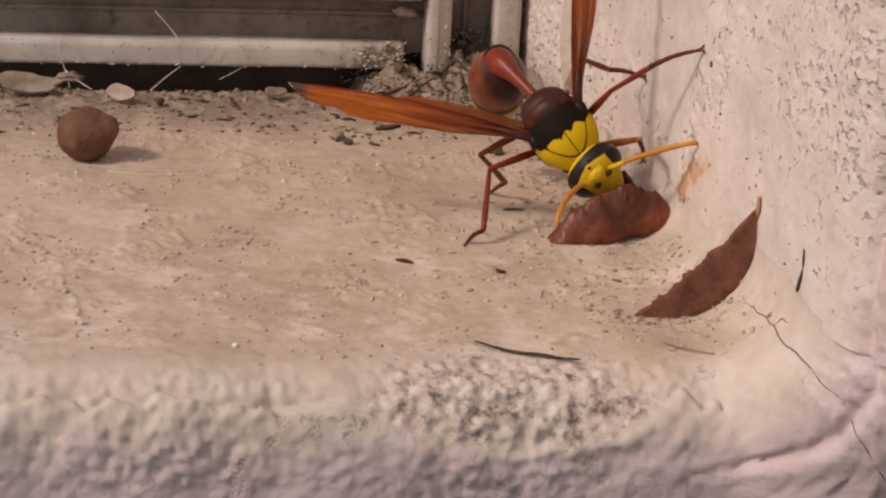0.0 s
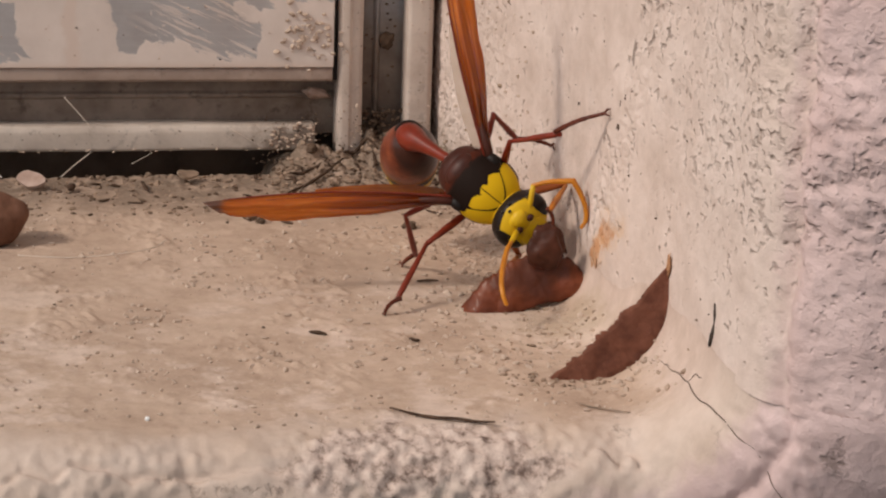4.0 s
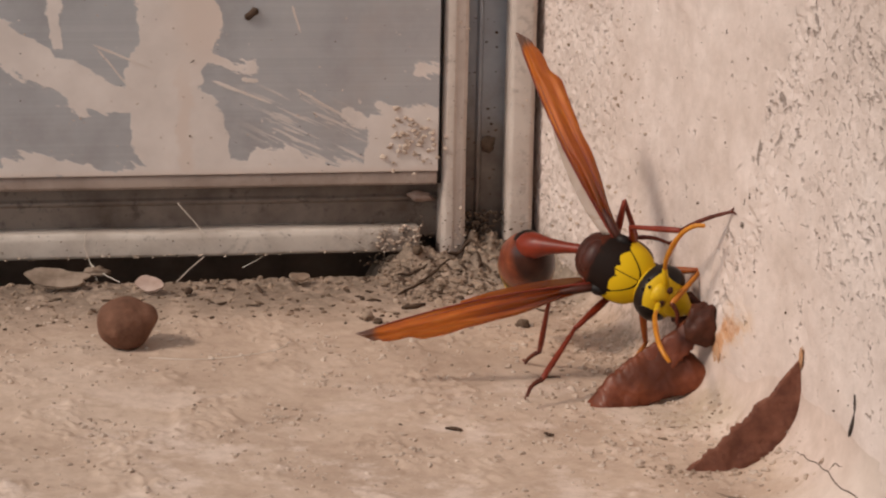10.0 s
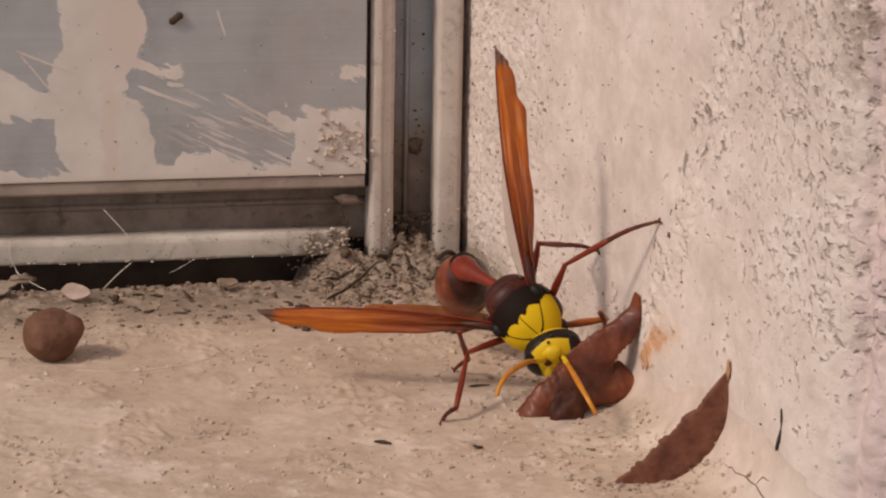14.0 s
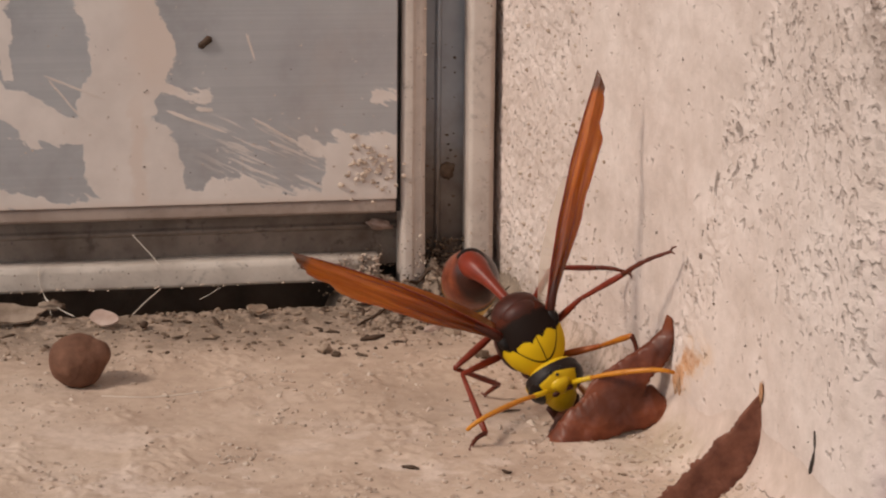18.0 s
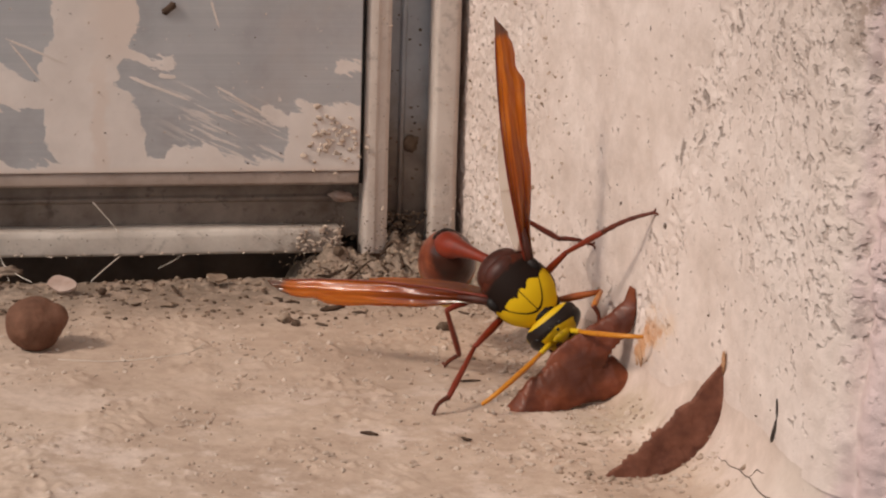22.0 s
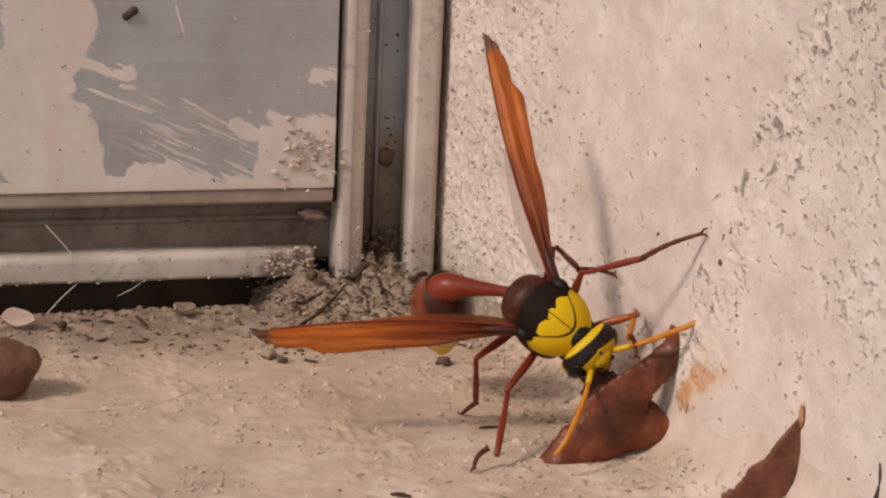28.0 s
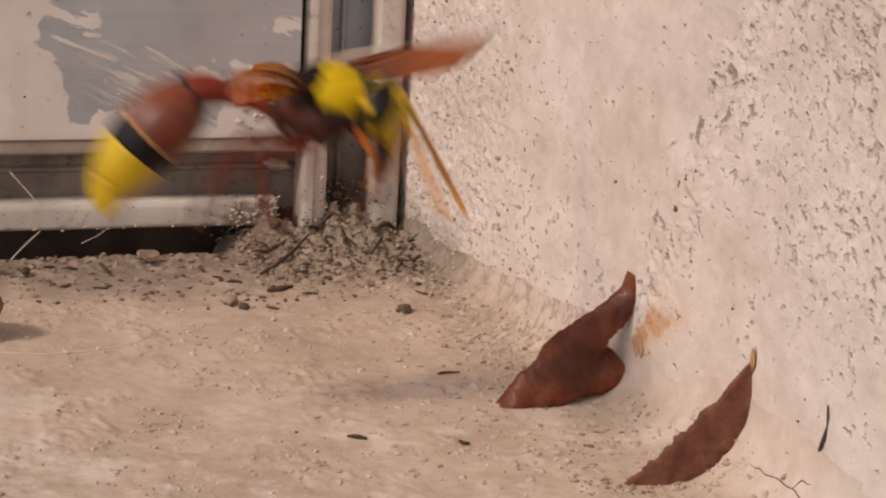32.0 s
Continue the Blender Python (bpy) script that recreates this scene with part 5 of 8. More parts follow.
def wing_membrane():
    m = bpy.data.materials.new("wing_amber")
    m.use_nodes = True
    b = bsdf(m)
    co = coords(m)
    x, y, z = separate(m, co)
    streak = stretched(m, co, 5200, 110, 600, 3, 0.6)
    c = ramp(m, streak, [(0.32, (0.15, 0.018, 0.004)), (0.5, (0.42, 0.080, 0.008)), (0.66, (0.74, 0.22, 0.018))])
    gold = ramp(m, stretched(m, co, 1500, 190, 600, 4, 0.65), [(0.3, (0.44, 0.105, 0.010)), (0.5, (0.66, 0.200, 0.018)), (0.7, (0.88, 0.36, 0.045))])
    c = mix(m, calc(m, 'MULTIPLY', smooth(m, y, 0.0070, 0.0165), 0.7), c, gold)
    tip = calc(m, 'ADD', y, calc(m, 'MULTIPLY', calc(m, 'ABSOLUTE', x), 0.5))
    c = mix(m, smooth(m, tip, 0.0222, 0.0232), c, (0.13, 0.085, 0.065))
    c = mix(m, calc(m, 'MULTIPLY', smooth(m, y, 0.0135, 0.0015), 0.9), c, (0.07, 0.012, 0.005))
    link(m, c, b.inputs["Base Color"])
    b.inputs["Roughness"].default_value = 0.13
    b.inputs["Specular IOR Level"].default_value = 0.6
    b.inputs["Coat Weight"].default_value = 0.6
    b.inputs["Coat Roughness"].default_value = 0.12
    t = m.node_tree.nodes.new("ShaderNodeBsdfTranslucent")
    link(m, mix(m, 0.5, c, (0.72, 0.24, 0.035)), t.inputs["Color"])
    p = m.node_tree.nodes.new("ShaderNodeBsdfTransparent")
    p.inputs["Color"].default_value = (0.95, 0.62, 0.30, 1)
    one, two = m.node_tree.nodes.new("ShaderNodeMixShader"), m.node_tree.nodes.new("ShaderNodeMixShader")
    one.inputs[0].default_value, two.inputs[0].default_value = 0.40, 0.20
    link(m, b.outputs[0], one.inputs[1])
    link(m, t.outputs[0], one.inputs[2])
    link(m, one.outputs[0], two.inputs[1])
    link(m, p.outputs[0], two.inputs[2])
    link(m, two.outputs[0], m.node_tree.nodes["Material Output"].inputs["Surface"])
    bump(m, streak, 0.00006, 0.8)
    return m


def pale_membrane():
    m = mat("wing_pale", (0.70, 0.53, 0.40), 0.25, spec=0.5)
    p = m.node_tree.nodes.new("ShaderNodeBsdfTransparent")
    one = m.node_tree.nodes.new("ShaderNodeMixShader")
    one.inputs[0].default_value = 0.5
    link(m, bsdf(m).outputs[0], one.inputs[1])
    link(m, p.outputs[0], one.inputs[2])
    link(m, one.outputs[0], m.node_tree.nodes["Material Output"].inputs["Surface"])
    return m


THORAX_M, HEAD_M, WING_M, PALE_M = thorax_pattern(), head_pattern(), wing_membrane(), pale_membrane()
wasp = tagged(empty("wasp"), "yellow, black and rust-red potter wasp at a mud nest", "wasp")

# thorax: a rounded block, narrower behind, with collar, plates and wing caps
bm = blob((0, 0.02, 0), (0.33, 0.42, 0.31), sub=5)
for v in bm.verts:
    y = v.co.y / CM
    k = 1 - 0.06 * step(y, -0.1, -0.42) + 0.02 * step(y, 0.0, 0.25)
    groove_in = 1 - 0.02 * math.exp(-((y + 0.17) / 0.02) ** 2)
    v.co.x *= k * groove_in
    v.co.z *= groove_in * (1 - 0.1 * step(y, 0.15, 0.42))
part("thorax", bm, THORAX_M, wasp, "yellow front and black back with a toothed border")
part("scutellum", blob((0, -0.20, 0.15), (0.19, 0.13, 0.135), sub=4), BROWN, wasp)
part("propodeum", blob((0, -0.25, -0.02), (0.26, 0.19, 0.26), sub=4), BROWN, wasp, "dark red-brown hind thorax")
part("neck", tube([(0, 0.34, 0.02), (0, 0.44, 0.0)], [0.15, 0.12], 12), BLK, wasp)
for s in (1, -1):
    part("tegula", blob((s * 0.275, -0.02, 0.155), (0.06, 0.085, 0.05), sub=3), BLK, wasp)
    part("side_plate", blob((s * 0.22, 0.03, -0.12), (0.12, 0.24, 0.2), sub=4), BROWN, wasp)

# head, with its origin in the neck
def head_girth(n):
    """The head's girth from its flat hind face (-1) to its rounded front (1)."""
    return math.sqrt(max(0.0, 1 - n ** 6 if n < 0 else 1 - n * n))


bm = blob((0, 0.14, -0.06), (0.295, 0.15, 0.26), sub=5)
for v in bm.verts:
    n = (v.co.y / CM - 0.14) / 0.15
    if -0.999 < n < 0:
        k = head_girth(n) / math.sqrt(1 - n * n)
        v.co.x, v.co.z = v.co.x * k, (v.co.z + 0.06 * CM) * k - 0.06 * CM
head = part("head", bm, HEAD_M, wasp, "yellow face with a black band over the crown")
for s in (1, -1):
    bm = blob((s * 0.212, 0.18, -0.05), (0.105, 0.085, 0.175), Matrix.Rotation(radians(s * 14), 3, 'Y'), sub=4)
    for v in bm.verts:   # the eyes lie all but flush in the head
        x, y, z = v.co / CM - Vector((0, 0.14, -0.06))
        n = min(y / 0.15, 0.97)
        far, most = math.hypot(x / 0.295, z / 0.26), 1.025 * head_girth(n / 1.02)
        if far > most:
            x, z = x * most / far, z * most / far
        v.co = Vector((x, 0.14 + n * 0.15, z - 0.06)) * CM
    part("eye", bm, EYE, head, "glossy black eye")
    part("mandible", tube(spline([(s * 0.13, 0.24, -0.28), (s * 0.10, 0.31, -0.42), (s * 0.02, 0.34, -0.60)], 4), [0.055, 0.05, 0.048, 0.045, 0.042, 0.038, 0.03, 0.022, 0.012], 8), BROWN, head)
    part("antenna_socket", blob((s * 0.078, 0.305, 0.0), (0.04, 0.022, 0.036), sub=2), BROWN, head)
    part("lateral_ocellus", blob((s * 0.055, 0.17, 0.205), (0.018, 0.018, 0.012), sub=2), EYE, head)
part("front_ocellus", blob((0, 0.215, 0.175), (0.018, 0.018, 0.012), sub=2), EYE, head)
# the shield of the face, broad between the eyes and drawn out to a blunt point over the jaws
bm = blob((0, 0.235, -0.20), (0.165, 0.10, 0.215), sub=4)
for v in bm.verts:
    z = v.co.z / CM
    v.co.x *= 1 - 0.62 * step(z, -0.16, -0.42) - 0.12 * step(z, -0.12, 0.0)
    v.co.y += 0.05 * CM * step(z, -0.1, -0.4)
part("clypeus", bm, YEL, head, "pointed yellow face shield")
bm = blob((0, 0.245, 0.02), (0.105, 0.075, 0.12), sub=4)
for v in bm.verts:
    z = v.co.z / CM
    v.co.x *= 0.75 + 0.5 * step(z, 0.0, 0.12)
part("forehead_ridge", bm, YEL, head, "yellow ridge between the antennae")
part("labrum", tube(spline([(0, 0.30, -0.36), (0, 0.335, -0.46), (0, 0.35, -0.56)], 4), [0.07, 0.066, 0.06, 0.054, 0.048, 0.04, 0.034, 0.026, 0.016], 10, flat=0.7), BROWN, head, "dark brown beak of folded jaws")


ELBOW, KNUCKLE = Vector((0, 0.31, 0.058)), Vector((0, 0.70, 0.086))


def antenna():
    """A stiff yellow first joint, then two orange lengths that can curl; each has its origin in the joint before it."""
    ob = part("antenna", tube([(0, 0, 0), (0, 0.15, 0.028), tuple(ELBOW)], [0.022, 0.028, 0.026], 10), YEL, wasp, "antenna with a yellow first joint and an orange whip")
    inner = spline([(0, 0.30, 0.055), (0, 0.45, 0.085), (0, 0.58, 0.089), (0, 0.71, 0.086)], 5)
    outer = spline([(0, 0.69, 0.086), (0, 0.83, 0.074), (0, 0.98, 0.04), (0, 1.09, -0.03), (0, 1.13, -0.11)], 5)
    lengths = []
    for name, line, joint, thick in (("whip_base", inner, ELBOW, (0.020, 0.028)), ("whip_tip", outer, KNUCKLE, (0.028, 0.019))):
        n = len(line) - 1
        radii = [(thick[0] + (thick[1] - thick[0]) * k / n) * (1 + 0.05 * (k % 2)) for k in range(n + 1)]
        piece = part(name, tube([tuple(Vector(p) - joint) for p in line], radii, 10), ORANGE, ob)
        piece.location = joint * CM
        lengths.append(piece)
    return ob, lengths


antenna_right = antenna()[0]
antenna_left, WHIP = antenna()


def wing(side):
    """A lengthwise pleated forewing with the pale hind wing behind it; the tip lies along +Y and is cut off aslant."""
    bm = bmesh.new()
    n, m = 72, 24
    rows = []
    for a in range(n + 1):
        t = a / n
        w = 0.09 + 0.15 * step(t, 0.02, 0.42) + 0.025 * step(t, 0.45, 0.66) - 0.075 * step(t, 0.72, 0.80) - 0.075 * step(t, 0.82, 1.0)
        w *= 1 + 0.05 * noise.noise(Vector((t * 9, side, 3)))
        lead = side * (0.05 + 0.07 * math.sin(math.pi * t))
        row = []
        for b in range(m + 1):
            s = b / m
            fold = abs((s * 4.0 + 0.35 + 0.3 * t) % 2 - 1) - 0.5
            pleat = 0.05 * fold * (1 - 0.65 * t) * step(t, 0.0, 0.12) + 0.03 * math.sin(math.pi * s) + 0.022 * noise.noise(Vector((s * 2.5, t * 7, side)))
            y = 2.45 * t - 0.17 * s * step(t, 0.88, 1.0)
            row.append((lead - side * w * s, y, pleat - 0.05 * math.sin(math.pi * t) * s))
        rows.append(row)
    top = [[bm.verts.new(Vector(p) * CM) for p in row] for row in rows]
    low = [[bm.verts.new((Vector(p) - Vector((0, 0, 0.006))) * CM) for p in row] for row in rows]
    for a in range(n):
        for b in range(m):
            bm.faces.new((top[a][b], top[a][b + 1], top[a + 1][b + 1], top[a + 1][b]))
            bm.faces.new((low[a][b], low[a + 1][b], low[a + 1][b + 1], low[a][b + 1]))
        for b in (0, m):
            bm.faces.new((top[a][b], top[a + 1][b], low[a + 1][b], low[a][b]))
    for a in (0, n):
        for b in range(m):
            bm.faces.new((top[a][b], top[a][b + 1], low[a][b + 1], low[a][b]))
    bmesh.ops.recalc_face_normals(bm, faces=bm.faces)
    ob = part("forewing", bm, WING_M, wasp, "folded amber wing with a brown tip")
    for k, (s, reach, r) in enumerate(((0.0, 0.97, 0.012), (0.16, 0.80, 0.005), (0.66, 0.55, 0.004))):
        b = round(s * m)
        line = [Vector(rows[a][b]) + Vector((0, 0, 0.002)) for a in range(0, int(n * reach), 3)]
        part("vein", tube(line, [r * (1 - 0.55 * j / len(line)) for j in range(len(line))], 6), RED, ob)
    part("wing_root", tube([(0, -0.03, 0), (side * 0.02, 0.16, 0.01), (side * 0.03, 0.36, 0.015)], [0.045, 0.042, 0.02], 8), BROWN, ob)
    bm = bmesh.new()
    left, right = [], []
    for a in range(25):
        t = a / 24
        w = (0.10 if side < 0 else 0.07) * math.sin(math.pi * min(1, 0.08 + t * 0.92)) ** 0.8 * (1 - 0.3 * t)
        left.append(bm.verts.new(Vector((side * 0.05, 0.1 + 1.3 * t, -0.05)) * CM))
        right.append(bm.verts.new(Vector((side * (0.10 + 0.04 * t + w), 0.1 + 1.25 * t, -0.07 - 0.02 * t)) * CM))
    for a in range(24):
        bm.faces.new((left[a], left[a + 1], right[a + 1], right[a]))
    bmesh.ops.solidify(bm, geom=bm.faces[:], thickness=0.004 * CM)
    part("hind_wing", bm, PALE_M if side < 0 else WING_M, ob, "pale see-through hind wing" if side < 0 else "amber hind wing under the forewing")
    return ob


wing_right, wing_left = wing(1), wing(-1)

# abdomen: the stalk hangs on the waist, the bulb on the stalk's end; both have their origin in the joint
PATHS = spline([(0, 0.06, 0.0), (0, -0.11, -0.07), (0, -0.28, -0.13), (0, -0.47, -0.19), (0, -0.70, -0.28), (0, -0.92, -0.42), (0, -1.07, -0.62)], 6)
GIRTH = [0.295 * math.sin(math.pi * (0.05 + 0.95 * (k / 36) ** 0.85)) ** 0.6 + 0.006 for k in range(37)]


def ring_part(name, a, b, material, parent, label="", swell=0.0):
    return part(name, tube(PATHS[a:b], [g + swell for g in GIRTH[a:b]], 28), material, parent, label)


def bulb_pattern():
    """Rust red, sooty black round the joint and in patches down one flank."""
    m = chitin("chitin_bulb", RUST, (0.095, 0.014, 0.006), 0.34)
    bsdf(m).inputs["Specular IOR Level"].default_value = 0.35
    co = coords(m)
    x, y, z = separate(m, co)
    c = ramp(m, noise_out(m, co, 420, 4, 0.6), [(0.30, (0.085, 0.015, 0.007)), (0.5, (0.17, 0.036, 0.014)), (0.72, (0.30, 0.078, 0.030))])
    sooty = smooth(m, calc(m, 'ADD', calc(m, 'ADD', y, calc(m, 'MULTIPLY', x, -0.9)), calc(m, 'MULTIPLY', calc(m, 'SUBTRACT', noise_out(m, co, 330, 3), 0.5), 0.0030)), -0.0019, -0.0002)
    link(m, mix(m, calc(m, 'MULTIPLY', sooty, 0.85), c, (0.016, 0.007, 0.006)), bsdf(m).inputs["Base Color"])
    return m


TAN = chitin("chitin_tan", (0.34, 0.16, 0.055), (0.20, 0.075, 0.025), 0.5, 0.0)
gaster = ring_part("gaster", 0, 19, bulb_pattern(), wasp, "rust-red bulb of the abdomen with a sooty front")
part("joint_ring", tube(spline([(0, 0.07, 0.0), (0, -0.03, 0.0)], 3), [0.10, 0.125, 0.15, 0.17], 20), BLK, gaster)
ring_part("tan_rim", 17, 19, TAN, gaster, "pale tan rim", 0.006)
ring_part("black_band", 18, 23, BLK, gaster, "", 0.003)
ring_part("yellow_segment", 22, 30, YEL, gaster, "", 0.006)
ring_part("abdomen_tip", 29, 37, YEL, gaster, "", 0.002)
petiole = part("petiole", tube(spline([(0, 0, 0), (0, -0.2, 0.035), (0, -0.42, 0.06), (0, -0.6, 0.05), (0, -0.75, 0.0)], 4), [0.055, 0.052, 0.052, 0.055, 0.06, 0.066, 0.073, 0.082, 0.092, 0.104, 0.118, 0.13, 0.138, 0.142, 0.142, 0.138, 0.13], 16), RED, wasp, "shiny red stalk")

# legs: three movable joints each; they reach from the body to fixed footholds
LEGS = {
    "right_front": ((0.15, 0.30, -0.24), 0.54, 0.53, (0.5, 0.8, -0.1), [(0, (0.88, -5.74, 0.10), (0.80, -5.60, 0.22)), (29.2, (0.88, -5.74, 0.10), (0.80, -5.60, 0.22)), (29.5, (0.69, -7.18, -0.03), (0.73, -6.98, 0.08)), (31.1, (0.69, -7.18, -0.03), (0.73, -6.98, 0.08)), (31.5, (0.70, -7.15, -0.03), (0.62, -6.85, 0.28)), (31.8, (0.70, -7.15, -0.03), (0.62, -6.85, 0.28))]),
    "right_middle": ((0.18, 0.04, -0.28), 0.75, 0.75, (-0.77, 0.40, 0.50), [(0, (-0.575, -6.22, -0.03), (-0.39, -6.10, 0.087)), (31.8, (-0.52, -6.21, -0.03), (-0.37, -6.10, 0.087))]),
    "right_hind": ((0.17, -0.22, -0.27), 0.65, 0.85, (-0.81, -0.58, 0.03), [(0, (-0.02, -4.44, -0.03), (0.076, -4.65, 0.138)), (29.55, (-0.02, -4.44, -0.03), (0.076, -4.65, 0.138)), (29.95, (0.55, -5.15, -0.02), (0.42, -5.2, 0.16)), (31.8, (0.55, -5.15, -0.02), (0.42, -5.2, 0.16))]),
    "left_front": ((-0.15, 0.30, -0.24), 0.49, 0.55, (0.9, -0.3, 0.25), [(0, (1.17, -5.86, 0.72), (1.12, -5.84, 0.92)), (29.2, (1.17, -5.86, 0.72), (1.12, -5.84, 0.92)), (29.5, (1.53, -7.18, 0.54), (1.42, -6.98, 0.62)), (31.1, (1.53, -7.18, 0.54), (1.42, -6.98, 0.62)), (31.5, (1.20, -7.05, 0.10), (1.10, -6.8, 0.40)), (31.8, (1.20, -7.05, 0.10), (1.10, -6.8, 0.40))]),
    "left_middle": ((-0.18, 0.04, -0.28), 0.70, 0.62, (-0.87, 0.02, 0.50), [(0, (1.47, -6.50, 1.98), (1.12, -6.066, 1.709)), (30.5, (1.47, -6.45, 1.96), (1.12, -6.066, 1.709)), (31, (1.47, -6.17, 1.83), (1.25, -6.02, 1.52)), (31.8, (1.47, -6.45, 1.96), (1.12, -6.066, 1.709))]),
    "left_hind": ((-0.17, -0.22, -0.27), 0.52, 0.62, (-0.13, -0.43, 0.89), [(0, (1.385, -4.80, 1.29), (1.05, -4.718, 1.342)), (29.2, (1.385, -4.80, 1.29), (1.05, -4.718, 1.342)), (29.6, (1.42, -4.60, 0.60), (1.20, -4.75, 0.66)), (30.4, (1.42, -4.60, 0.60), (1.20, -4.75, 0.66)), (31.0, (1.50, -4.40, 0.42), (1.43, -4.55, 0.49)), (31.8, (1.50, -4.40, 0.42), (1.43, -4.55, 0.49))]),
}


def limb(name, length, radii, material, bend=0.0):
    n = len(radii)
    return part(name, tube([(0, length * k / (n - 1), bend * math.sin(math.pi * k / (n - 1))) for k in range(n)], radii, 10), material, wasp)


JOINTS = {}
for key, (hip, lf, lt, pole, feet) in LEGS.items():
    fore = "front" in key
    part("coxa", blob(Vector(hip) + Vector((0, 0, 0.03)), (0.075, 0.085, 0.11), sub=3), BROWN, wasp)
    femur = limb("femur", lf, [0.026, 0.034, 0.040, 0.038, 0.031, 0.025], FORE if fore else RED)
    tibia = limb("tibia", lt, [0.022, 0.024, 0.027, 0.031, 0.031, 0.026], AMBER if fore else RED)
    foot, ankle = Vector(feet[0][1]), Vector(feet[0][2])
    lr = (foot - ankle).length
    bm = tube([(0, lr * k / 10, 0.03 * math.sin(math.pi * k / 10)) for k in range(11)], [(0.024 - 0.0009 * k) * (1.0 if k % 2 else 1.22) for k in range(11)], 8)
    for s in (1, -1):
        tube([(0, lr * 0.98, 0), (s * 0.03, lr * 1.05, 0.012), (s * 0.045, lr * 1.09, -0.012)], [0.013, 0.011, 0.006], 6, bm)
    tarsus = part("tarsus", bm, DARK_RED, wasp, "dark clawed foot")
    JOINTS[key] = (femur, tibia, tarsus, lr)


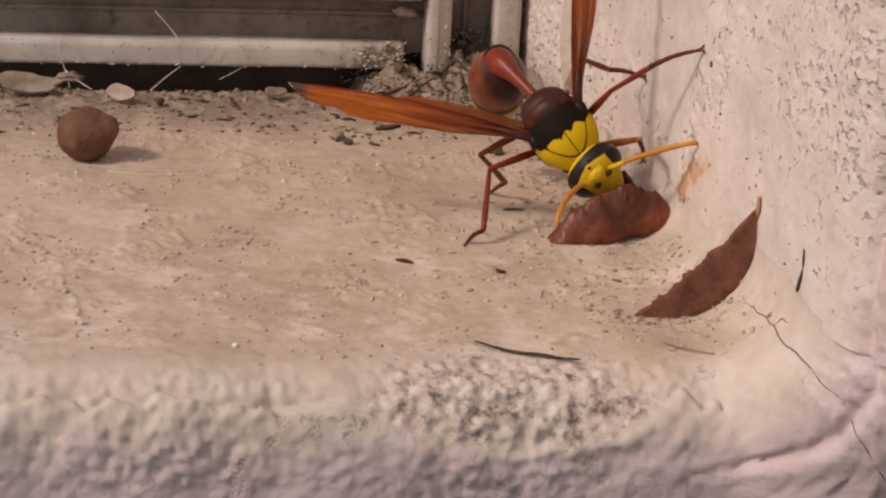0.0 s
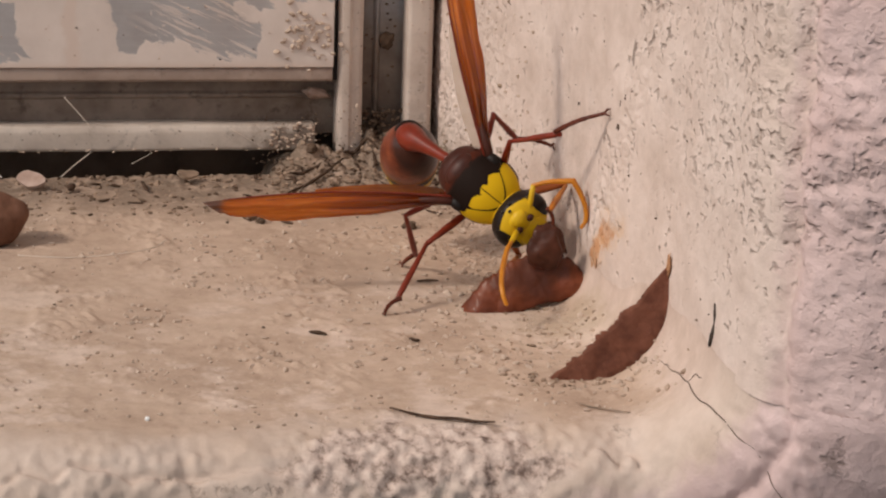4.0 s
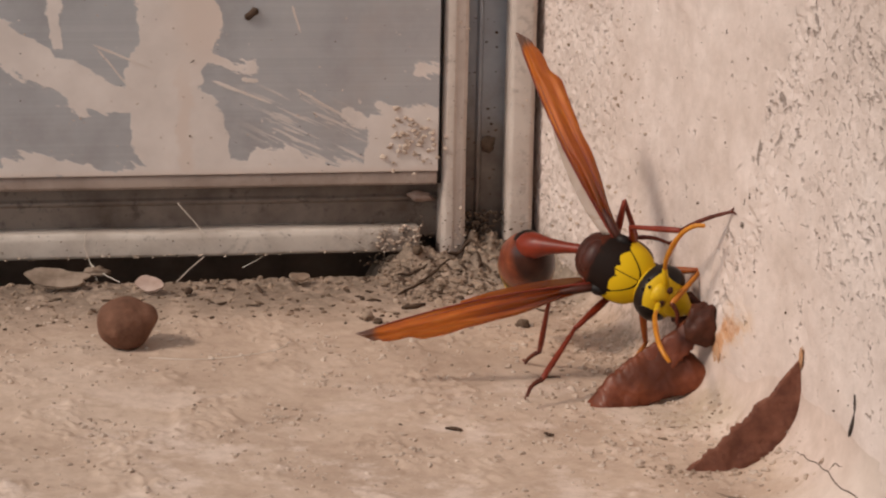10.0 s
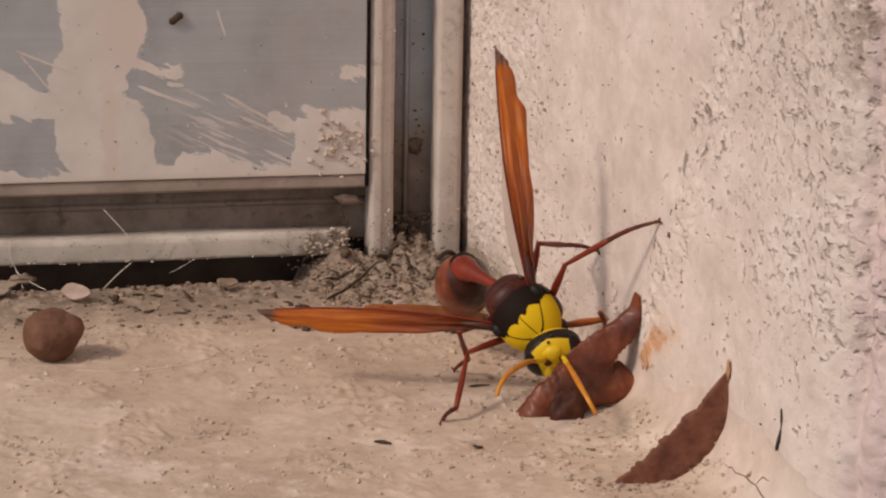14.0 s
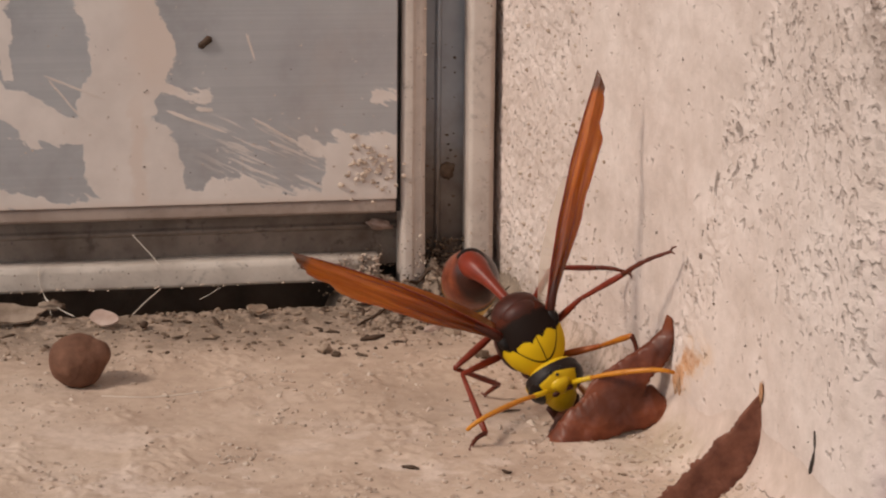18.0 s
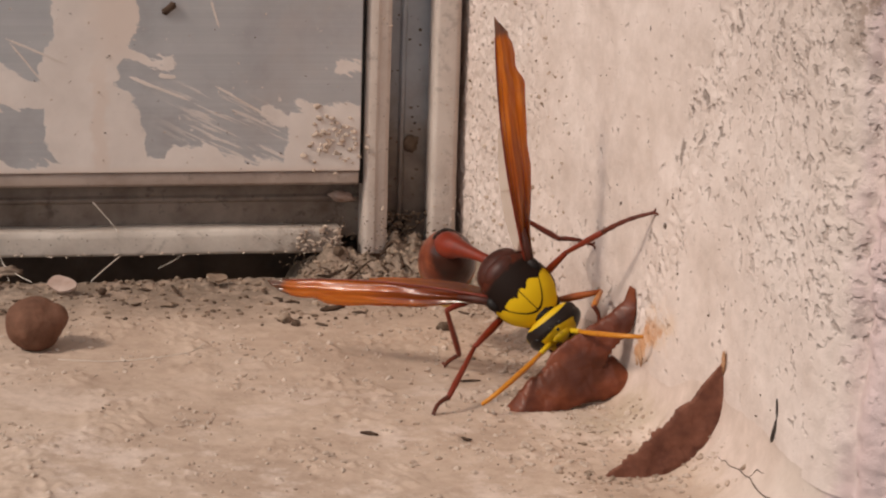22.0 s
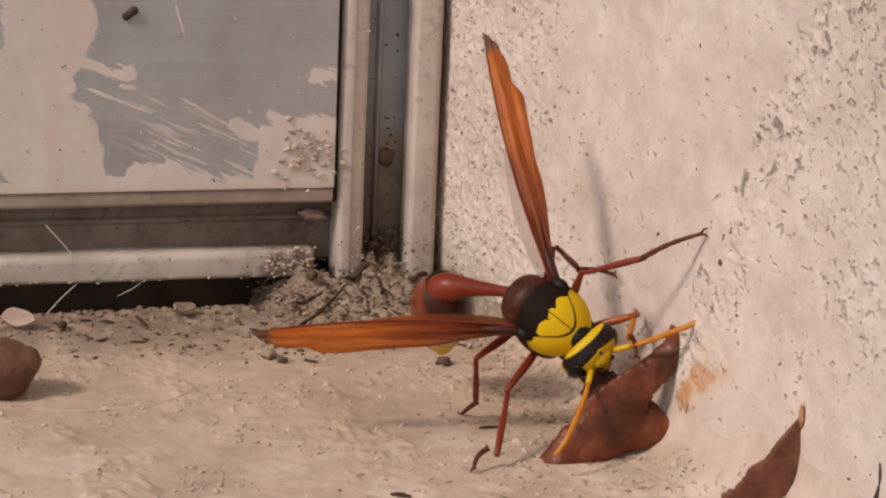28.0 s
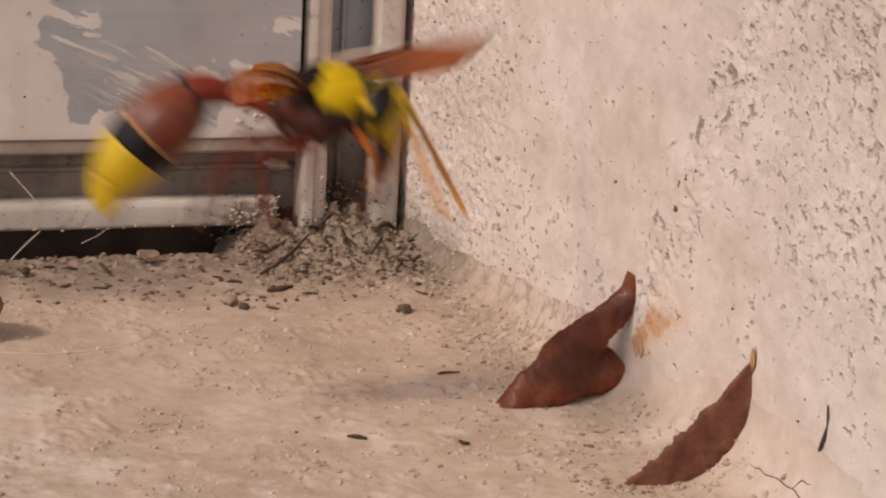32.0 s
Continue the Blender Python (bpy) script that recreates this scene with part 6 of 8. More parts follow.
# ---- motion rows ----
BODY = [
    (0, 0.4401, -5.3777, 0.9035, 0.1863, 0.2711, 0.4847, -0.8045),
    (1, 0.425, -5.3031, 0.8629, 0.2797, 0.1936, 0.5186, -0.7816),
    (1.5, 0.4629, -5.3624, 0.9694, 0.231, 0.2396, 0.4928, -0.7999),
    (2, 0.4684, -5.3314, 0.9204, 0.2425, 0.2809, 0.4986, -0.7798),
    (2.5, 0.449, -5.3534, 0.9323, 0.2237, 0.2859, 0.4652, -0.8028),
    (4.5, 0.5505, -5.324, 1.077, 0.2189, 0.4036, 0.4212, -0.7773),
    (5, 0.4995, -5.2892, 1.125, 0.2092, 0.4205, 0.4004, -0.7814),
    (5.5, 0.6416, -5.2599, 1.0652, 0.224, 0.385, 0.4222, -0.7848),
    (6, 0.5234, -5.2767, 1.1503, 0.218, 0.403, 0.3923, -0.7923),
    (6.5, 0.5366, -5.2661, 1.1432, 0.1957, 0.3953, 0.3729, -0.8096),
    (7, 0.5627, -5.218, 1.0311, 0.1457, 0.3829, 0.3726, -0.8208),
    (7.5, 0.6842, -5.2724, 1.049, 0.2132, 0.3862, 0.3743, -0.8098),
    (8, 0.6186, -5.2435, 1.1187, 0.2235, 0.4048, 0.3613, -0.8043),
    (8.5, 0.639, -5.2517, 1.1551, 0.2334, 0.4178, 0.3551, -0.798),
    (9, 0.654, -5.2521, 1.1288, 0.2412, 0.418, 0.3657, -0.7912),
    (9.5, 0.6669, -5.2405, 1.1487, 0.2488, 0.4382, 0.3718, -0.7754),
    (10, 0.6966, -5.2607, 1.1635, 0.2398, 0.4588, 0.3701, -0.7669),
    (10.5, 0.6133, -5.2374, 1.2275, 0.2344, 0.4513, 0.357, -0.7787),
    (11, 0.5547, -5.3021, 1.1308, 0.1972, 0.4477, 0.386, -0.7759),
    (11.5, 0.583, -5.3611, 1.0339, 0.1741, 0.4326, 0.3915, -0.7856),
    (12, 0.4753, -5.3708, 0.9885, 0.1439, 0.4175, 0.3796, -0.8014),
    (12.5, 0.4974, -5.3797, 0.9665, 0.138, 0.4067, 0.3921, -0.8014),
    (13, 0.4336, -5.37, 0.9553, 0.1395, 0.4147, 0.3936, -0.7967),
    (13.5, 0.4332, -5.3839, 0.8997, 0.1195, 0.4017, 0.4054, -0.7969),
    (14, 0.4647, -5.3722, 0.8109, 0.1158, 0.4001, 0.4083, -0.796),
    (16.5, 0.3374, -5.2838, 0.8138, 0.1455, 0.2795, 0.4639, -0.818),
    (17, 0.2406, -5.278, 0.8515, 0.1308, 0.2316, 0.4725, -0.828),
    (17.5, 0.2651, -5.2805, 0.8454, 0.1477, 0.2011, 0.4778, -0.8326),
    (18, 0.2245, -5.264, 0.8243, 0.1537, 0.17, 0.5055, -0.8234),
    (19, 0.2923, -5.3126, 0.8666, -0.0824, -0.2271, -0.4564, 0.8555),
    (19.5, 0.4161, -5.3589, 0.8906, 0.15, 0.2623, 0.4712, -0.8194),
    (20, 0.474, -5.3802, 0.8849, 0.1685, 0.2948, 0.466, -0.8096),
    (20.5, 0.4892, -5.3657, 0.9462, 0.1852, 0.31, 0.4614, -0.8041),
    (21, 0.4367, -5.2529, 1.0377, 0.1762, 0.3282, 0.4487, -0.8053),
    (21.5, 0.4578, -5.2398, 0.9938, 0.1919, 0.3371, 0.4547, -0.7958),
    (22, 0.5079, -5.227, 0.964, 0.18, 0.3511, 0.4494, -0.7949),
    (22.5, 0.5012, -5.1938, 1.0555, 0.1658, 0.3615, 0.4177, -0.8085),
    (23, 0.5359, -5.2482, 1.0987, 0.226, 0.3637, 0.4443, -0.7824),
    (23.5, 0.5651, -5.2209, 1.1721, 0.2794, 0.3649, 0.4373, -0.7698),
    (24, 0.534, -5.2078, 1.1903, 0.2882, 0.3811, 0.438, -0.7585),
    (24.5, 0.5071, -5.2719, 1.043, 0.2309, 0.3474, 0.4535, -0.7834),
    (25, 0.4336, -5.2793, 0.9662, 0.2142, 0.3348, 0.4696, -0.7837),
    (25.5, 0.3814, -5.2938, 0.9289, 0.1783, 0.3341, 0.4597, -0.7966),
    (26, 0.3397, -5.2603, 0.9213, 0.1733, 0.3196, 0.4137, -0.8266),
    (26.5, 0.3308, -5.3049, 0.8146, 0.2612, 0.1954, 0.4731, -0.8148),
    (28.5, 0.5361, -5.2629, 1.1312, 0.1455, 0.3898, 0.3031, -0.8434),
    (29, 0.2985, -5.413, 1.0801, -0.0712, -0.3699, -0.3097, 0.8722),
    (29.5, 0.5664, -6.0526, 0.8843, 0.1622, 0.3731, 0.3763, -0.8227),
    (30, 0.6177, -6.1261, 0.8444, 0.1504, 0.3663, 0.357, -0.8343),
    (30.5, 0.838, -6.0702, 0.7821, 0.1607, 0.3537, 0.3553, -0.8397),
    (31, 0.9449, -5.9339, 0.6853, 0.1383, 0.3145, 0.3404, -0.8604),
    (31.5, 0.7205, -5.8632, 0.9139, 0.1616, 0.3241, 0.2009, -0.8958),
    (31.8, 0.4963, -5.7493, 1.001, 0.2081, 0.2843, 0.2531, -0.8927),
    (31.9, 0.424, -5.6, 1.112, 0.2081, 0.2843, 0.2531, -0.8927),
    (32, -1.64, -6.70, 2.86, 0.4965, 0.0555, -0.0874, -0.8618),
]
WING_RIGHT = [
    (0, 0.27, -0.05, 0.14, 0.3424, -0.0682, -0.13, -0.9221),
    (1, 0.27, -0.05, 0.14, 0.3368, -0.039, -0.2053, -0.9115),
    (1.5, 0.27, -0.05, 0.14, 0.3312, -0.0558, -0.1592, -0.9284),
    (2, 0.27, -0.05, 0.14, 0.3365, -0.0334, -0.22, -0.9083),
    (2.5, 0.27, -0.05, 0.14, 0.3312, -0.0558, -0.1592, -0.9284),
    (4.5, 0.27, -0.05, 0.14, 0.3375, -0.0375, -0.2094, -0.9104),
    (5, 0.27, -0.05, 0.14, 0.3376, -0.0665, -0.1322, -0.9235),
    (5.5, 0.27, -0.05, 0.14, 0.331, -0.042, -0.1956, -0.9155),
    (6, 0.27, -0.05, 0.14, 0.3499, -0.0326, -0.2244, -0.9027),
    (6.5, 0.27, -0.05, 0.14, 0.3531, -0.0269, -0.2395, -0.8978),
    (7, 0.27, -0.05, 0.14, 0.3486, -0.0649, -0.1414, -0.9185),
    (7.5, 0.27, -0.05, 0.14, 0.3363, -0.0322, -0.2233, -0.9076),
    (8, 0.27, -0.05, 0.14, 0.3417, -0.0301, -0.2298, -0.9042),
    (8.5, 0.27, -0.05, 0.14, 0.3415, -0.0291, -0.2325, -0.9036),
    (9, 0.27, -0.05, 0.14, 0.3448, -0.0333, -0.222, -0.905),
    (9.5, 0.27, -0.05, 0.14, 0.332, -0.0329, -0.2207, -0.9096),
    (10, 0.27, -0.05, 0.14, 0.3355, -0.0329, -0.2212, -0.9084),
    (10.5, 0.27, -0.05, 0.14, 0.3436, -0.0336, -0.221, -0.9057),
    (11, 0.27, -0.05, 0.14, 0.3426, -0.0271, -0.238, -0.9018),
    (11.5, 0.27, -0.05, 0.14, 0.3352, -0.0254, -0.2414, -0.9034),
    (12, 0.27, -0.05, 0.14, 0.3376, -0.0189, -0.2592, -0.8978),
    (12.5, 0.27, -0.05, 0.14, 0.3402, -0.0217, -0.2519, -0.8989),
    (13, 0.27, -0.05, 0.14, 0.3421, -0.0205, -0.2551, -0.8974),
    (13.5, 0.27, -0.05, 0.14, 0.3305, -0.0205, -0.2542, -0.9015),
    (14, 0.27, -0.05, 0.14, 0.3392, -0.0502, -0.176, -0.9164),
    (16.5, 0.27, -0.05, 0.14, 0.3287, -0.016, -0.2665, -0.8986),
    (17, 0.27, -0.05, 0.14, 0.331, -0.0214, -0.2519, -0.902),
    (17.5, 0.27, -0.05, 0.14, 0.3341, -0.0297, -0.2297, -0.9068),
    (18, 0.27, -0.05, 0.14, 0.3378, -0.0209, -0.2539, -0.8992),
    (19, 0.27, -0.05, 0.14, 0.3274, -0.1128, -0.0045, -0.9327),
    (19.5, 0.27, -0.05, 0.14, 0.334, -0.0487, -0.1784, -0.9178),
    (20, 0.27, -0.05, 0.14, 0.3366, -0.0616, -0.1448, -0.9223),
    (20.5, 0.27, -0.05, 0.14, 0.331, -0.0609, -0.1441, -0.9242),
    (21, 0.27, -0.05, 0.14, 0.3406, -0.1196, 0.0008, -0.9276),
    (21.5, 0.27, -0.05, 0.14, 0.3189, 0.0103, -0.3398, -0.8765),
    (22, 0.27, -0.05, 0.14, 0.3356, -0.1317, 0.0347, -0.9272),
    (22.5, 0.27, -0.05, 0.14, 0.3406, -0.1264, 0.0173, -0.9267),
    (23, 0.27, -0.05, 0.14, 0.3449, -0.0587, -0.1558, -0.9178),
    (23.5, 0.27, -0.05, 0.14, 0.3405, -0.0695, -0.1257, -0.9233),
    (24, 0.27, -0.05, 0.14, 0.3484, -0.0708, -0.1261, -0.9205),
    (24.5, 0.27, -0.05, 0.14, 0.3379, -0.0548, -0.1633, -0.919),
    (25, 0.27, -0.05, 0.14, 0.3274, -0.0241, -0.2441, -0.9053),
    (25.5, 0.27, -0.05, 0.14, 0.3296, -0.0275, -0.2349, -0.907),
    (26, 0.27, -0.05, 0.14, 0.3351, -0.0231, -0.2476, -0.9018),
    (26.5, 0.27, -0.05, 0.14, 0.3289, -0.0419, -0.1953, -0.9162),
    (28.5, 0.27, -0.05, 0.14, 0.3369, -0.0343, -0.2177, -0.9087),
    (29, 0.27, -0.05, 0.14, 0.3519, -0.0109, -0.2799, -0.8866),
    (29.5, 0.27, -0.05, 0.14, 0.3378, -0.0479, -0.1818, -0.9159),
    (30, 0.27, -0.05, 0.14, 0.3345, -0.0426, -0.1948, -0.9144),
    (30.5, 0.27, -0.05, 0.14, 0.3231, -0.046, -0.1822, -0.9206),
    (31, 0.27, -0.05, 0.14, 0.3229, -0.0437, -0.1884, -0.9194),
    (31.5, 0.27, -0.05, 0.14, 0.3339, -0.0505, -0.1733, -0.9187),
    (31.8, 0.27, -0.05, 0.14, 0.3651, -0.0542, -0.1739, -0.9075),
    (31.9, 0.27, -0.05, 0.14, 0.5901, -0.0782, -0.163, -0.7843),
    (31.967, 0.27, -0.05, 0.14, 0.0198, -0.3457, -0.7237, -0.5969),
    (32, 0.27, -0.05, 0.14, 0.3771, -0.5101, -0.6296, -0.4485),
]
WING_LEFT = [
    (0, -0.27, -0.05, 0.14, 0.3312, -0.0558, 0.1592, 0.9284),
    (1, -0.27, -0.05, 0.14, 0.3312, -0.0558, 0.1592, 0.9284),
    (1.5, -0.27, -0.05, 0.14, 0.3312, -0.0558, 0.1592, 0.9284),
    (2, -0.27, -0.05, 0.14, 0.3312, -0.0558, 0.1592, 0.9284),
    (2.5, -0.27, -0.05, 0.14, 0.3312, -0.0558, 0.1592, 0.9284),
    (4.5, -0.27, -0.05, 0.14, 0.3312, -0.0558, 0.1592, 0.9284),
    (5, -0.27, -0.05, 0.14, 0.3312, -0.0558, 0.1592, 0.9284),
    (5.5, -0.27, -0.05, 0.14, 0.3078, -0.1122, -0.0121, 0.9389),
    (6, -0.27, -0.05, 0.14, 0.3083, -0.0983, 0.0264, 0.9396),
    (6.5, -0.27, -0.05, 0.14, 0.3115, -0.0902, 0.0515, 0.9382),
    (7, -0.27, -0.05, 0.14, 0.3079, -0.0889, 0.0523, 0.9393),
    (7.5, -0.27, -0.05, 0.14, 0.3029, -0.0716, 0.0986, 0.9381),
    (8, -0.27, -0.05, 0.14, 0.2978, -0.0823, 0.0632, 0.942),
    (8.5, -0.27, -0.05, 0.14, 0.2947, -0.0844, 0.0545, 0.9433),
    (9, -0.27, -0.05, 0.14, 0.3047, -0.0881, 0.0521, 0.9403),
    (9.5, -0.27, -0.05, 0.14, 0.2886, -0.0968, 0.0124, 0.9456),
    (10, -0.27, -0.05, 0.14, 0.2949, -0.0889, 0.0415, 0.9436),
    (10.5, -0.27, -0.05, 0.14, 0.2916, -0.0999, 0.0062, 0.9446),
    (11, -0.27, -0.05, 0.14, 0.3023, -0.0841, 0.0616, 0.9407),
    (11.5, -0.27, -0.05, 0.14, 0.319, -0.0498, 0.17, 0.9241),
    (12, -0.27, -0.05, 0.14, 0.3316, -0.0461, 0.1846, 0.9174),
    (12.5, -0.27, -0.05, 0.14, 0.3308, -0.0488, 0.177, 0.9191),
    (13, -0.27, -0.05, 0.14, 0.333, -0.0507, 0.1725, 0.9191),
    (13.5, -0.27, -0.05, 0.14, 0.3241, -0.0532, 0.1623, 0.9237),
    (14, -0.27, -0.05, 0.14, 0.3268, -0.0556, 0.1567, 0.9238),
    (16.5, -0.27, -0.05, 0.14, 0.3278, -0.0521, 0.1669, 0.9218),
    (17, -0.27, -0.05, 0.14, 0.3271, -0.0469, 0.1808, 0.9196),
    (17.5, -0.27, -0.05, 0.14, 0.327, -0.0426, 0.1927, 0.9173),
    (18, -0.27, -0.05, 0.14, 0.3295, -0.0461, 0.1839, 0.9182),
    (19, -0.27, -0.05, 0.14, 0.33, -0.0421, 0.1949, 0.9159),
    (19.5, -0.27, -0.05, 0.14, 0.319, -0.0511, 0.1662, 0.9247),
    (20, -0.27, -0.05, 0.14, 0.3213, -0.0547, 0.157, 0.9255),
    (20.5, -0.27, -0.05, 0.14, 0.3166, -0.0537, 0.1578, 0.9268),
    (21, -0.27, -0.05, 0.14, 0.3276, -0.0773, 0.098, 0.9304),
    (21.5, -0.27, -0.05, 0.14, 0.3238, -0.0554, 0.1561, 0.9248),
    (22, -0.27, -0.05, 0.14, 0.3209, -0.0372, 0.2063, 0.9164),
    (22.5, -0.27, -0.05, 0.14, 0.3229, -0.0862, 0.0709, 0.9338),
    (23, -0.27, -0.05, 0.14, 0.3199, -0.0014, 0.3071, 0.8883),
    (23.5, -0.27, -0.05, 0.14, 0.2786, 0.0231, 0.3883, 0.8671),
    (24, -0.27, -0.05, 0.14, 0.2884, 0.0191, 0.3728, 0.8715),
    (24.5, -0.27, -0.05, 0.14, 0.3154, -0.0217, 0.2493, 0.9076),
    (25, -0.27, -0.05, 0.14, 0.3174, -0.0425, 0.1901, 0.9208),
    (25.5, -0.27, -0.05, 0.14, 0.3236, -0.0498, 0.1716, 0.9223),
    (26, -0.27, -0.05, 0.14, 0.3312, -0.0558, 0.1592, 0.9284),
    (26.5, -0.27, -0.05, 0.14, 0.3126, -0.0366, 0.2056, 0.9191),
    (28.5, -0.27, -0.05, 0.14, 0.3193, -0.0752, 0.0987, 0.9331),
    (29, -0.27, -0.05, 0.14, 0.3309, -0.0489, 0.1767, 0.9191),
    (29.5, -0.27, -0.05, 0.14, 0.3282, -0.0641, 0.1341, 0.9265),
    (30, -0.27, -0.05, 0.14, 0.3279, -0.0588, 0.1486, 0.9246),
    (30.5, -0.27, -0.05, 0.14, 0.3043, -0.0665, 0.1143, 0.9362),
    (31, -0.27, -0.05, 0.14, 0.302, -0.0808, 0.071, 0.9403),
    (31.5, -0.27, -0.05, 0.14, 0.3096, -0.069, 0.1101, 0.935),
    (31.8, -0.27, -0.05, 0.14, 0.34, -0.081, 0.0957, 0.9263),
    (31.9, -0.27, -0.05, 0.14, 0.3426, -0.0763, 0.1092, 0.9243),
    (31.967, -0.27, -0.05, 0.14, 0.6491, -0.0035, 0.4985, 0.5746),
    (32, -0.27, -0.05, 0.14, 0.6517, -0.3825, 0.5048, 0.4172),
]
HEAD = [
    (0, 0, 0.4, 0, 0.9638, 0.2357, 0.093, 0.0834),
    (1, 0, 0.4, 0, 0.9688, 0.2479, 0.0007, 0.0006),
    (2, 0, 0.4, 0, 0.9239, 0.3618, 0.0927, 0.0832),
    (5, 0, 0.4, 0, 0.959, 0.2806, -0.0297, -0.0266),
    (6, 0, 0.4, 0, 0.9818, 0.1893, 0.0137, 0.0123),
    (7, 0, 0.4, 0, 0.9734, 0.2233, 0.0387, 0.0347),
    (8, 0, 0.4, 0, 0.9963, 0.0842, -0.0127, -0.0114),
    (9, 0, 0.4, 0, 0.9791, 0.189, -0.0555, -0.0498),
    (10, 0, 0.4, 0, 0.9584, 0.2822, -0.0313, -0.0281),
    (11, 0, 0.4, 0, 0.9587, 0.2819, -0.0285, -0.0256),
    (12, 0, 0.4, 0, 0.9878, 0.1252, -0.0687, -0.0617),
    (13, 0, 0.4, 0, 0.9943, 0.0813, -0.0517, -0.0464),
    (14, 0, 0.4, 0, 0.9292, 0.2953, -0.1653, -0.1483),
    (17, 0, 0.4, 0, 0.9394, 0.3279, -0.0744, -0.0668),
    (18, 0, 0.4, 0, 0.9736, 0.2264, -0.0228, -0.0205),
    (19, 0, 0.4, 0, 0.9995, 0.0229, -0.0147, -0.0132),
    (20, 0, 0.4, 0, 0.9879, 0.154, -0.0135, -0.0121),
    (21, 0, 0.4, 0, 0.9946, 0.1033, 0.0017, 0.0015),
    (22, 0, 0.4, 0, 0.9974, -0.0013, -0.0534, -0.0479),
    (23, 0, 0.4, 0, 0.993, 0.1167, -0.0118, -0.0106),
    (24, 0, 0.4, 0, 0.9276, 0.3528, -0.0913, -0.0819),
    (24.5, 0, 0.4, 0, 0.9271, 0.3502, -0.0992, -0.089),
    (25, 0, 0.4, 0, 0.9844, 0.1582, -0.0573, -0.0514),
    (25.5, 0, 0.4, 0, 0.9273, 0.3623, -0.0703, -0.0631),
    (26, 0, 0.4, 0, 0.997, -0.0551, -0.0403, -0.0362),
    (26.5, 0, 0.4, 0, 0.9894, 0.1447, 0.0103, 0.0092),
    (28.5, 0, 0.4, 0, 0.9753, -0.1858, -0.089, -0.0798),
    (29, 0, 0.4, 0, 0.9798, -0.1726, -0.075, -0.0673),
    (29.5, 0, 0.4, 0, 0.9507, 0.3059, -0.0381, -0.0342),
    (30, 0, 0.4, 0, 0.9528, 0.2739, -0.0976, -0.0876),
    (30.5, 0, 0.4, 0, 0.9786, 0.1745, -0.081, -0.0727),
    (31, 0, 0.4, 0, 0.961, 0.2436, -0.0977, -0.0877),
    (31.5, 0, 0.4, 0, 0.9977, 0.0371, -0.0427, -0.0383),
    (31.8, 0, 0.4, 0, 0.9821, 0.1602, -0.0735, -0.066),
    (31.9, 0, 0.4, 0, 0.9855, -0.1331, 0.0784, 0.0704),
    (32, 0, 0.4, 0, 0.9595, -0.2662, -0.0925, 0.004),
]
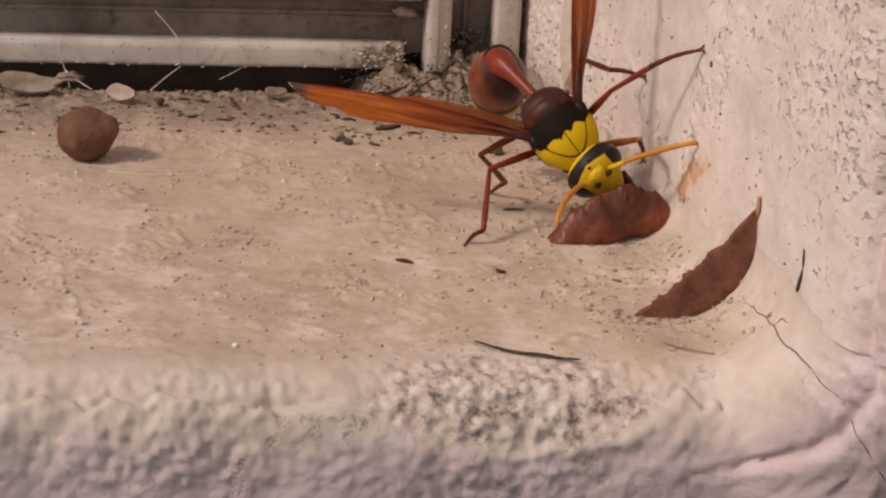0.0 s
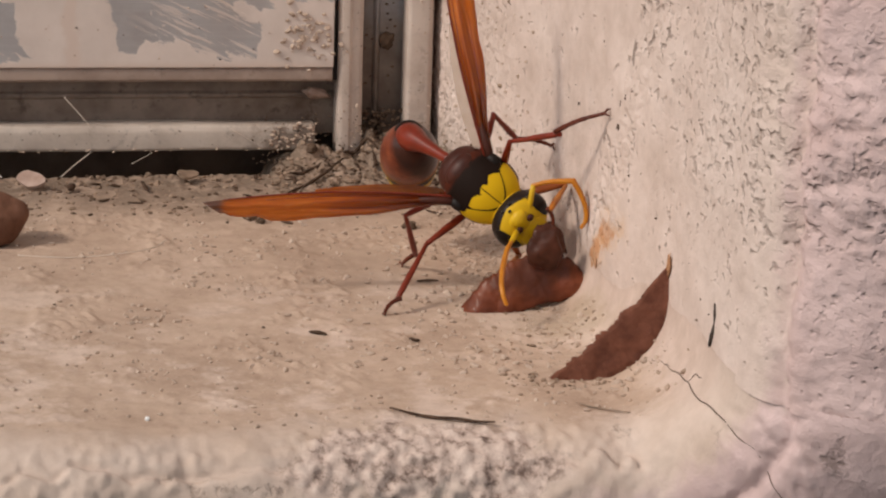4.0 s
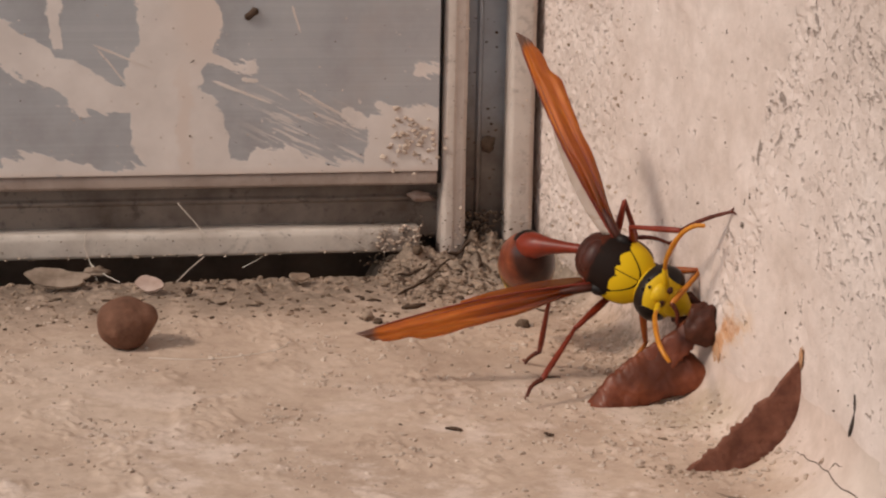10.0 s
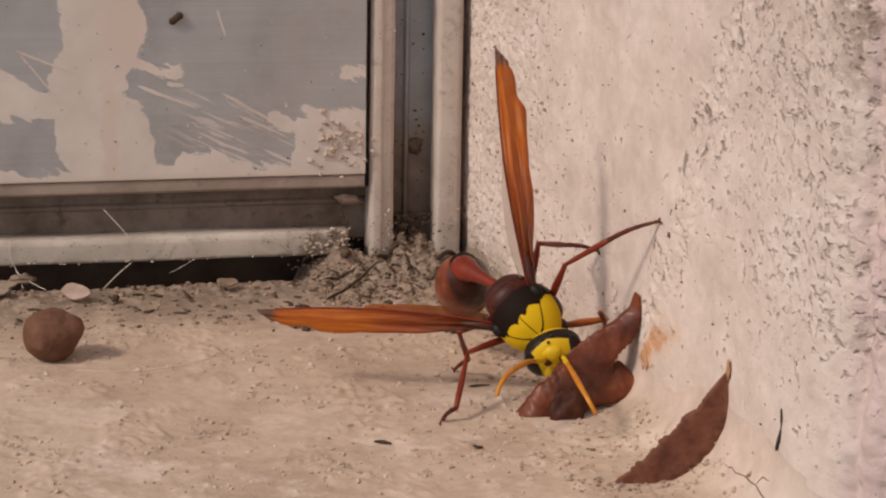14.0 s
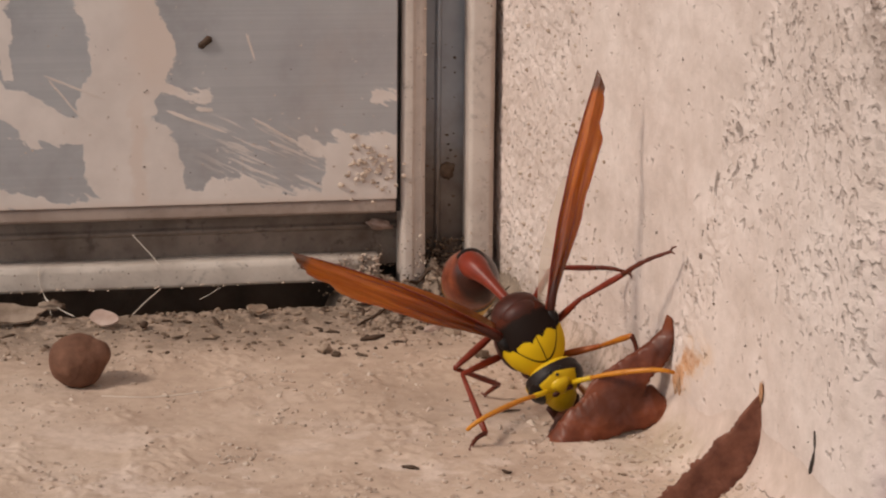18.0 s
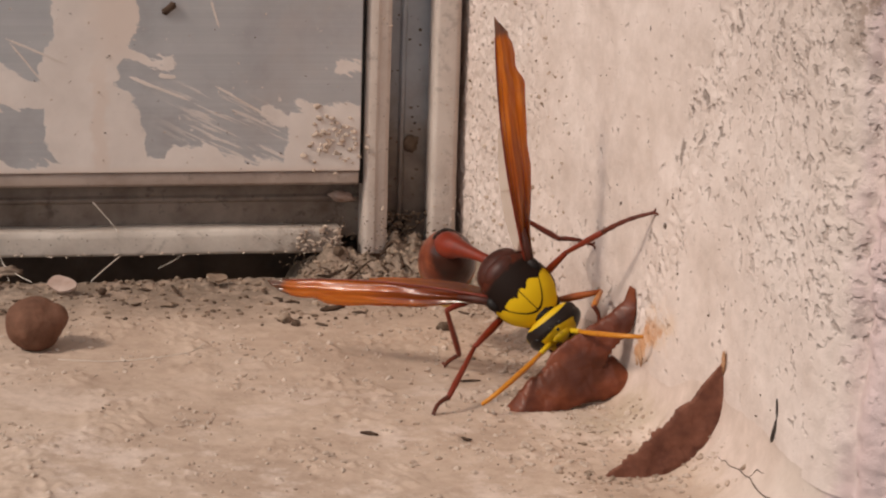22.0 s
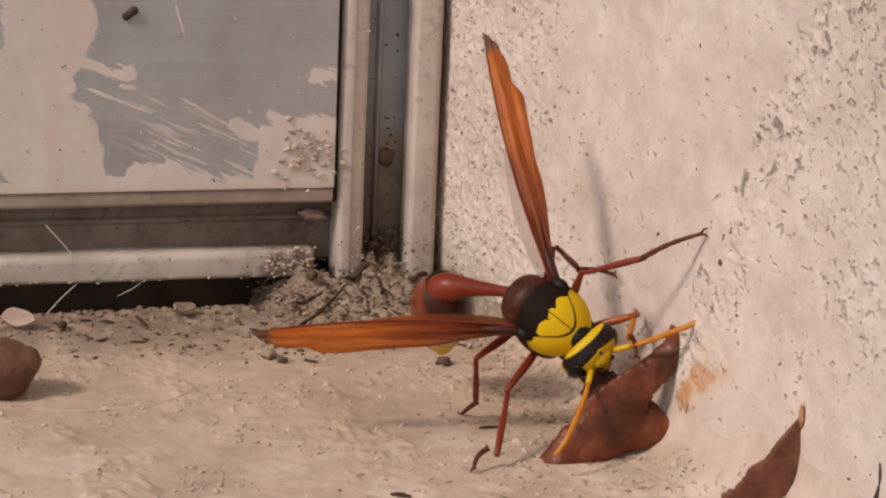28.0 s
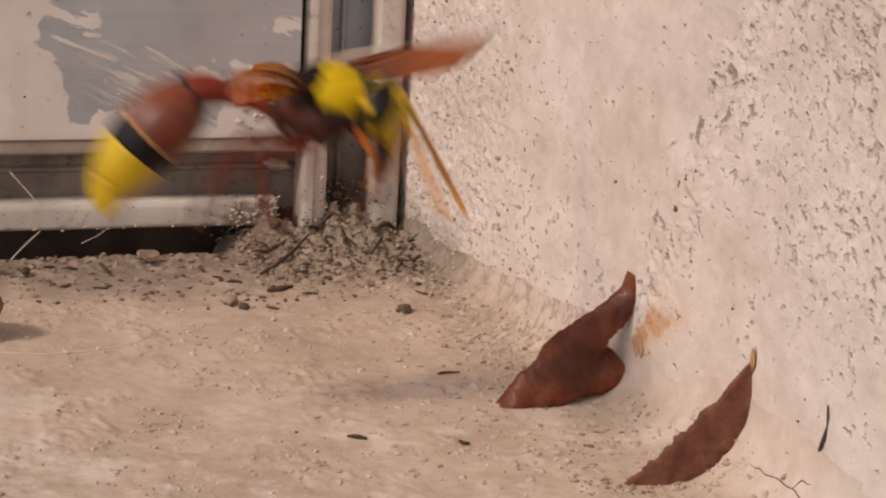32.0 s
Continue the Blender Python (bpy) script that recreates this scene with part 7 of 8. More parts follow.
ANTENNA_RIGHT = [
    (0, 0.0408, 0.6297, 0.0825, 0.7411, 0.5408, -0.1135, -0.3804),
    (1, 0.0748, 0.6158, 0.0953, 0.644, 0.3133, -0.1677, -0.6755),
    (2, 0.0477, 0.5998, 0.138, 0.818, 0.4931, 0.0574, -0.2897),
    (5, 0.0843, 0.6033, 0.1132, 0.8528, 0.3739, -0.0726, -0.3565),
    (6, 0.0699, 0.6277, 0.0672, 0.8596, 0.2602, -0.0809, -0.4311),
    (7, 0.061, 0.626, 0.0804, 0.9285, 0.3541, 0.0133, -0.1103),
    (8, 0.0803, 0.6331, 0.0215, 0.8585, 0.0625, -0.1043, -0.4967),
    (9, 0.0947, 0.6154, 0.0766, 0.8674, 0.1398, -0.067, -0.4715),
    (10, 0.0847, 0.6026, 0.1141, 0.8567, 0.456, -0.0775, -0.228),
    (11, 0.0839, 0.6032, 0.1136, 0.8421, 0.514, -0.069, -0.1476),
    (12, 0.1013, 0.6202, 0.05, 0.8147, 0.4668, -0.2229, -0.262),
    (13, 0.0962, 0.6265, 0.0267, 0.7366, 0.378, -0.3346, -0.4493),
    (14, 0.1173, 0.5657, 0.1416, 0.7002, 0.5282, -0.27, -0.3966),
    (17, 0.0952, 0.5814, 0.1388, 0.8005, 0.3858, -0.0865, -0.4495),
    (18, 0.0829, 0.6157, 0.0885, 0.6747, 0.2631, -0.1432, -0.6728),
    (19, 0.0816, 0.6336, -0.007, 0.7073, 0.2309, -0.3568, -0.5635),
    (20, 0.0802, 0.6278, 0.0542, 0.6726, 0.3576, -0.2961, -0.5748),
    (21, 0.0743, 0.6343, 0.0285, 0.6755, 0.1081, -0.1753, -0.706),
    (22, 0.0989, 0.6266, -0.0113, 0.6366, 0.1447, -0.3701, -0.659),
    (23, 0.0798, 0.6314, 0.0366, 0.729, -0.0066, -0.0342, -0.6818),
    (24, 0.0979, 0.5699, 0.151, 0.8091, 0.2425, 0.0193, -0.5336),
    (24.5, 0.0997, 0.5687, 0.1512, 0.8376, 0.4153, -0.1014, -0.3394),
    (25, 0.0962, 0.6192, 0.0629, 0.7238, 0.3153, -0.2473, -0.5605),
    (25.5, 0.0927, 0.5721, 0.1518, 0.7981, 0.3837, -0.0502, -0.4609),
    (26, 0.0941, 0.6256, -0.0386, 0.7168, 0.2097, -0.4256, -0.5098),
    (26.5, 0.0709, 0.6324, 0.0469, 0.6853, 0.1643, -0.1659, -0.6879),
    (28.5, 0.1201, 0.599, -0.0849, 0.7285, 0.0157, -0.4429, -0.5207),
    (29, 0.113, 0.6039, -0.0829, 0.7376, -0.0402, -0.3797, -0.5552),
    (29.5, 0.0863, 0.5954, 0.125, 0.963, 0.235, -0.0266, -0.1275),
    (30, 0.1038, 0.5897, 0.1204, 0.9687, 0.1444, -0.0727, -0.1866),
    (30.5, 0.1037, 0.612, 0.0745, 0.9567, 0.2427, -0.0967, -0.1272),
    (31, 0.1054, 0.5963, 0.1077, 0.9089, 0.2184, -0.0924, -0.342),
    (31.5, 0.0935, 0.6291, 0.0045, 0.5981, 0.2839, -0.4566, -0.5927),
    (31.8, 0.1018, 0.6155, 0.0667, 0.7031, 0.4208, -0.3064, -0.4835),
    (31.9, 0.0331, 0.6277, -0.0911, 0.3556, 0.0529, -0.6751, -0.6397),
    (32, 0.0616, 0.6397, -0.0019, 0.3761, -0.4549, -0.7167, 0.3714),
]
ANTENNA_LEFT = [
    (0, -0.1045, 0.599, 0.1035, 0.7996, 0.3143, 0.1506, 0.488),
    (1, -0.0752, 0.6156, 0.0954, 0.7645, 0.5261, 0.1431, 0.3434),
    (2, -0.0977, 0.5667, 0.1547, 0.4851, 0.6668, -0.2428, 0.511),
    (5, -0.0652, 0.6135, 0.1069, 0.595, 0.5243, -0.2717, 0.5452),
    (6, -0.08, 0.6233, 0.0705, 0.6186, 0.531, -0.2443, 0.525),
    (7, -0.0882, 0.6133, 0.0893, 0.6554, 0.4515, -0.2369, 0.5573),
    (8, -0.0696, 0.6368, 0.018, 0.7567, 0.5031, -0.1839, 0.3748),
    (9, -0.0536, 0.6332, 0.0631, 0.6367, 0.5193, -0.2424, 0.5159),
    (10, -0.0647, 0.6133, 0.1075, 0.7138, 0.5944, -0.0824, 0.3611),
    (11, -0.0656, 0.613, 0.1075, 0.9096, 0.2525, -0.0263, 0.3276),
    (12, -0.0461, 0.641, 0.0319, 0.9232, 0.3125, 0.0294, 0.221),
    (13, -0.0524, 0.6416, 0.0124, 0.9271, 0.199, 0.0737, 0.3078),
    (14, -0.0179, 0.6217, 0.1086, 0.9072, 0.3786, -0.1729, -0.0609),
    (17, -0.0518, 0.6076, 0.1244, 0.8988, 0.3606, -0.0678, 0.2389),
    (18, -0.0668, 0.6233, 0.0832, 0.824, 0.3168, 0.0809, 0.4618),
    (19, -0.0683, 0.6376, -0.0113, 0.7066, 0.2718, 0.3742, 0.5344),
    (20, -0.0697, 0.632, 0.0508, 0.7803, 0.3626, 0.2004, 0.4675),
    (21, -0.0757, 0.6338, 0.029, 0.8039, 0.2794, 0.214, 0.4785),
    (22, -0.0496, 0.6409, -0.0273, 0.8639, 0.3516, 0.2044, 0.2967),
    (23, -0.0701, 0.635, 0.0335, 0.7746, 0.3464, 0.2388, 0.4712),
    (24, -0.0476, 0.6024, 0.1343, 0.849, 0.4201, -0.0702, 0.312),
    (24.5, -0.0449, 0.6039, 0.1329, 0.9406, 0.2653, -0.1239, 0.1701),
    (25, -0.052, 0.6371, 0.0485, 0.9764, 0.1945, -0.0355, 0.0833),
    (25.5, -0.0546, 0.5973, 0.1391, 0.9443, 0.2369, -0.1111, 0.1983),
    (26, -0.055, 0.6358, -0.0513, 0.9276, 0.1783, 0.1652, 0.2823),
    (26.5, -0.079, 0.6292, 0.0495, 0.9812, 0.1076, 0.0258, 0.1553),
    (28.5, -0.0256, 0.6174, -0.1154, 0.7792, 0.054, 0.4147, 0.4651),
    (29, -0.0339, 0.6198, -0.1085, 0.9682, -0.2053, 0.0243, 0.1356),
    (29.5, -0.0629, 0.6087, 0.1172, 0.9887, -0.0726, -0.0822, 0.0964),
    (30, -0.0411, 0.6227, 0.0997, 0.9803, 0.0719, -0.1188, 0.1373),
    (30.5, -0.0428, 0.6376, 0.0545, 0.9654, 0.1437, -0.0468, 0.2106),
    (31, -0.0394, 0.6287, 0.0859, 0.9614, 0.2567, -0.0912, 0.0321),
    (31.5, -0.0555, 0.641, -0.0079, 0.7867, 0.0034, 0.1276, 0.6022),
    (31.8, -0.0453, 0.6385, 0.0482, 0.8102, 0.1987, 0.0892, 0.5427),
    (31.9, -0.1136, 0.61, -0.0651, 0.6551, 0.1525, 0.5249, 0.5205),
    (32, -0.0879, 0.6313, 0.0066, 0.5067, -0.3257, -0.6284, 0.4922),
]
# how far that antenna curls at its elbow and halfway, in degrees
CURL = [(0, 0, 0), (1, 10, 10), (2, 70, 60), (5, 65, 60), (6, 70, 55), (7, 26, 0), (8, 40, 95), (9, 40, 15), (10, 10, 0), (11, 0, 0), (32, 0, 0)]
PETIOLE = [
    (0, 0, -0.4, -0.04, 0.9517, 0.3038, -0.0032, 0.0447),
    (1, 0, -0.4, -0.04, 0.9474, 0.319, -0.0014, 0.0251),
    (1.5, 0, -0.4, -0.04, 0.9451, 0.3265, -0.0007, 0.0151),
    (2, 0, -0.4, -0.04, 0.9426, 0.3339, -0.0002, 0.0051),
    (2.5, 0, -0.4, -0.04, 0.9456, 0.3248, -0.001, 0.0209),
    (4.5, 0, -0.4, -0.04, 0.9547, 0.2858, -0.0075, 0.0831),
    (5, 0, -0.4, -0.04, 0.9562, 0.2756, -0.0098, 0.0982),
    (5.5, 0, -0.4, -0.04, 0.9574, 0.2653, -0.0125, 0.113),
    (6, 0, -0.4, -0.04, 0.9584, 0.255, -0.0154, 0.1276),
    (6.5, 0, -0.4, -0.04, 0.958, 0.2545, -0.016, 0.1314),
    (7, 0, -0.4, -0.04, 0.9576, 0.254, -0.0165, 0.1352),
    (7.5, 0, -0.4, -0.04, 0.9609, 0.2387, -0.0191, 0.1389),
    (8, 0, -0.4, -0.04, 0.964, 0.2234, -0.0219, 0.1425),
    (8.5, 0, -0.4, -0.04, 0.9668, 0.2081, -0.0249, 0.1461),
    (9, 0, -0.4, -0.04, 0.9694, 0.1927, -0.0279, 0.1496),
    (9.5, 0, -0.4, -0.04, 0.9697, 0.1749, -0.0342, 0.167),
    (10, 0, -0.4, -0.04, 0.9694, 0.1572, -0.0412, 0.1842),
    (10.5, 0, -0.4, -0.04, 0.9653, 0.1784, -0.0374, 0.1869),
    (11, 0, -0.4, -0.04, 0.9608, 0.1997, -0.0336, 0.1895),
    (11.5, 0, -0.4, -0.04, 0.9557, 0.221, -0.0297, 0.1921),
    (12, 0, -0.4, -0.04, 0.9502, 0.2422, -0.0256, 0.1946),
    (12.5, 0, -0.4, -0.04, 0.9442, 0.2631, -0.0215, 0.197),
    (13, 0, -0.4, -0.04, 0.9378, 0.2837, -0.0173, 0.1993),
    (13.5, 0, -0.4, -0.04, 0.9396, 0.2921, -0.0141, 0.1779),
    (14, 0, -0.4, -0.04, 0.9409, 0.3003, -0.0112, 0.156),
    (16.5, 0, -0.4, -0.04, 0.9409, 0.3362, -0.0016, 0.0416),
    (17, 0, -0.4, -0.04, 0.9396, 0.3419, -0.0006, 0.0185),
    (17.5, 0, -0.4, -0.04, 0.9416, 0.3351, -0.0012, 0.0321),
    (18, 0, -0.4, -0.04, 0.9435, 0.3281, -0.0021, 0.0455),
    (19, 0, -0.4, -0.04, 0.9468, 0.3137, -0.0044, 0.072),
    (19.5, 0, -0.4, -0.04, 0.9459, 0.3097, -0.0062, 0.0965),
    (20, 0, -0.4, -0.04, 0.9446, 0.3052, -0.0082, 0.1209),
    (20.5, 0, -0.4, -0.04, 0.9427, 0.3003, -0.0105, 0.1451),
    (21, 0, -0.4, -0.04, 0.9404, 0.2949, -0.013, 0.169),
    (21.5, 0, -0.4, -0.04, 0.9369, 0.3101, -0.0098, 0.1612),
    (22, 0, -0.4, -0.04, 0.9331, 0.3254, -0.0069, 0.1532),
    (22.5, 0, -0.4, -0.04, 0.929, 0.3405, -0.0042, 0.145),
    (23, 0, -0.4, -0.04, 0.9246, 0.3556, -0.0018, 0.1365),
    (23.5, 0, -0.4, -0.04, 0.92, 0.3706, 0.0003, 0.1278),
    (24, 0, -0.4, -0.04, 0.9151, 0.3853, 0.0021, 0.1189),
    (24.5, 0, -0.4, -0.04, 0.91, 0.3999, 0.0037, 0.1097),
    (25, 0, -0.4, -0.04, 0.927, 0.3653, -0.0004, 0.0846),
    (25.5, 0, -0.4, -0.04, 0.9424, 0.329, -0.0027, 0.0606),
    (26, 0, -0.4, -0.04, 0.9557, 0.292, -0.0032, 0.0379),
    (26.5, 0, -0.4, -0.04, 0.9647, 0.2492, -0.0109, 0.0849),
    (28.5, 0, -0.4, -0.04, 0.9581, 0.0653, -0.0858, 0.2655),
    (29, 0, -0.4, -0.04, 0.9745, 0.1406, -0.0411, 0.1699),
    (29.5, 0, -0.4, -0.04, 0.9733, 0.2181, -0.0114, 0.0709),
    (30, 0, -0.4, -0.04, 0.9747, 0.2166, -0.0089, 0.0543),
    (30.5, 0, -0.4, -0.04, 0.9758, 0.2151, -0.0062, 0.0377),
    (31, 0, -0.4, -0.04, 0.9767, 0.2135, -0.0035, 0.0211),
    (31.5, 0, -0.4, -0.04, 0.9773, 0.2118, -0.0008, 0.0045),
    (31.8, 0, -0.4, -0.04, 0.9548, 0.2924, 0.0044, -0.0528),
    (31.9, 0, -0.4, -0.04, 0.9547, 0.2271, 0.0445, 0.187),
    (32, 0, -0.4, -0.04, 0.971, -0.1814, -0.0286, 0.1533),
]
GASTER = [
    (0, 0.0614, -0.9796, -0.4282, 0.6884, 0.6142, -0.324, -0.2097),
    (1, 0.0342, -0.9687, -0.4472, 0.6631, 0.6228, -0.2532, -0.3292),
    (1.5, 0.0205, -0.9628, -0.4563, 0.6878, 0.6031, -0.2958, -0.2752),
    (2, 0.0068, -0.9565, -0.4651, 0.6656, 0.6011, -0.337, -0.2864),
    (2.5, 0.0284, -0.964, -0.4541, 0.6922, 0.5759, -0.3412, -0.2699),
    (4.5, 0.1147, -0.9869, -0.4044, 0.6671, 0.5349, -0.4589, -0.2415),
    (5, 0.136, -0.9908, -0.3906, 0.6753, 0.5135, -0.4765, -0.2306),
    (5.5, 0.1569, -0.9938, -0.3765, 0.6838, 0.5208, -0.4418, -0.2569),
    (6, 0.1774, -0.996, -0.362, 0.6994, 0.4884, -0.4599, -0.2466),
    (6.5, 0.1826, -0.995, -0.361, 0.7209, 0.4756, -0.4532, -0.2206),
    (7, 0.1878, -0.9939, -0.36, 0.7397, 0.4811, -0.4378, -0.1725),
    (7.5, 0.1938, -1.0025, -0.3397, 0.7218, 0.4729, -0.4464, -0.237),
    (8, 0.1997, -1.0104, -0.3192, 0.7156, 0.4593, -0.4666, -0.2435),
    (8.5, 0.2053, -1.0177, -0.2983, 0.7082, 0.4514, -0.4819, -0.2498),
    (9, 0.2107, -1.0243, -0.2772, 0.6999, 0.4602, -0.4819, -0.2571),
    (9.5, 0.235, -1.0251, -0.2508, 0.6794, 0.4656, -0.5016, -0.2646),
    (10, 0.2587, -1.0243, -0.2237, 0.6666, 0.4676, -0.5189, -0.2603),
    (10.5, 0.2619, -1.0137, -0.2527, 0.682, 0.4543, -0.5127, -0.2562),
    (11, 0.2646, -1.0018, -0.2814, 0.6756, 0.4915, -0.5001, -0.2276),
    (11.5, 0.2668, -0.9886, -0.3097, 0.6805, 0.5107, -0.477, -0.2204),
    (12, 0.2684, -0.9743, -0.3375, 0.7047, 0.502, -0.4639, -0.1901),
    (12.5, 0.2696, -0.9589, -0.3646, 0.7042, 0.5155, -0.4516, -0.1853),
    (13, 0.2702, -0.9425, -0.3909, 0.6994, 0.515, -0.4604, -0.1831),
    (13.5, 0.2414, -0.9473, -0.4042, 0.7036, 0.5278, -0.446, -0.1658),
    (14, 0.2117, -0.951, -0.4168, 0.7039, 0.5301, -0.4444, -0.1615),
    (16.5, 0.056, -0.952, -0.4672, 0.728, 0.5652, -0.3281, -0.2072),
    (17, 0.0249, -0.9487, -0.4743, 0.7446, 0.573, -0.2784, -0.1995),
    (17.5, 0.0433, -0.954, -0.4662, 0.7486, 0.5727, -0.251, -0.2204),
    (18, 0.0616, -0.9588, -0.4576, 0.737, 0.5963, -0.2194, -0.2305),
    (19, 0.0981, -0.9668, -0.4393, 0.7684, 0.5568, -0.2763, -0.1521),
    (19.5, 0.1314, -0.9644, -0.4331, 0.7312, 0.5666, -0.3148, -0.2126),
    (20, 0.1645, -0.9607, -0.4259, 0.7168, 0.56, -0.3478, -0.2272),
    (20.5, 0.1972, -0.9557, -0.4177, 0.707, 0.5567, -0.3644, -0.2398),
    (21, 0.2293, -0.9494, -0.4087, 0.7102, 0.5475, -0.3792, -0.2281),
    (21.5, 0.2174, -0.9406, -0.4284, 0.698, 0.5513, -0.3877, -0.242),
    (22, 0.205, -0.9311, -0.4478, 0.6986, 0.5518, -0.3926, -0.2308),
    (22.5, 0.1924, -0.9209, -0.4667, 0.7159, 0.5238, -0.4098, -0.2128),
    (23, 0.1795, -0.91, -0.485, 0.6808, 0.5421, -0.4116, -0.2705),
    (23.5, 0.1664, -0.8985, -0.5028, 0.6658, 0.5282, -0.4181, -0.3208),
    (24, 0.1531, -0.8864, -0.52, 0.6495, 0.5313, -0.4329, -0.3295),
    (24.5, 0.1396, -0.8738, -0.5364, 0.6754, 0.5566, -0.3837, -0.2947),
    (25, 0.1113, -0.9167, -0.4994, 0.6861, 0.5694, -0.3616, -0.2726),
    (25.5, 0.0819, -0.9557, -0.4582, 0.7106, 0.5573, -0.3613, -0.232),
    (26, 0.0523, -0.9898, -0.4139, 0.7334, 0.5337, -0.3542, -0.2277),
    (26.5, 0.1188, -1.0126, -0.3578, 0.7153, 0.5622, -0.2329, -0.3435),
    (28.5, 0.3613, -0.9988, -0.0762, 0.7562, 0.4422, -0.429, -0.2204),
    (29, 0.2393, -1.0377, -0.2029, 0.7845, 0.4491, -0.3997, -0.1521),
    (29.5, 0.1003, -1.0349, -0.3179, 0.7246, 0.5093, -0.3988, -0.2378),
    (30, 0.0769, -1.0386, -0.3168, 0.7402, 0.4938, -0.3958, -0.2271),
    (30.5, 0.0535, -1.0416, -0.3154, 0.7439, 0.4914, -0.3859, -0.237),
    (31, 0.0299, -1.0439, -0.3136, 0.7743, 0.4793, -0.3483, -0.2222),
    (31.5, 0.0064, -1.0455, -0.3115, 0.8243, 0.345, -0.3797, -0.2394),
    (31.8, -0.0729, -0.9876, -0.4139, 0.8061, 0.385, -0.3395, -0.2944),
    (31.9, 0.2391, -0.9872, -0.3373, 0.6859, 0.5621, -0.4465, 0.1196),
    (32, 0.1989, -1.0141, 0.2314, 0.973, 0.1643, -0.1399, 0.0823),
]
PELLET = [
    (0, 1.2085, -5.6165, 0.2104),
    (1, 1.0938, -5.393, 0.0318),
    (2, 1.3005, -5.6563, 0.3146),
    (5, 1.16, -5.7485, 0.545),
    (6, 1.3575, -5.6169, 0.5962),
    (7, 1.2972, -5.7092, 0.4374),
    (8, 1.4288, -5.4948, 0.541),
    (9, 1.445, -5.6266, 0.5388),
    (10, 1.5248, -5.7486, 0.6803),
    (11, 1.3279, -5.8003, 0.5727),
    (12, 1.1458, -5.7028, 0.271),
    (13, 1.1298, -5.6179, 0.2471),
    (14, 0.877, -5.86, -0.0333),
    (17, 0.6255, -5.711, -0.0583),
    (18, 0.658, -5.4703, -0.1273),
    (19, 0.7294, -5.3926, -0.0331),
    (20, 1.1114, -5.5606, 0.0725),
    (21, 1.143, -5.3952, 0.2976),
    (22, 1.1533, -5.223, 0.2111),
    (23, 1.3194, -5.374, 0.431),
    (24, 1.2974, -5.625, 0.5524),
    (24.5, 1.143, -5.7113, 0.2924),
    (25, 1.1149, -5.4233, 0.184),
    (25.5, 0.9588, -5.7699, 0.1474),
    (26, 0.937, -5.2678, 0.1588),
    (26.5, 0.9679, -5.3757, -0.0114),
    (28.5, 1.0975, -5.3261, 0.4363),
    (29, 0.8073, -5.5259, 0.3405),
    (29.5, 0.97, -5.62, 0.08),
    (30.5, 0.97, -5.52, 0.08),
    (32, 0.97, -5.52, 0.08),
]



def placed(row):
    """A pose from a row of seconds, centimetres and a quaternion."""
    t, x, y, z, *q = row
    turn = Matrix.Identity(4)
    if q:
        from_q = Euler((0, 0, 0)).to_quaternion()
        from_q.w, from_q.x, from_q.y, from_q.z = q
        turn = from_q.normalized().to_matrix().to_4x4()
    return Matrix.Translation(Vector((x, y, z)) * CM) @ turn


def keyed(rows):
    poses = [(r[0], placed(r)) for r in rows]
    if poses[0][0] > 0:
        poses.insert(0, (0.0, poses[0][1]))
    if poses[-1][0] < 32.0:
        poses.append((32.0, poses[-1][1]))
    return poses


def between(rows, t):
    """A foothold and an ankle at t, straight from row to row."""
    for a, b in zip(rows, rows[1:]):
        if a[0] <= t <= b[0]:
            k = (t - a[0]) / max(1e-6, b[0] - a[0])
            return Vector(a[1]).lerp(Vector(b[1]), k), Vector(a[2]).lerp(Vector(b[2]), k)
    return Vector(rows[-1][1]), Vector(rows[-1][2])


def along(at, to, roll_hint):
    """A pose at a joint whose Y axis runs to the next one."""
    y = (to - at).normalized()
    x = y.cross(roll_hint)
    if x.length < 1e-4:
        x = y.cross(Vector((0.3, 0.9, 0.1)))
    x.normalize()
    z = x.cross(y)
    turn = Matrix((x, y, z)).transposed().to_4x4()
    return Matrix.Translation(at * CM) @ turn


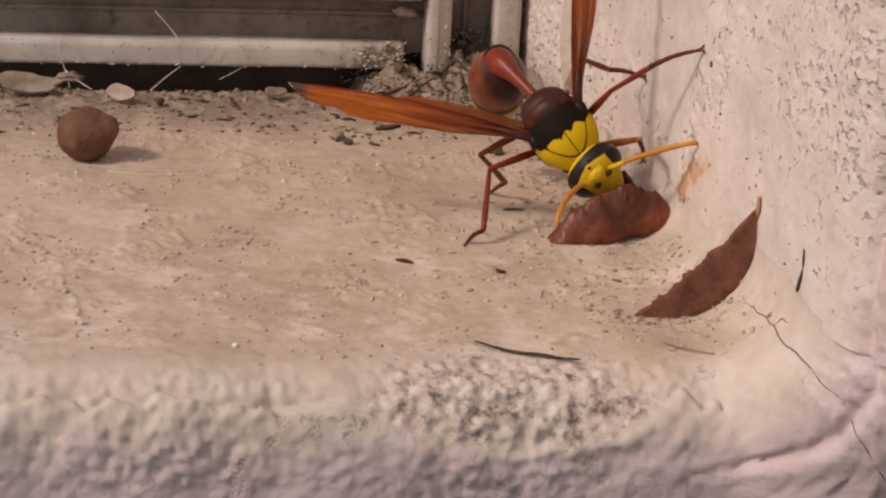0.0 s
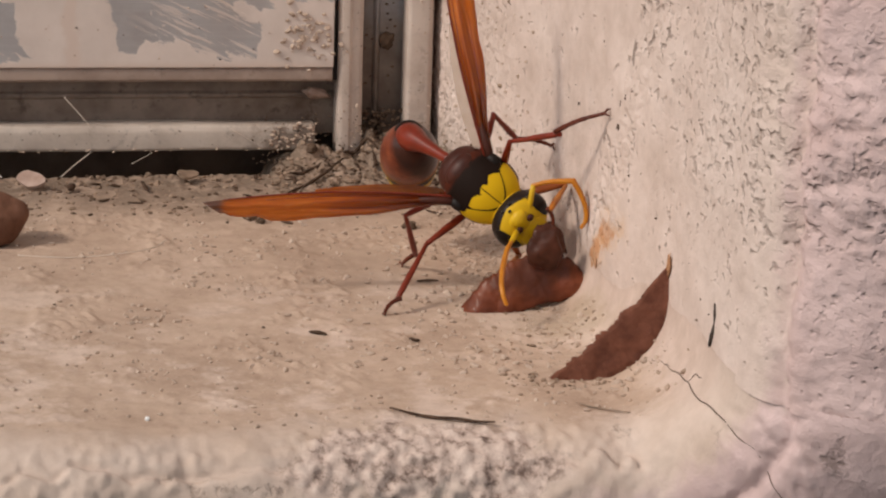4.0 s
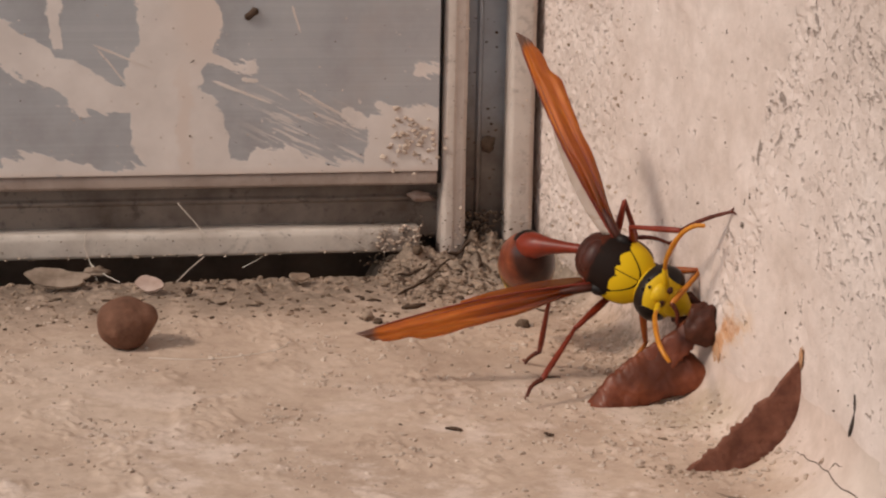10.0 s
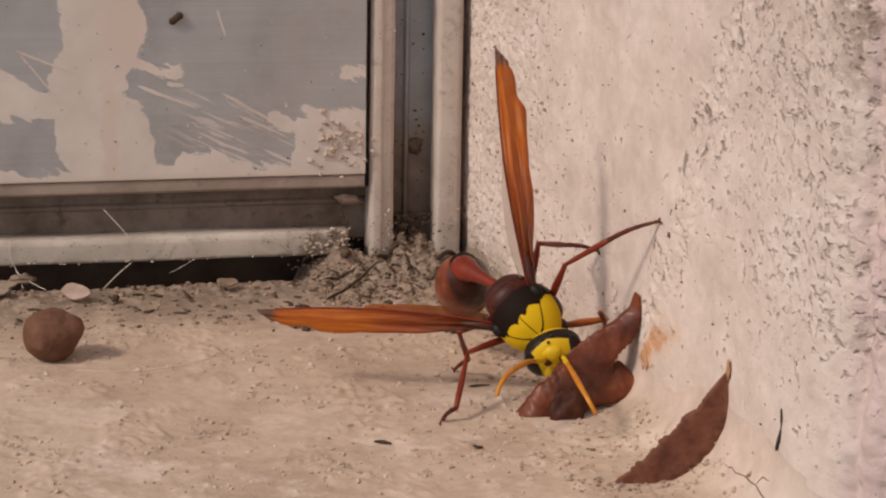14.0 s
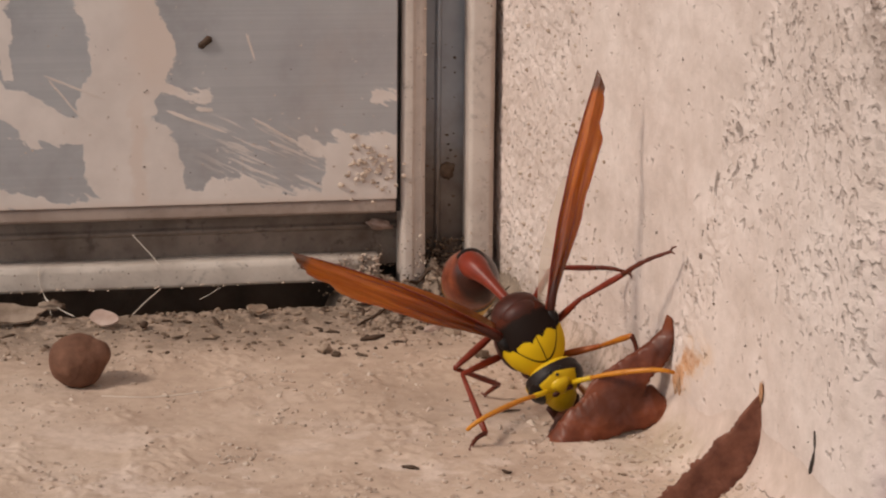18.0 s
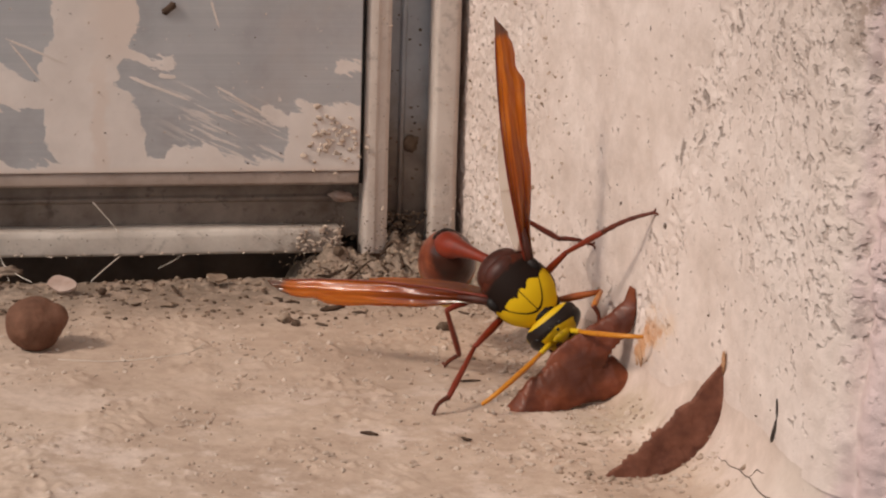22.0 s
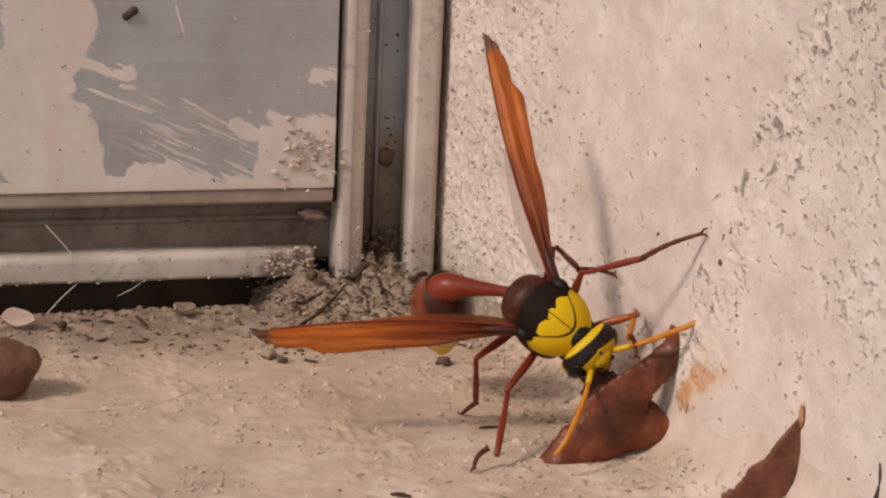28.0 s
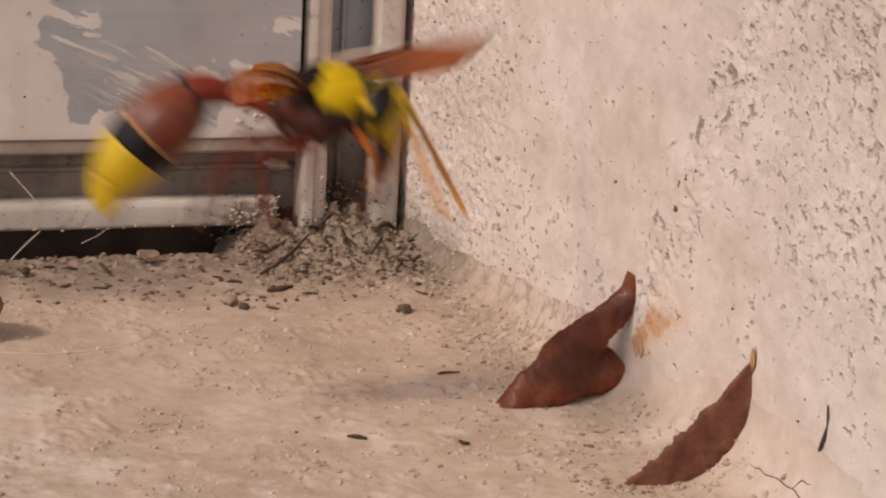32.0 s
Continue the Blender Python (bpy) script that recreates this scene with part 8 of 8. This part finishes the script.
def leg_rows(key, body):
    hip, lf, lt, pole, feet = LEGS[key]
    lr = JOINTS[key][3]
    rows = ([], [], [])
    side = 1 if "right" in key else -1
    reach = {"front": (0.25, 0.35, -0.75), "middle": (0.4, -0.5, -0.85), "hind": (0.3, -1.0, -0.6)}[key.split("_")[1]]
    for t, m in body:
        inv = m.inverted()
        at = Vector(hip)
        if t > 31.85:
            ankle = Vector((side * reach[0], reach[1], reach[2])) if t > 31.95 else (inv @ (between(feet, 31.8)[1] * CM)) / CM
            foot = ankle + Vector((0.05 * side, -0.25, -0.45))
            bend = Vector((side * 0.8, 0.4 if "front" in key else -0.2, 0.3))
        else:
            foot_w, ankle_w = between(feet, t)
            foot, ankle = (inv @ (foot_w * CM)) / CM, (inv @ (ankle_w * CM)) / CM
            bend = inv.to_3x3() @ Vector(pole)
        d = ankle - at
        far = min(d.length, 0.995 * (lf + lt))
        far = max(far, abs(lf - lt) + 0.05)
        way = d.normalized()
        ankle = at + way * far
        x = (lf * lf - lt * lt + far * far) / (2 * far)
        h = math.sqrt(max(0.0, lf * lf - x * x))
        out = (bend - way * bend.dot(way)).normalized()
        knee = at + way * x + out * h
        for joint, (a, b) in zip(rows, ((at, knee), (knee, ankle), (ankle, foot))):
            joint.append((t, along(a, b, out)))
    return rows


def motions():
    body = keyed(BODY)
    walk(wasp, body)
    for ob, rows in ((wing_right, WING_RIGHT), (wing_left, WING_LEFT), (head, HEAD), (antenna_right, ANTENNA_RIGHT), (antenna_left, ANTENNA_LEFT), (petiole, PETIOLE)):
        walk(ob, keyed(rows))
    first, second = [], []
    for t, elbow, half in CURL:
        m = Matrix.Translation(ELBOW * CM) @ Matrix.Rotation(radians(-elbow), 4, 'X')
        first.append((t, m))
        second.append((t, m @ Matrix.Translation((KNUCKLE - ELBOW) * CM) @ Matrix.Rotation(radians(-half), 4, 'X')))
    walk(WHIP[0], first)
    walk(WHIP[1], second)
    aside = pose(0, 0, 0, 0, 0, -8)
    walk(gaster, [(t, m @ aside if t < 31.85 else m) for t, m in keyed(GASTER)])
    for key, (femur, tibia, tarsus, lr) in JOINTS.items():
        for ob, rows in zip((femur, tibia, tarsus), leg_rows(key, body)):
            walk(ob, rows)
    nearer = pose(-0.0013, -0.0026, 0.0006)
    walk(pellet, [(t, nearer @ m) for t, m in keyed(PELLET)])
    # the strip rises out of the wet bulge as it is drawn up the wall
    lifted = [(0.0, 0.85), (4.5, 0.80), (7.0, 0.56), (9.5, 0.34), (11.0, 0.07), (12.0, 0.0), (32.0, 0.0)]
    walk(strip, [(t, pose(-0.57 * d * CM, 0, -0.80 * d * CM)) for t, d in lifted])


motions()
